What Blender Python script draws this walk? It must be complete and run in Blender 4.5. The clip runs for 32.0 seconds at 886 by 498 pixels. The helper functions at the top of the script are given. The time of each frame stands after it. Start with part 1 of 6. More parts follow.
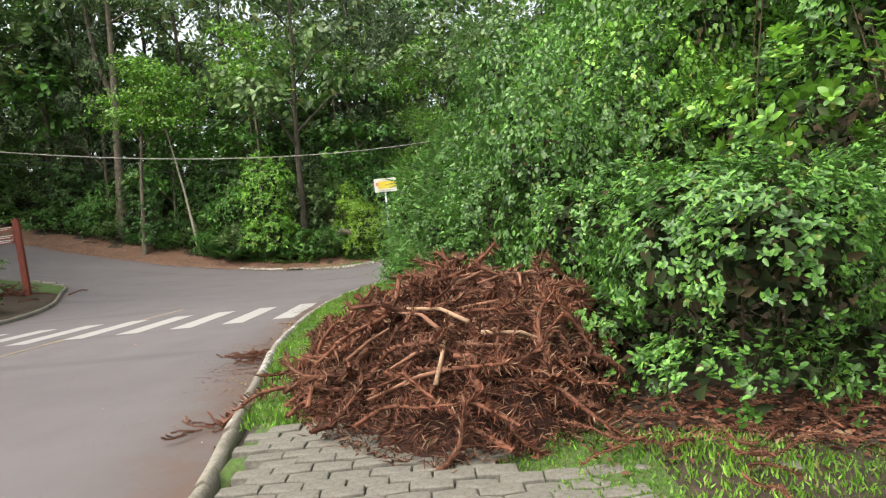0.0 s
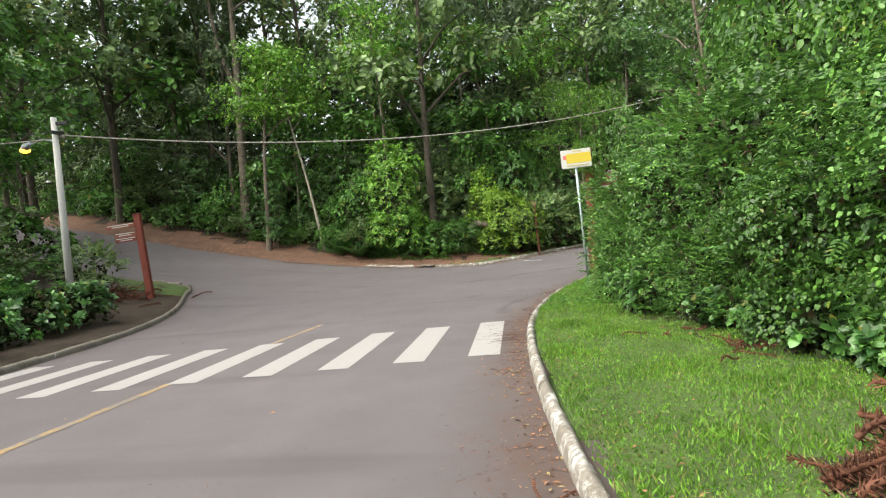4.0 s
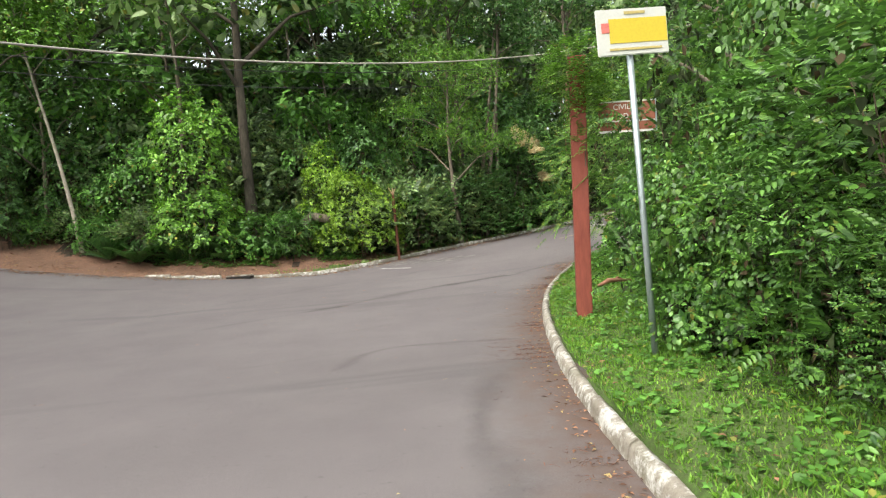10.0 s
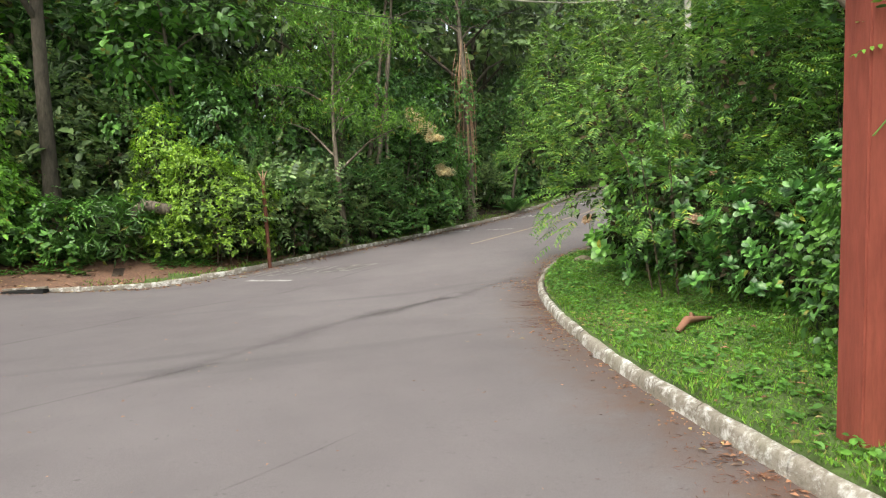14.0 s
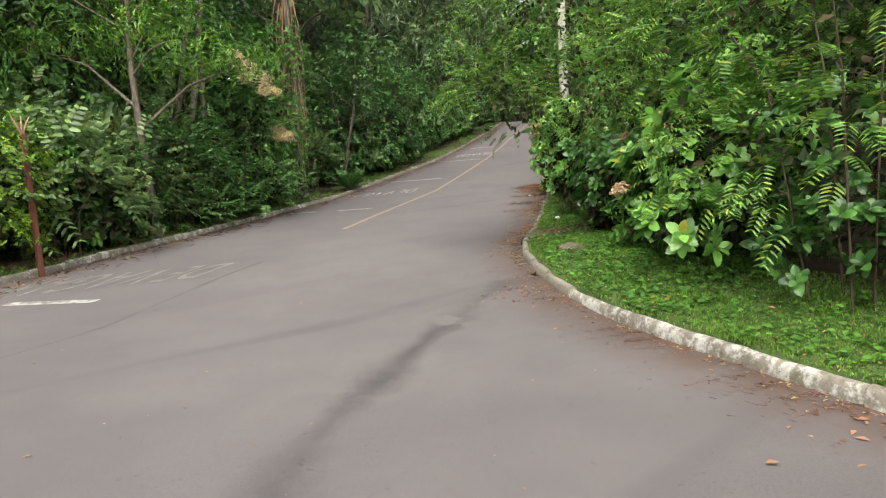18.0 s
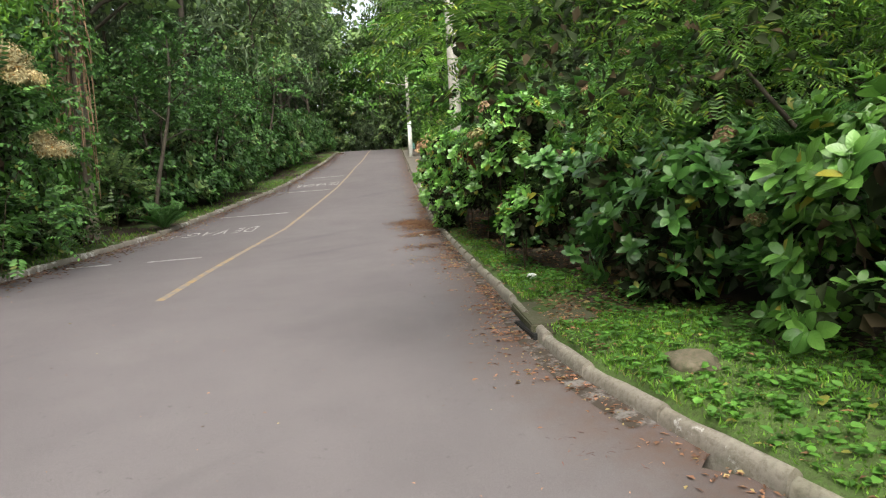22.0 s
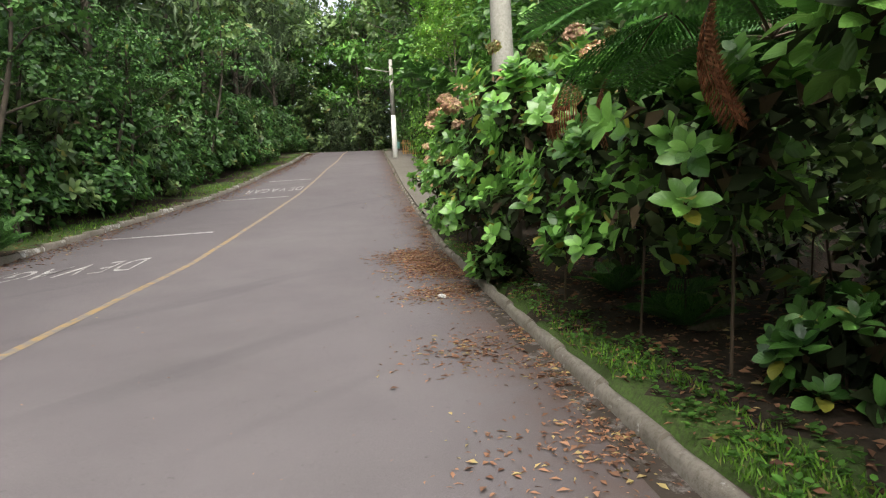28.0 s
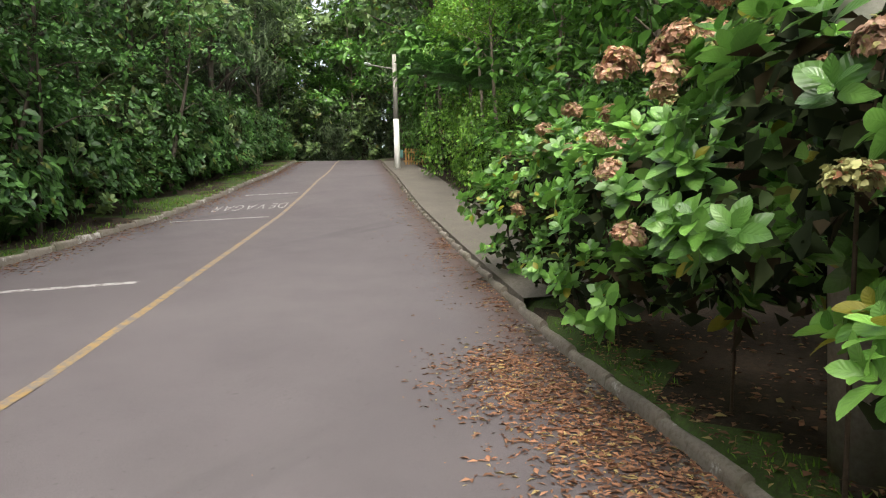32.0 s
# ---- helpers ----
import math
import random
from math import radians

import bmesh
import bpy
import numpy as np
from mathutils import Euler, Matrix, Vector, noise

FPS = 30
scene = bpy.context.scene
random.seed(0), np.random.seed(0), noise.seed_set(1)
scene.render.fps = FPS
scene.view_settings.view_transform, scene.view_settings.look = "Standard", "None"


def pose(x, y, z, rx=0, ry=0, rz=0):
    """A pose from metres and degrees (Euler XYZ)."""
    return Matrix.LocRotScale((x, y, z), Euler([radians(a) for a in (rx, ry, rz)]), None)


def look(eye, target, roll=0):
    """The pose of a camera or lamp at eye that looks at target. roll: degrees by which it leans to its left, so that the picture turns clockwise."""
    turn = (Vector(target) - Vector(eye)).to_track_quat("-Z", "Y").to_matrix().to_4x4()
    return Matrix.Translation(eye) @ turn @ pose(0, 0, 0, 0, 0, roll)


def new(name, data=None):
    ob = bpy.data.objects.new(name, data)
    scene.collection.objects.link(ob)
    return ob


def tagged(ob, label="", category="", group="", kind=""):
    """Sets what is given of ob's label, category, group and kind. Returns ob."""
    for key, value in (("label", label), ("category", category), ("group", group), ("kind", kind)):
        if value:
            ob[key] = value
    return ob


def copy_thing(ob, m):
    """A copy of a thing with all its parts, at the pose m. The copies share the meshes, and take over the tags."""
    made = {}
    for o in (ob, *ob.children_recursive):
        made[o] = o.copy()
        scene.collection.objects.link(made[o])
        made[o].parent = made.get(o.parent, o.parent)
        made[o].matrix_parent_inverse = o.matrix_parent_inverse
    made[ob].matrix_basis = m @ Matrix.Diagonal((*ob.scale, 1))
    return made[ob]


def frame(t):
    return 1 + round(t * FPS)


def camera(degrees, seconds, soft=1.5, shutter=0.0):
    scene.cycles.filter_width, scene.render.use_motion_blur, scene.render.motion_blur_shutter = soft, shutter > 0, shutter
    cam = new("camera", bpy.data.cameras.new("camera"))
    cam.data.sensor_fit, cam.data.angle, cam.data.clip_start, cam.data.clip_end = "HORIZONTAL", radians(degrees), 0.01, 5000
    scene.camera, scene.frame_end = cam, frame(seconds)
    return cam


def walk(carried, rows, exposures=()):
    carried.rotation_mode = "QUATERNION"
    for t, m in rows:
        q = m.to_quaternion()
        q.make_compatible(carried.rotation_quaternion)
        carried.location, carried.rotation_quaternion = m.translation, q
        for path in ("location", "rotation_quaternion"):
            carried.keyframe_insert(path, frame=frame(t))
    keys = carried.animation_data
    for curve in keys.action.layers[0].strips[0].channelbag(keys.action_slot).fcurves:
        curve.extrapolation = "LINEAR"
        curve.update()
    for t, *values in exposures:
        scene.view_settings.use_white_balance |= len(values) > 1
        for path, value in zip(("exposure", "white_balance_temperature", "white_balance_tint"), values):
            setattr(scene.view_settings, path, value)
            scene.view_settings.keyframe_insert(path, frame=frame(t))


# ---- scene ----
cam = camera(70.5, 32.0, soft=1.2)
PATH = [
    (0, (-0.000, -0.000, 1.500), (0.000, 3.999, 1.401), -4.81),
    (0.5, (-0.230, 0.552, 1.533), (-0.331, 4.549, 1.452), -4.64),
    (1, (-0.477, 1.089, 1.550), (-0.787, 5.076, 1.475), -4.71),
    (1.5, (-0.760, 1.659, 1.575), (-1.125, 5.642, 1.517), -4.55),
    (2, (-1.048, 2.205, 1.592), (-1.627, 6.163, 1.534), -5.10),
    (2.5, (-1.348, 2.761, 1.612), (-1.987, 6.709, 1.548), -5.16),
    (3, (-1.760, 3.315, 1.615), (-2.427, 7.258, 1.541), -5.37),
    (3.5, (-2.100, 3.934, 1.637), (-2.779, 7.875, 1.563), -5.44),
    (5.5, (-3.002, 6.673, 1.666), (-3.508, 10.637, 1.503), -6.00),
    (6, (-3.213, 7.463, 1.665), (-3.555, 11.444, 1.468), -5.45),
    (6.5, (-3.334, 8.217, 1.655), (-3.623, 12.201, 1.449), -5.26),
    (7, (-3.465, 9.006, 1.659), (-3.731, 12.992, 1.455), -5.22),
    (7.5, (-3.574, 9.753, 1.644), (-3.553, 13.748, 1.437), -5.18),
    (8, (-3.670, 10.564, 1.631), (-3.349, 14.547, 1.447), -5.27),
    (8.5, (-3.756, 11.326, 1.604), (-3.368, 15.303, 1.420), -4.99),
    (9, (-3.877, 12.160, 1.579), (-3.465, 16.134, 1.395), -5.20),
    (9.5, (-4.003, 12.973, 1.558), (-3.571, 16.945, 1.376), -4.98),
    (10, (-4.139, 13.781, 1.545), (-3.683, 17.751, 1.371), -4.73),
    (10.5, (-4.208, 14.525, 1.526), (-3.743, 18.495, 1.358), -4.85),
    (11, (-4.318, 15.287, 1.518), (-3.824, 19.253, 1.363), -4.61),
    (11.5, (-4.439, 16.031, 1.508), (-3.931, 19.996, 1.358), -4.79),
    (12, (-4.565, 16.823, 1.509), (-3.791, 20.745, 1.379), -3.43),
    (12.5, (-4.652, 17.579, 1.505), (-3.594, 21.432, 1.318), -2.79),
    (13, (-4.731, 18.350, 1.503), (-3.370, 22.104, 1.275), -2.48),
    (13.5, (-4.762, 19.062, 1.496), (-3.377, 22.807, 1.264), -2.95),
    (14, (-4.745, 19.762, 1.497), (-3.348, 23.504, 1.278), -2.81),
    (14.5, (-4.760, 20.481, 1.491), (-3.370, 24.226, 1.284), -2.79),
    (16.5, (-4.946, 23.475, 1.442), (-3.838, 27.317, 1.354), -4.47),
    (17, (-4.988, 24.275, 1.433), (-3.696, 28.056, 1.250), -5.35),
    (17.5, (-4.971, 25.084, 1.435), (-2.907, 28.498, 1.148), -4.43),
    (18, (-4.827, 25.835, 1.448), (-2.258, 28.873, 1.039), -3.07),
    (18.5, (-4.538, 26.562, 1.475), (-1.868, 29.512, 1.065), -2.70),
    (19, (-4.161, 27.235, 1.500), (-1.487, 30.182, 1.088), -2.91),
    (19.5, (-3.744, 27.947, 1.525), (-1.052, 30.876, 1.113), -2.80),
    (20, (-3.331, 28.675, 1.548), (-0.632, 31.599, 1.145), -2.77),
    (20.5, (-2.921, 29.397, 1.562), (-0.090, 32.201, 1.219), -2.67),
    (21, (-2.543, 30.087, 1.566), (0.363, 32.818, 1.259), -2.91),
    (21.5, (-2.108, 30.689, 1.576), (1.057, 33.120, 1.320), -3.29),
    (22, (-1.594, 31.246, 1.594), (1.725, 33.463, 1.332), -3.44),
    (22.5, (-0.958, 31.701, 1.611), (2.388, 33.877, 1.336), -3.22),
    (23, (-0.250, 32.186, 1.633), (3.107, 34.343, 1.352), -3.26),
    (23.5, (0.415, 32.634, 1.681), (3.783, 34.773, 1.405), -2.78),
    (24, (1.063, 33.115, 1.706), (4.438, 35.245, 1.435), -2.76),
    (24.5, (1.660, 33.564, 1.717), (5.034, 35.694, 1.447), -2.81),
    (26.5, (3.907, 35.402, 1.807), (7.292, 37.521, 1.573), -2.93),
    (27, (4.514, 35.980, 1.848), (7.906, 38.088, 1.617), -2.86),
    (27.5, (5.156, 36.588, 1.903), (8.546, 38.699, 1.676), -2.91),
    (28, (5.832, 37.242, 1.966), (9.232, 39.338, 1.745), -2.84),
    (28.5, (6.515, 37.860, 2.024), (9.911, 39.962, 1.805), -2.86),
    (29, (7.213, 38.456, 2.071), (10.615, 40.550, 1.861), -2.65),
    (29.5, (7.860, 39.082, 2.123), (11.260, 41.178, 1.911), -2.84),
    (30, (8.499, 39.711, 2.195), (11.910, 41.790, 1.987), -2.61),
    (30.5, (9.100, 40.371, 2.301), (12.517, 42.441, 2.104), -2.40),
    (31, (9.719, 40.967, 2.420), (13.151, 43.014, 2.236), -2.06),
    (31.5, (10.314, 41.516, 2.519), (13.752, 43.554, 2.355), -1.99),
    (32, (10.930, 42.037, 2.602), (14.380, 44.056, 2.455), -1.78),
]
walk(cam, [(t, look(eye, target, roll)) for t, eye, target, roll in PATH], [(0, 1.4, 6900, 4), (5, 1.42, 6900, 4), (11, 1.54, 6900, 4), (20, 1.52, 6900, 4), (24, 1.48, 6700, 6), (28, 1.46, 6700, 7), (32, 1.38, 6800, 8)])

# ---- light ----
world = bpy.data.worlds.new("overcast_sky")
scene.world = world
world.use_nodes = True
wn = world.node_tree
sky = wn.nodes.new("ShaderNodeTexSky")
sky.sky_type, sky.sun_disc = "NISHITA", False
sky.sun_elevation, sky.sun_rotation = radians(53), radians(232)
sky.air_density, sky.dust_density, sky.ozone_density = 1.0, 4.0, 0.6
bg = wn.nodes["Background"]
pale = wn.nodes.new("ShaderNodeHueSaturation")  # thin cloud takes the blue out of the sky
pale.inputs["Saturation"].default_value = 0.4
wn.links.new(sky.outputs[0], pale.inputs["Color"])
wn.links.new(pale.outputs[0], bg.inputs[0])
bg.inputs[1].default_value = 0.15
sun = new("sun", bpy.data.lights.new("sun", "SUN"))
sun.data.energy, sun.data.angle, sun.data.color = 1.5, radians(70), (1.0, 0.97, 0.92)
sun.matrix_world = look((-16.5, -13, 28), (0, 0, 0))

# ---- materials ----


def base_mat(name, rough=0.7, metal=0.0, spec=0.4):
    m = bpy.data.materials.new(name)
    m.use_nodes = True
    nt = m.node_tree
    b = nt.nodes["Principled BSDF"]
    b.inputs["Roughness"].default_value = rough
    b.inputs["Metallic"].default_value = metal
    b.inputs["Specular IOR Level"].default_value = spec
    return m, nt, b


def noise_node(nt, scale, detail=5.0, rough=0.6, coord="Object", stretch=None):
    tc = nt.nodes.new("ShaderNodeNewGeometry" if coord == "Position" else "ShaderNodeTexCoord")
    n = nt.nodes.new("ShaderNodeTexNoise")
    n.inputs["Scale"].default_value = scale
    n.inputs["Detail"].default_value = detail
    n.inputs["Roughness"].default_value = rough
    if stretch:
        mp = nt.nodes.new("ShaderNodeMapping")
        mp.inputs["Scale"].default_value = stretch
        nt.links.new(tc.outputs[coord], mp.inputs[0])
        nt.links.new(mp.outputs[0], n.inputs["Vector"])
    else:
        nt.links.new(tc.outputs[coord], n.inputs["Vector"])
    return n


def ramp(nt, fac, stops):
    r = nt.nodes.new("ShaderNodeValToRGB")
    e = r.color_ramp.elements
    while len(e) < len(stops):
        e.new(0.5)
    for el, (p, c) in zip(e, stops):
        el.position, el.color = p, (*c, 1)
    nt.links.new(fac, r.inputs[0])
    return r.outputs[0]


def mixc(nt, fac, a, b, mode="MIX"):
    m = nt.nodes.new("ShaderNodeMix")
    m.data_type, m.blend_type = "RGBA", mode
    for sock, v in ((m.inputs[0], fac), (m.inputs[6], a), (m.inputs[7], b)):
        if isinstance(v, (int, float)):
            sock.default_value = v
        elif isinstance(v, tuple):
            sock.default_value = (*v, 1)
        else:
            nt.links.new(v, sock)
    return m.outputs[2]


def bump(nt, b, h, strength=0.3, dist=0.02):
    n = nt.nodes.new("ShaderNodeBump")
    n.inputs["Strength"].default_value, n.inputs["Distance"].default_value = strength, dist
    nt.links.new(h, n.inputs["Height"])
    nt.links.new(n.outputs[0], b.inputs["Normal"])


def surface(name, c1, c2, c3, big=0.6, fine=30, rough=0.85, bmp=0.3, spec=0.3, metal=0.0, stretch=None):
    """Two scales of noise between three colours, with relief."""
    m, nt, b = base_mat(name, rough, metal, spec)
    a = noise_node(nt, big, 4, stretch=stretch)
    f = noise_node(nt, fine, 6, 0.7, stretch=stretch)
    col = mixc(nt, ramp(nt, f.outputs[0], [(0.35, (0, 0, 0)), (0.68, (1, 1, 1))]), ramp(nt, a.outputs[0], [(0.35, c1), (0.65, c2)]), c3)
    nt.links.new(col, b.inputs["Base Color"])
    bump(nt, b, f.outputs[0], bmp)
    return m


def vein_height(nt):
    """Side veins running forward from the midrib of a broad leaf."""
    def node(op, a, v):
        m = nt.nodes.new("ShaderNodeMath")
        m.operation = op
        for i, q in enumerate((a, v)):
            if isinstance(q, (int, float)):
                m.inputs[i].default_value = q
            elif q is not None:
                nt.links.new(q, m.inputs[i])
        return m.outputs[0]
    al, ac = nt.nodes.new("ShaderNodeAttribute"), nt.nodes.new("ShaderNodeAttribute")
    al.attribute_name, ac.attribute_name = "along", "across"
    f = node("FRACT", node("SUBTRACT", node("MULTIPLY", al.outputs["Fac"], 6.0), node("MULTIPLY", ac.outputs["Fac"], 1.7)), None)
    side = node("MULTIPLY", node("ABSOLUTE", node("SUBTRACT", f, 0.5), None), 2.0)
    side = node("SUBTRACT", 1.0, side)
    return node("MINIMUM", side, node("MULTIPLY", ac.outputs["Fac"], 6.0))


def leaf_mat(name, dark, light, odd=None, odd_share=0.04, rough=0.38, trans=0.3, spec=0.5, veins=False):
    m, nt, b = base_mat(name, rough, 0, spec)
    geo = nt.nodes.new("ShaderNodeNewGeometry")
    info = nt.nodes.new("ShaderNodeObjectInfo")
    stops = [(0.0, dark), (0.75, light), (1.0, tuple(v * 1.35 for v in light))]
    col = ramp(nt, geo.outputs["Random Per Island"], stops)
    if odd:
        mm = nt.nodes.new("ShaderNodeMath")
        mm.operation = "FRACT"
        m2 = nt.nodes.new("ShaderNodeMath")
        m2.operation = "MULTIPLY"
        m2.inputs[1].default_value = 37.7
        nt.links.new(geo.outputs["Random Per Island"], m2.inputs[0])
        nt.links.new(m2.outputs[0], mm.inputs[0])
        m3 = nt.nodes.new("ShaderNodeMath")
        m3.operation = "LESS_THAN"
        m3.inputs[1].default_value = odd_share
        nt.links.new(mm.outputs[0], m3.inputs[0])
        col = mixc(nt, m3.outputs[0], col, odd)
    hs = nt.nodes.new("ShaderNodeHueSaturation")
    rr = nt.nodes.new("ShaderNodeMapRange")
    rr.inputs["To Min"].default_value, rr.inputs["To Max"].default_value = 0.8, 1.2
    nt.links.new(info.outputs["Random"], rr.inputs[0])
    nt.links.new(rr.outputs[0], hs.inputs["Value"])
    nz = noise_node(nt, 9.0, 3)
    nc = noise_node(nt, 1.7, 2)
    col = mixc(nt, 0.6, col, ramp(nt, nc.outputs[0], [(0.32, (0.5, 0.56, 0.55)), (0.66, (1.15, 1.1, 1.0))]), "MULTIPLY")
    nt.links.new(mixc(nt, 0.35, col, ramp(nt, nz.outputs[0], [(0.3, (0.45, 0.45, 0.45)), (0.7, (1, 1, 1))]), "MULTIPLY"), hs.inputs["Color"])
    leafcol = hs.outputs[0]
    if veins:
        h = vein_height(nt)
        leafcol = mixc(nt, 0.28, leafcol, ramp(nt, h, [(0.0, (1.45, 1.4, 1.3)), (0.25, (0.85, 0.85, 0.85)), (1.0, (1.05, 1.05, 1.05))]), "MULTIPLY")
        bump(nt, b, h, 0.5, 0.003)
    nt.links.new(leafcol, b.inputs["Base Color"])
    tr = nt.nodes.new("ShaderNodeBsdfTranslucent")
    nt.links.new(leafcol, tr.inputs[0])
    mx = nt.nodes.new("ShaderNodeMixShader")
    mx.inputs[0].default_value = trans
    nt.links.new(b.outputs[0], mx.inputs[1])
    nt.links.new(tr.outputs[0], mx.inputs[2])
    nt.links.new(mx.outputs[0], nt.nodes["Material Output"].inputs[0])
    return m


def plain(name, c, rough=0.6, metal=0.0, var=0.25, fine=40, spec=0.4, bmp=0.1):
    return surface(name, c, tuple(v * (1 - var) for v in c), tuple(v * (1 + var * 0.6) for v in c), 1.5, fine, rough, bmp, spec, metal)


def asphalt_mat():
    m, nt, b = base_mat("asphalt", 0.8, 0, 0.35)
    a = noise_node(nt, 0.22, 5, 0.6)
    p = noise_node(nt, 1.1, 4, 0.55)
    f = noise_node(nt, 160, 4, 0.8)
    col = ramp(nt, a.outputs[0], [(0.3, (0.112, 0.098, 0.104)), (0.55, (0.13, 0.115, 0.121)), (0.75, (0.148, 0.132, 0.137))])
    col = mixc(nt, 0.45, col, ramp(nt, p.outputs[0], [(0.3, (0.78, 0.78, 0.79)), (0.6, (1.02, 1.02, 1.02))]), "MULTIPLY")
    col = mixc(nt, 0.55, col, ramp(nt, f.outputs[0], [(0.32, (0.4, 0.4, 0.4)), (0.68, (1.4, 1.4, 1.4))]), "MULTIPLY")
    # tarred joints and wheel polished streaks
    w = noise_node(nt, 0.35, 3, 0.5, stretch=(0.25, 2.2, 1))
    col = mixc(nt, ramp(nt, w.outputs[0], [(0.6, (0, 0, 0)), (0.68, (0.4, 0.4, 0.4)), (0.76, (0, 0, 0))]), col, (0.06, 0.056, 0.06))
    at = nt.nodes.new("ShaderNodeAttribute")
    at.attribute_name = "dirt"
    dn = noise_node(nt, 3.5, 7, 0.7)
    mul = nt.nodes.new("ShaderNodeMath")
    mul.operation = "MULTIPLY"
    nt.links.new(at.outputs["Fac"], mul.inputs[0])
    nt.links.new(dn.outputs[0], mul.inputs[1])
    col = mixc(nt, ramp(nt, mul.outputs[0], [(0.12, (0, 0, 0)), (0.5, (0.9, 0.9, 0.9))]), col, mixc(nt, dn.outputs[0], (0.045, 0.035, 0.032), (0.12, 0.07, 0.052)))
    sp = noise_node(nt, 17, 2, 0.5)
    col = mixc(nt, ramp(nt, sp.outputs[0], [(0.685, (0, 0, 0)), (0.75, (0.6, 0.6, 0.6))]), col, (0.06, 0.055, 0.055))
    nt.links.new(col, b.inputs["Base Color"])
    bump(nt, b, f.outputs[0], 0.35, 0.004)
    return m


def paint_mat(name, c, wear=(0.42, 0.5), rough=0.6):
    m, nt, b = base_mat(name, rough, 0, 0.3)
    n = noise_node(nt, 5.5, 8, 0.75)
    f = noise_node(nt, 70, 4, 0.7)
    col = mixc(nt, ramp(nt, n.outputs[0], [(wear[0], (1, 1, 1)), (wear[1], (0, 0, 0))]), c, (0.17, 0.155, 0.15))
    col = mixc(nt, 0.3, col, ramp(nt, f.outputs[0], [(0.35, (0.6, 0.6, 0.6)), (0.6, (1, 1, 1))]), "MULTIPLY")
    nt.links.new(col, b.inputs["Base Color"])
    return m



def kerb_mat(name, lo, hi):
    """Weathered concrete under what is left of a coat of whitewash."""
    m, nt, b = base_mat(name, 0.88, 0, 0.3)
    a = noise_node(nt, 0.9, 4, 0.6, "Position")
    w = noise_node(nt, 4.2, 9, 0.74, "Position")
    f = noise_node(nt, 24, 6, 0.7, "Position")
    col = ramp(nt, a.outputs[0], [(0.35, (0.17, 0.15, 0.125)), (0.55, (0.24, 0.215, 0.185)), (0.7, (0.14, 0.135, 0.095))])
    col = mixc(nt, ramp(nt, w.outputs[0], [(lo, (0, 0, 0)), (hi, (0.9, 0.9, 0.9))]), col, (0.52, 0.51, 0.495))
    col = mixc(nt, 0.7, col, ramp(nt, f.outputs[0], [(0.3, (0.45, 0.42, 0.38)), (0.55, (1, 1, 1))]), "MULTIPLY")
    nt.links.new(col, b.inputs["Base Color"])
    bump(nt, b, f.outputs[0], 0.5)
    return m


def stain_mat(name, c):
    m, nt, b = base_mat(name, 0.75, 0, 0.3)
    b.inputs["Base Color"].default_value = (*c, 1)
    at = nt.nodes.new("ShaderNodeAttribute")
    at.attribute_name = "core"
    n = noise_node(nt, 4.0, 8, 0.75)
    mul = nt.nodes.new("ShaderNodeMath")
    mul.operation = "MULTIPLY"
    nt.links.new(at.outputs["Fac"], mul.inputs[0])
    nt.links.new(n.outputs[0], mul.inputs[1])
    tr = nt.nodes.new("ShaderNodeBsdfTransparent")
    mx = nt.nodes.new("ShaderNodeMixShader")
    nt.links.new(ramp(nt, mul.outputs[0], [(0.15, (0, 0, 0)), (0.85, (0.34, 0.34, 0.34))]), mx.inputs[0])
    nt.links.new(tr.outputs[0], mx.inputs[1])
    nt.links.new(b.outputs[0], mx.inputs[2])
    nt.links.new(mx.outputs[0], nt.nodes["Material Output"].inputs[0])
    return m


STAIN = stain_mat("tar_stain", (0.045, 0.042, 0.045))
ASPHALT = asphalt_mat()
WHITE_PAINT = paint_mat("white_road_paint", (0.35, 0.332, 0.327), (0.3, 0.36))
WORN_WHITE = paint_mat("worn_white_paint", (0.46, 0.45, 0.44), (0.45, 0.54))
FADED_WHITE = paint_mat("scuffed_white_paint", (0.36, 0.35, 0.34), (0.56, 0.64))
YELLOW_PAINT = paint_mat("yellow_road_paint", (0.34, 0.225, 0.095), (0.44, 0.58))
KERB_WHITE = kerb_mat("whitewashed_concrete", 0.49, 0.58)
KERB_BARE = kerb_mat("mossy_concrete", 0.6, 0.66)
CONCRETE = surface("concrete", (0.33, 0.32, 0.29), (0.42, 0.4, 0.36), (0.25, 0.24, 0.21), 1.6, 26, 0.85, 0.3)
SLAB = surface("mossy_slab", (0.075, 0.066, 0.045), (0.11, 0.095, 0.07), (0.05, 0.062, 0.025), 2.5, 18, 0.9, 0.5)
PAVER = surface("grey_paver", (0.15, 0.14, 0.125), (0.2, 0.185, 0.165), (0.1, 0.09, 0.075), 3, 30, 0.9, 0.4)
SOIL = surface("leaf_litter_soil", (0.042, 0.03, 0.021), (0.07, 0.047, 0.032), (0.024, 0.019, 0.014), 1.4, 14, 0.95, 0.8)
RED_SOIL = surface("red_soil", (0.15, 0.08, 0.055), (0.25, 0.135, 0.09), (0.075, 0.05, 0.036), 1.2, 16, 0.95, 0.8)
TURF = surface("turf", (0.055, 0.105, 0.022), (0.085, 0.15, 0.03), (0.05, 0.06, 0.025), 1.3, 34, 0.9, 0.8)
WALKWAY = surface("walkway_concrete", (0.16, 0.145, 0.13), (0.21, 0.19, 0.165), (0.1, 0.09, 0.07), 0.9, 20, 0.9, 0.3)
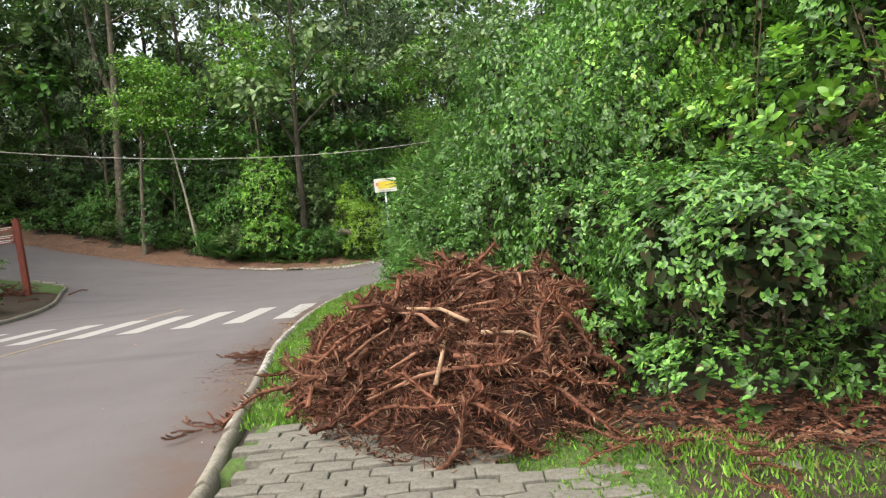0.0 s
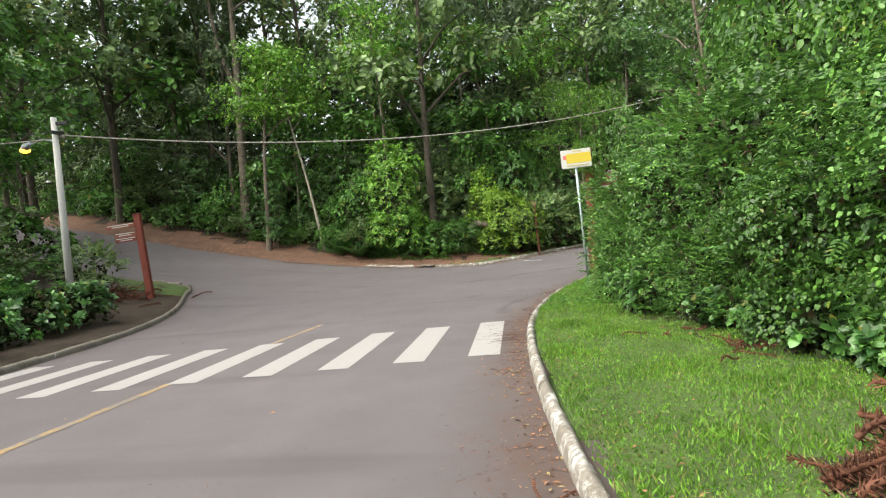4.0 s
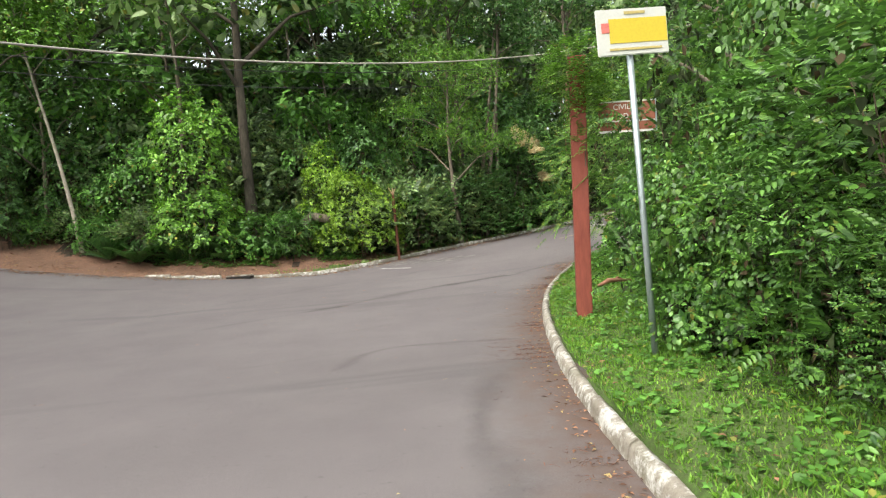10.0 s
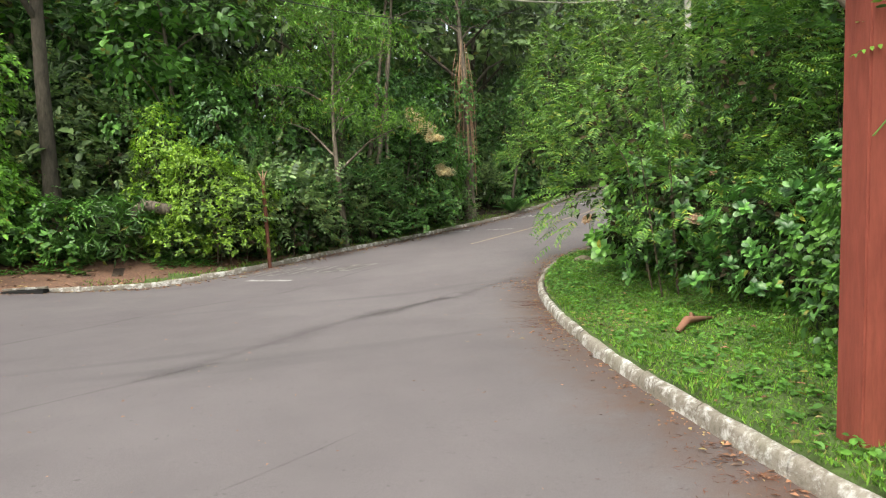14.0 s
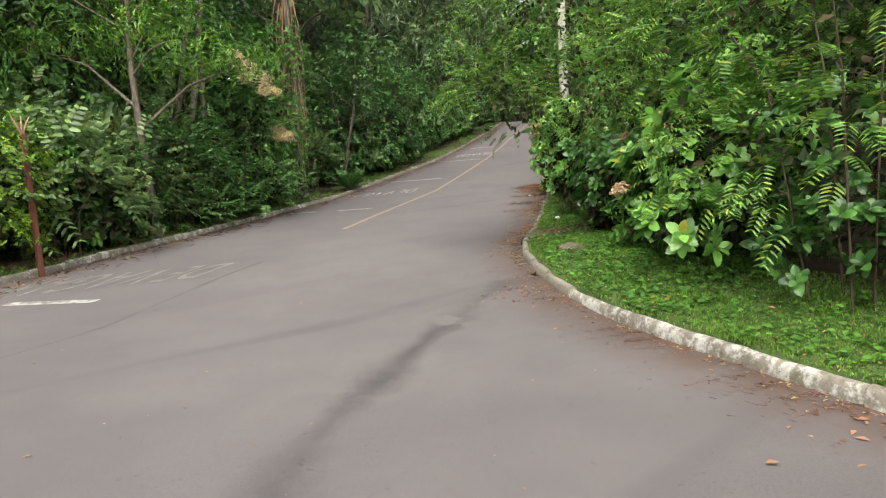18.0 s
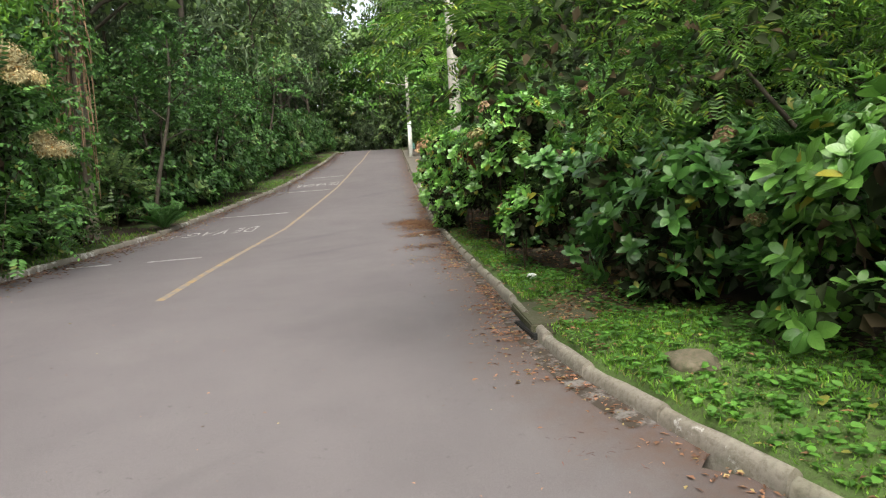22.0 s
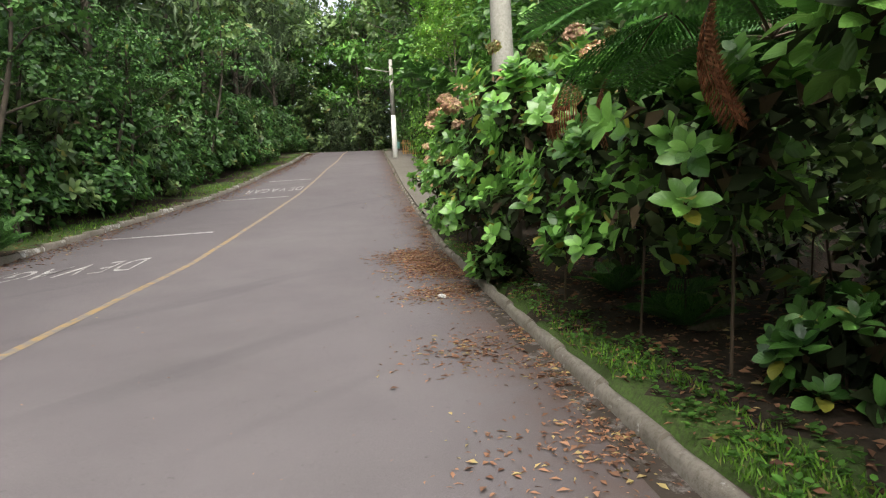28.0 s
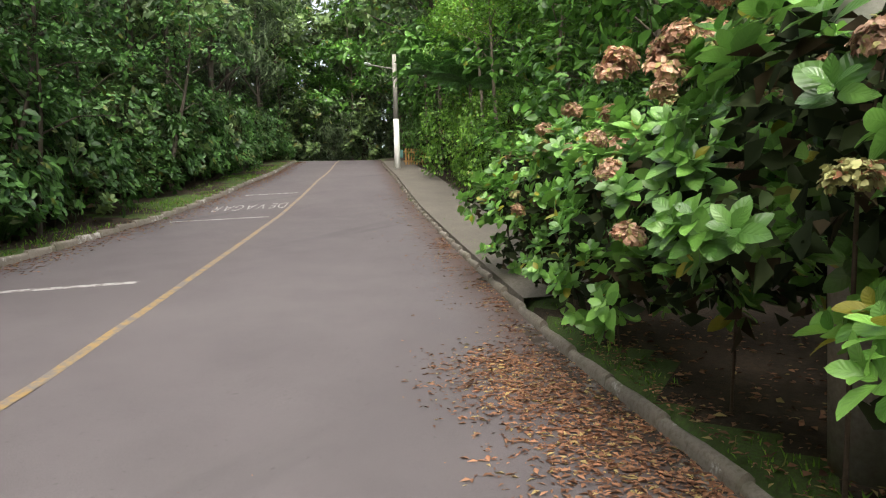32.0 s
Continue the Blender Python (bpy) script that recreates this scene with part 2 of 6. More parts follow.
BARK_GREY = surface("grey_bark", (0.16, 0.13, 0.1), (0.25, 0.21, 0.17), (0.08, 0.065, 0.05), 2.2, 14, 0.9, 0.9, stretch=(1, 1, 0.25))
BARK_DARK = surface("dark_bark", (0.085, 0.07, 0.055), (0.13, 0.11, 0.085), (0.045, 0.038, 0.03), 2.2, 12, 0.95, 0.9, stretch=(1, 1, 0.3))
BARK_PALE = surface("pale_bark", (0.4, 0.35, 0.29), (0.5, 0.45, 0.39), (0.2, 0.17, 0.13), 3.0, 16, 0.85, 0.5)
TWIG = plain("twig_bark", (0.085, 0.06, 0.042), 0.85, var=0.4)
RED_WOOD = surface("red_painted_timber", (0.2, 0.05, 0.035), (0.25, 0.066, 0.046), (0.15, 0.036, 0.026), 1.0, 24, 0.6, 0.25, stretch=(1, 1, 0.15))
RUST_RED = surface("rusty_red_paint", (0.17, 0.055, 0.04), (0.22, 0.08, 0.05), (0.1, 0.045, 0.03), 2.0, 30, 0.7, 0.3)
SIGN_BROWN = plain("brown_sign_paint", (0.22, 0.075, 0.045), 0.5, var=0.15)
SIGN_WHITE = plain("white_sign_paint", (0.52, 0.52, 0.5), 0.5, var=0.08)
SIGN_YELLOW = plain("yellow_sign_paint", (0.55, 0.42, 0.045), 0.5, var=0.1)
SIGN_RED = plain("faded_red_print", (0.6, 0.16, 0.14), 0.5)
FADED = plain("faded_print", (0.45, 0.36, 0.14), 0.6)
STEEL = plain("galvanised_steel", (0.34, 0.39, 0.42), 0.45, 0.6, 0.15)
DARK_STEEL = plain("dark_cable", (0.03, 0.03, 0.032), 0.6)
CABLE = plain("pale_cable", (0.36, 0.33, 0.3), 0.6)
LIMEWASH = plain("limewash", (0.78, 0.78, 0.75), 0.8, var=0.1)
GATE_WOOD = plain("yellow_wood", (0.42, 0.24, 0.09), 0.7, var=0.3)
DEAD_RED = leaf_mat("dead_needles", (0.06, 0.025, 0.018), (0.2, 0.083, 0.055), (0.3, 0.19, 0.13), 0.12, 0.8, 0.1, 0.2)
DEAD_STEM = plain("dead_stem", (0.2, 0.095, 0.06), 0.85, var=0.4)
DRY_STICK = plain("dry_stick", (0.32, 0.2, 0.13), 0.85, var=0.3)
DEAD_FERN = leaf_mat("dead_fern", (0.16, 0.06, 0.03), (0.33, 0.14, 0.075), None, 0, 0.8, 0.2, 0.2)
LITTER = leaf_mat("fallen_leaves", (0.11, 0.052, 0.034), (0.4, 0.205, 0.125), (0.5, 0.38, 0.17), 0.12, 0.75, 0.1, 0.3)
GRASS = leaf_mat("grass_blades", (0.085, 0.19, 0.024), (0.2, 0.39, 0.055), (0.3, 0.31, 0.1), 0.07, 0.5, 0.35, 0.35)
WEED = leaf_mat("ground_cover", (0.06, 0.16, 0.025), (0.13, 0.32, 0.05), (0.3, 0.3, 0.06), 0.03, 0.5, 0.3)
LEAF_MID = leaf_mat("mid_green_leaves", (0.0344, 0.103, 0.0207), (0.144, 0.338, 0.0591), (0.25, 0.26, 0.04), 0.02)
LEAF_LIGHT = leaf_mat("light_green_leaves", (0.0624, 0.163, 0.0192), (0.214, 0.454, 0.0567), (0.35, 0.36, 0.06), 0.03)
LEAF_LIME = leaf_mat("lime_leaves", (0.09, 0.21, 0.02), (0.28, 0.47, 0.045), None)
# copies of the mid and light leaf greens, dimmed to set the bank's brightness
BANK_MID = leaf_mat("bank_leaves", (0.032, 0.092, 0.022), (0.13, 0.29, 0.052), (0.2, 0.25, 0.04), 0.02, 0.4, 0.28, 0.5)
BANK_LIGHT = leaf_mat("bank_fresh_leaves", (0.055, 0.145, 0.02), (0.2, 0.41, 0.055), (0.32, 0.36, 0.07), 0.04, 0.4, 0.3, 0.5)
WILLOW = leaf_mat("willow_leaves", (0.035, 0.1, 0.022), (0.17, 0.34, 0.05), (0.34, 0.42, 0.06), 0.08, 0.4, 0.3, 0.45)
# near-black leaf colour that stands in for the shade inside the bushes
CORE_SHADE = leaf_mat("shade_core_leaves", (0.012, 0.02, 0.008), (0.035, 0.05, 0.02), (0.06, 0.045, 0.025), 0.2, 0.8, 0.06, 0.15)
LEAF_DARK = leaf_mat("dark_green_leaves", (0.028, 0.08, 0.026), (0.12, 0.27, 0.068), (0.16, 0.2, 0.04), 0.03, 0.42, 0.26, 0.4)
LEAF_FOREST = leaf_mat("forest_leaves", (0.045, 0.085, 0.035), (0.19, 0.3, 0.1), (0.24, 0.25, 0.07), 0.05, 0.45, 0.3, 0.5)
LEAF_CYPRESS = leaf_mat("grey_green_leaves", (0.05, 0.085, 0.045), (0.17, 0.25, 0.12), None, 0, 0.5, 0.28, 0.4)
# bright and dark broad leaves; on hydrangeas they stand in for light and shade
LEAF_BROAD = leaf_mat("broad_leaves", (0.085, 0.23, 0.045), (0.25, 0.52, 0.11), (0.45, 0.42, 0.06), 0.04, 0.34, 0.32, 0.95, True)
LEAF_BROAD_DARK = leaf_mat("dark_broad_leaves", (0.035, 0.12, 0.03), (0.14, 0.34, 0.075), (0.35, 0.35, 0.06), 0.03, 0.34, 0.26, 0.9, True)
PETAL = leaf_mat("dried_petals", (0.46, 0.25, 0.17), (0.78, 0.52, 0.39), (0.5, 0.47, 0.2), 0.2, 0.7, 0.25, 0.2)
PETAL_GREEN = leaf_mat("greenish_petals", (0.3, 0.29, 0.12), (0.5, 0.5, 0.24), (0.42, 0.2, 0.12), 0.2, 0.7, 0.2, 0.2)
PLUME = leaf_mat("cream_plumes", (0.6, 0.49, 0.28), (0.82, 0.72, 0.46), (0.55, 0.28, 0.08), 0.08, 0.7, 0.3, 0.2)
FERN = leaf_mat("fern_green", (0.03, 0.1, 0.022), (0.075, 0.2, 0.04), None, 0, 0.5)
ROCK = surface("mossy_rock", (0.13, 0.105, 0.08), (0.2, 0.16, 0.12), (0.07, 0.075, 0.04), 4, 24, 0.9, 0.6)
PLASTIC = plain("pale_plastic", (0.6, 0.62, 0.62), 0.35, var=0.1)
PINK = plain("pink_plastic", (0.6, 0.25, 0.28), 0.4, var=0.1)
lampm, lnt, lb = base_mat("sodium_lamp", 0.3)
lb.inputs["Base Color"].default_value = (1, 0.55, 0.15, 1)
lb.inputs["Emission Color"].default_value = (1, 0.33, 0.04, 1)
lb.inputs["Emission Strength"].default_value = 2.2
rng = np.random.default_rng(7)

# ---- plan ----
BASE_Y = [(-30, -0.1), (0, -0.02), (4, 0.11), (8, 0.13), (12, 0.07), (16, 0.0), (20, -0.03), (24, -0.09), (40, -0.13), (90, -0.13)]
RISE_S = [(-50, 0), (19, 0), (22, 0.22), (25, 0.38), (29, 0.56), (33, 0.78), (36, 0.96), (41, 1.3), (44.6, 1.72), (50, 2.42), (56, 3.25), (62, 4.25), (68, 5.3), (76, 6.5), (84, 7.85), (92, 8.9), (100, 9.5), (108, 9.7), (118, 9.5), (150, 7.5)]
RISE_W = [(0, 0), (10, 0), (13, 0.15), (15, 0.3), (18, 0.6), (22, 1.1), (26, 1.75), (30, 2.5), (35, 3.6), (45, 5.5), (60, 7)]
DX, DY = 0.786, 0.618  # heading of the uphill road


def sw(s, w):
    """Place from metres along and across the uphill road."""
    return (DX * s - DY * w, DY * s + DX * w)


def road_z(x, y):
    x, y = np.asarray(x, float), np.asarray(y, float)
    z = np.interp(y, *zip(*BASE_Y)) + np.interp(DX * x + DY * y, *zip(*RISE_S))
    return z + np.interp(-x + 0.35 * (y - 28), *zip(*RISE_W))


RIGHT = [(-0.7, -40), (-1.0, -6), (-1.2, 0), (-1.46, 3.38), (-1.65, 4.33), (-1.94, 6.08), (-2.25, 7.7), (-2.41, 9.0), (-2.61, 10.84), (-2.75, 12.8), (-2.82, 14.5), (-2.8, 15.9), (-2.7, 17.2),
         (-2.49, 18.9), (-2.2, 20.5), (-1.8, 22.3), (-1.25, 24.4), (-0.62, 26.3), (0.1, 28.1), (0.85, 29.8), (1.55, 31.1), (2.3, 32.1), (3.1, 33.1), (4.1, 33.98)] + [sw(s, 24.1) for s in (26.2, 30, 40, 50, 60, 70, 84, 100, 130)]
LEFT = [sw(s, w) for s, w in ((130, 30.6), (100, 30.9), (84, 31.0), (70, 31.3), (61, 31.9), (54, 32.7), (50, 33.2), (44, 33.75), (38, 33.9), (31, 33.75), (24.5, 33.5))] + [(-3.0, 40.05), (-4.5, 39.1), (-6.5, 38.6), (-8.6, 38.35), (-11.2, 38.85), (-14.1, 39.45), (-17.8, 40.2), (-21.3, 41.0), (-25, 41.75), (-29.5, 42.7), (-34.7, 43.8), (-48, 47), (-70, 52)]
ISLAND = [(-70, 42), (-48, 37), (-36, 34.5), (-27, 32.2), (-22, 30.6), (-19.2, 29.6), (-17.6, 29.0), (-16.9, 28.1), (-16.3, 26.6), (-15.2, 24.6), (-13.9, 22), (-13.1, 19.8), (-12.4, 17.5), (-11.9, 15), (-11.5, 13), (-10.9, 10), (-10.2, 5), (-9.6, 0), (-9, -6), (-8.6, -40)]



def smooth_line(pts, n=2):
    pts = np.asarray(pts, float)
    for _ in range(n):
        q, r = pts[:-1] * 0.75 + pts[1:] * 0.25, pts[:-1] * 0.25 + pts[1:] * 0.75
        pts = np.concatenate([pts[:1], np.stack([q, r], 1).reshape(-1, 2), pts[-1:]])
    return [tuple(p) for p in pts]


RIGHT, LEFT, ISLAND = smooth_line(RIGHT, 1), smooth_line(LEFT, 1), smooth_line(ISLAND, 1)


def line_dist(x, y, pts):
    d = np.full(x.shape, 1e9)
    for (ax, ay), (bx, by) in zip(pts, pts[1:]):
        vx, vy = bx - ax, by - ay
        t = np.clip(((x - ax) * vx + (y - ay) * vy) / (vx * vx + vy * vy), 0, 1)
        d = np.minimum(d, np.hypot(x - ax - t * vx, y - ay - t * vy))
    return d


def inside(x, y, poly):
    r = np.zeros(x.shape, bool)
    for (ax, ay), (bx, by) in zip(poly, poly[1:] + poly[:1]):
        if ay != by:
            r ^= ((ay > y) != (by > y)) & (x < (bx - ax) * (y - ay) / (by - ay) + ax)
    return r


ROAD_POLY = RIGHT + LEFT + ISLAND


def plan(x, y):
    """Signed distance outside the road, and the distances to the three edges."""
    x, y = np.atleast_1d(np.asarray(x, float)), np.atleast_1d(np.asarray(y, float))
    dr, dl, di = line_dist(x, y, RIGHT), line_dist(x, y, LEFT), line_dist(x, y, ISLAND)
    d = np.minimum(np.minimum(dr, dl), di)
    return np.where(inside(x, y, ROAD_POLY), -d, d), dr, dl, di


def ground_z(x, y):
    d, dr, dl, di = plan(x, y)
    x, y = np.atleast_1d(np.asarray(x, float)), np.atleast_1d(np.asarray(y, float))
    z = road_z(x, y)
    up_right = 0.12 + 0.55 * np.clip(dr - np.interp(y, [7, 10, 14, 24, 40], [5.2, 3.6, 2.8, 4.0, 5.0]), 0, 16)
    s = DX * x + DY * y
    up_left = 0.1 + np.interp(s, [20, 26], [0.28, 0.12]) * np.clip(dl - np.interp(s, [20, 26], [0.6, 2.2]), 0, 14) + 0.1 * np.clip(dl - 12, 0, 30)
    up_isl = 0.1 + 0.03 * np.clip(di, 0, 20)
    up = np.where((dr <= dl) & (dr <= di), up_right, np.where(dl <= di, up_left, up_isl))
    lump = 0.05 * np.sin(x * 1.7 + y * 0.9) * np.cos(y * 1.3 - x * 0.6)
    return np.where(d < 0.1, z - 0.15, z + up + lump * np.clip(d, 0, 1))


def gz(x, y):
    return float(ground_z(x, y)[0])


# ---- mesh helpers ----
def link_mesh(name, V, F, mat, parent=None, smooth=False, label=""):
    """V: (n, 3); F: (m, k) array, or a list of faces."""
    me = bpy.data.meshes.new(name)
    if isinstance(F, np.ndarray):
        k = F.shape[1]
        me.vertices.add(len(V))
        me.vertices.foreach_set("co", np.asarray(V, np.float32).ravel())
        me.loops.add(F.size)
        me.loops.foreach_set("vertex_index", F.astype(np.int32).ravel())
        me.polygons.add(len(F))
        me.polygons.foreach_set("loop_start", np.arange(0, F.size, k, dtype=np.int32))
        me.update(calc_edges=True)
    else:
        me.from_pydata([tuple(v) for v in V], [], F)
    mats = mat if isinstance(mat, (list, tuple)) else [mat]
    for m in mats:
        me.materials.append(m)
    if smooth:
        me.polygons.foreach_set("use_smooth", [True] * len(me.polygons))
    ob = new(name, me)
    if parent:
        ob.parent = parent
    if label:
        ob["label"] = label
    return ob


def part(name, bm, mat, parent=None, label="", smooth=False):
    me = bpy.data.meshes.new(name)
    bm.to_mesh(me)
    bm.free()
    me.materials.append(mat)
    if smooth:
        me.polygons.foreach_set("use_smooth", [True] * len(me.polygons))
    ob = new(name, me)
    if parent:
        ob.parent = parent
    if label:
        ob["label"] = label
    return ob


def thing(name, m, label, category, group="", kind=""):
    e = new(name)
    e.empty_display_size = 0.2
    e.matrix_basis = m
    return tagged(e, label, category, group, kind)


def box(sx, sy, sz, at=(0, 0, 0), bevel=0.0, seg=2):
    bm = bmesh.new()
    bmesh.ops.create_cube(bm, size=1, matrix=Matrix.Translation(at) @ Matrix.Diagonal((sx, sy, sz, 1)))
    if bevel:
        bmesh.ops.bevel(bm, geom=bm.edges[:], offset=bevel, segments=seg, affect="EDGES")
    return bm


def tube(pts, radii, sides=8, cap=True):
    pts = np.asarray(pts, float)
    n = len(pts)
    tan = np.gradient(pts, axis=0)
    tan /= np.linalg.norm(tan, axis=1)[:, None] + 1e-9
    ref = np.array([0.31, 0.95, 0.05]) if abs(tan[0, 2]) > 0.7 else np.array([0.0, 0, 1])
    a = np.cross(tan, ref)
    a /= np.linalg.norm(a, axis=1)[:, None] + 1e-9
    b = np.cross(tan, a)
    ang = np.linspace(0, 2 * np.pi, sides, endpoint=False)
    V = pts[:, None] + np.asarray(radii, float)[:, None, None] * (a[:, None] * np.cos(ang)[None, :, None] + b[:, None] * np.sin(ang)[None, :, None])
    F = [(i * sides + j, i * sides + (j + 1) % sides, (i + 1) * sides + (j + 1) % sides, (i + 1) * sides + j) for i in range(n - 1) for j in range(sides)]
    if cap:
        F += [tuple(range(sides))[::-1], tuple((n - 1) * sides + j for j in range(sides))]
    return V.reshape(-1, 3), F


def merge(parts):
    V, F, o = [], [], 0
    for v, f in parts:
        V.append(v)
        F += [tuple(i + o for i in q) for q in f]
        o += len(v)
    return np.concatenate(V), F


def unit(v):
    return v / (np.linalg.norm(v, axis=-1, keepdims=True) + 1e-9)


def leaves(P, direction, normal, length, width, fold=0.25, droop=0.25):
    """Folded pointed leaves: base at P, growing along direction, facing normal. Two faces of three corners each side."""
    d = unit(direction)
    n = unit(normal - d * (normal * d).sum(1, keepdims=True))
    s = np.cross(d, n)
    L, W = length[:, None], width[:, None]
    mid = P + d * L * 0.45 - n * L * 0.03
    tip = P + d * L - n * L * droop
    l = mid + s * W * 0.5 + n * W * fold
    r = mid - s * W * 0.5 + n * W * fold
    k = len(P)
    V = np.stack([P, l, tip, r], 1).reshape(-1, 3)
    i = np.arange(k) * 4
    F = np.concatenate([np.stack([i, i + 1, i + 2], 1), np.stack([i, i + 2, i + 3], 1)])
    return V, F


def oval_leaves(P, direction, normal, length, width, fold=0.2, droop=0.25):
    """Rounded leaves folded along the midrib, one four-cornered face each side."""
    d = unit(direction)
    n = unit(normal - d * (normal * d).sum(1, keepdims=True))
    s = np.cross(d, n)
    L, W = length[:, None], width[:, None]
    rows = [P]
    for sg in (1, -1):
        for t, w in ((0.28, 0.46), (0.68, 0.4)):
            rows.append(P + d * L * t - n * L * droop * t * t + sg * s * W * w + n * W * fold * w)
    rows.append(P + d * L - n * L * droop)
    V = np.stack(rows, 1).reshape(-1, 3)
    i = np.arange(len(P)) * 6
    F = np.concatenate([np.stack([i, i + 1, i + 2, i + 5], 1), np.stack([i, i + 5, i + 4, i + 3], 1)])
    return V, F


def broad_leaves(P, direction, normal, length, width, fold=0.1, droop=0.3):
    """Oval leaves with a midrib, eight faces each."""
    d = unit(direction)
    n = unit(normal - d * (normal * d).sum(1, keepdims=True))
    s = np.cross(d, n)
    L, W = length[:, None], width[:, None]
    rows = []
    for t, w in ((0.0, 0.0), (0.12, 0.3), (0.38, 0.5), (0.68, 0.47), (0.88, 0.27), (1.0, 0.0)):
        c = P + d * L * t - n * L * droop * t * t
        rows.append((c, c + s * W * w + n * W * fold * w * 2, c - s * W * w + n * W * fold * w * 2))
    V = np.stack([rows[0][0]] + [q for r in rows[1:5] for q in r] + [rows[5][0]], 1).reshape(-1, 3)
    i = (np.arange(len(P)) * 14)[:, None]
    T = [(0, 2, 1), (0, 1, 3), (10, 11, 13), (10, 13, 12)]
    for q in (1, 4, 7):
        T += [(q, q + 1, q + 4), (q, q + 4, q + 3), (q, q + 3, q + 5), (q, q + 5, q + 2)]
    return V, (i[:, :, None] + np.array(T)[None]).reshape(-1, 3)


def joinvf(parts):
    V, F, o = [], [], 0
    for v, f in parts:
        V.append(v)
        F.append(f + o)
        o += len(v)
    return np.concatenate(V), np.concatenate(F)


def rand_dirs(g, k):
    return unit(g.normal(size=(k, 3)))


def lobes_points(g, lobes, count, inner=0.35):
    """Points on and just under the surfaces of overlapping lobes (x, y, z, rx, ry, rz), with the ways out."""
    lobes = np.asarray(lobes, float)
    area = lobes[:, 3] * lobes[:, 5]
    which = g.choice(len(lobes), count, p=area / area.sum())
    d = rand_dirs(g, count)
    d[:, 2] = np.where(d[:, 2] < -0.35, -d[:, 2] * 0.6, d[:, 2])
    d = unit(d)
    r = 1 - inner * g.random(count) ** 2
    bumpy = 1 + 0.14 * np.sin(d[:, 0] * 7 + which) * np.cos(d[:, 1] * 6 + 2 * which) + 0.1 * np.sin(d[:, 2] * 9 + which)
    P = lobes[which, :3] + d * lobes[which, 3:6] * (r * bumpy)[:, None]
    out = unit(d / lobes[which, 3:6])
    return P, out


def clumped(g, lobes, count, inner=0.35, wave=0.55, gap=-0.3, push=0.14):
    """Points on the outside of the lobes, gathered into tufts with hollows between them."""
    P, o = lobes_points(g, lobes, int(count * 3.2), inner)
    L = np.asarray(lobes, float)
    depth = np.sqrt((((P[:, None] - L[None, :, :3]) / L[None, :, 3:6]) ** 2).sum(2)).min(1)
    k = 6.28 / wave
    ph = g.uniform(0, 6.28, 6)
    w = (np.sin(P @ np.array([k, 0.4 * k, 0.3 * k]) + ph[0]) + np.sin(P @ np.array([-0.5 * k, 0.8 * k, 0.45 * k]) + ph[1]) + np.sin(P @ np.array([0.3 * k, -0.5 * k, 0.95 * k]) + ph[2])) / 1.7
    v = np.sin(P @ np.array([0.35 * k, 0.2 * k, 0.3 * k]) + ph[3]) + np.sin(P @ np.array([-0.2 * k, 0.33 * k, 0.25 * k]) + ph[4])
    keep = (depth > 0.7) & (w + 0.35 * v + g.normal(0, 0.25, len(P)) > gap)
    P, o, w, v = P[keep][:count], o[keep][:count], w[keep][:count], v[keep][:count]
    return P + o * (push * w + 0.5 * push * v)[:, None] * np.minimum(L[:, 3].max(), 1.4), o


def rosettes(g, P, out, per, length, aspect, spread=1.0, up=0.4, broad=False, droop=0.25, jitter=0.25):
    """A tuft of leaves round each twig end."""
    k = len(P)
    o = np.repeat(unit(out + np.array([0, 0, up])), per, 0)
    base = np.repeat(P, per, 0)
    side = unit(np.cross(o, rand_dirs(g, k * per)))
    d = unit(o * g.uniform(0.1, 0.9, (k * per, 1)) + side * spread)
    L = length * g.uniform(0.6, 1.25, k * per)
    nrm = unit(o + 0.35 * rand_dirs(g, k * per))
    base = base + rand_dirs(g, k * per) * length * jitter
    fn = broad_leaves if broad else oval_leaves if aspect > 0.3 else leaves
    return fn(base, d, nrm, L, L * aspect * g.uniform(0.8, 1.2, k * per), droop=droop)


def pinnate(g, P, out, length, pairs, leaflet, aspect=0.4):
    """Feathered compound leaves: pairs of leaflets along a drooping rib."""
    k = len(P)
    d = unit(out + 0.5 * rand_dirs(g, k) + np.array([0, 0, 0.15]))
    n = unit(np.cross(np.cross(d, np.array([0, 0, 1.0])), d) + 0.3 * rand_dirs(g, k))
    s = np.cross(d, n)
    L = length * g.uniform(0.7, 1.3, k)
    parts = []
    for i in range(pairs):
        t = 0.2 + 0.8 * i / pairs
        c = P + d * (L * t)[:, None] - n * (L * 0.35 * t * t)[:, None]
        for sg in (1, -1):
            parts.append(oval_leaves(c, s * sg + 0.35 * d - 0.2 * n, n, np.full(k, leaflet) * (1.1 - 0.4 * t), np.full(k, leaflet * aspect) * (1.1 - 0.4 * t)))
    return joinvf(parts)

# ---- the ground, the road and its edges ----
xs = np.concatenate([[-900, -500, -250, -140], np.arange(-90, -46, 6), np.arange(-46, -20, 1.0), np.arange(-20, 24, 0.3), np.arange(24, 66, 0.7), np.arange(66, 110, 4), [150, 260, 500, 900]])
ys = np.concatenate([[-900, -500, -250, -120, -60, -40, -30, -20], np.arange(-14, -4, 1.0), np.arange(-4, 47, 0.3), np.arange(47, 92, 0.7), np.arange(92, 130, 4), [170, 260, 500, 900]])
X, Y = np.meshgrid(xs, ys)
Z = ground_z(X.ravel(), Y.ravel())
far = np.hypot(X.ravel() - 5, Y.ravel() - 35)
Z = np.where(far > 130, np.minimum(Z, 14), Z)
nx, ny = len(xs), len(ys)
ii = (np.arange(ny - 1)[:, None] * nx + np.arange(nx - 1)).ravel()
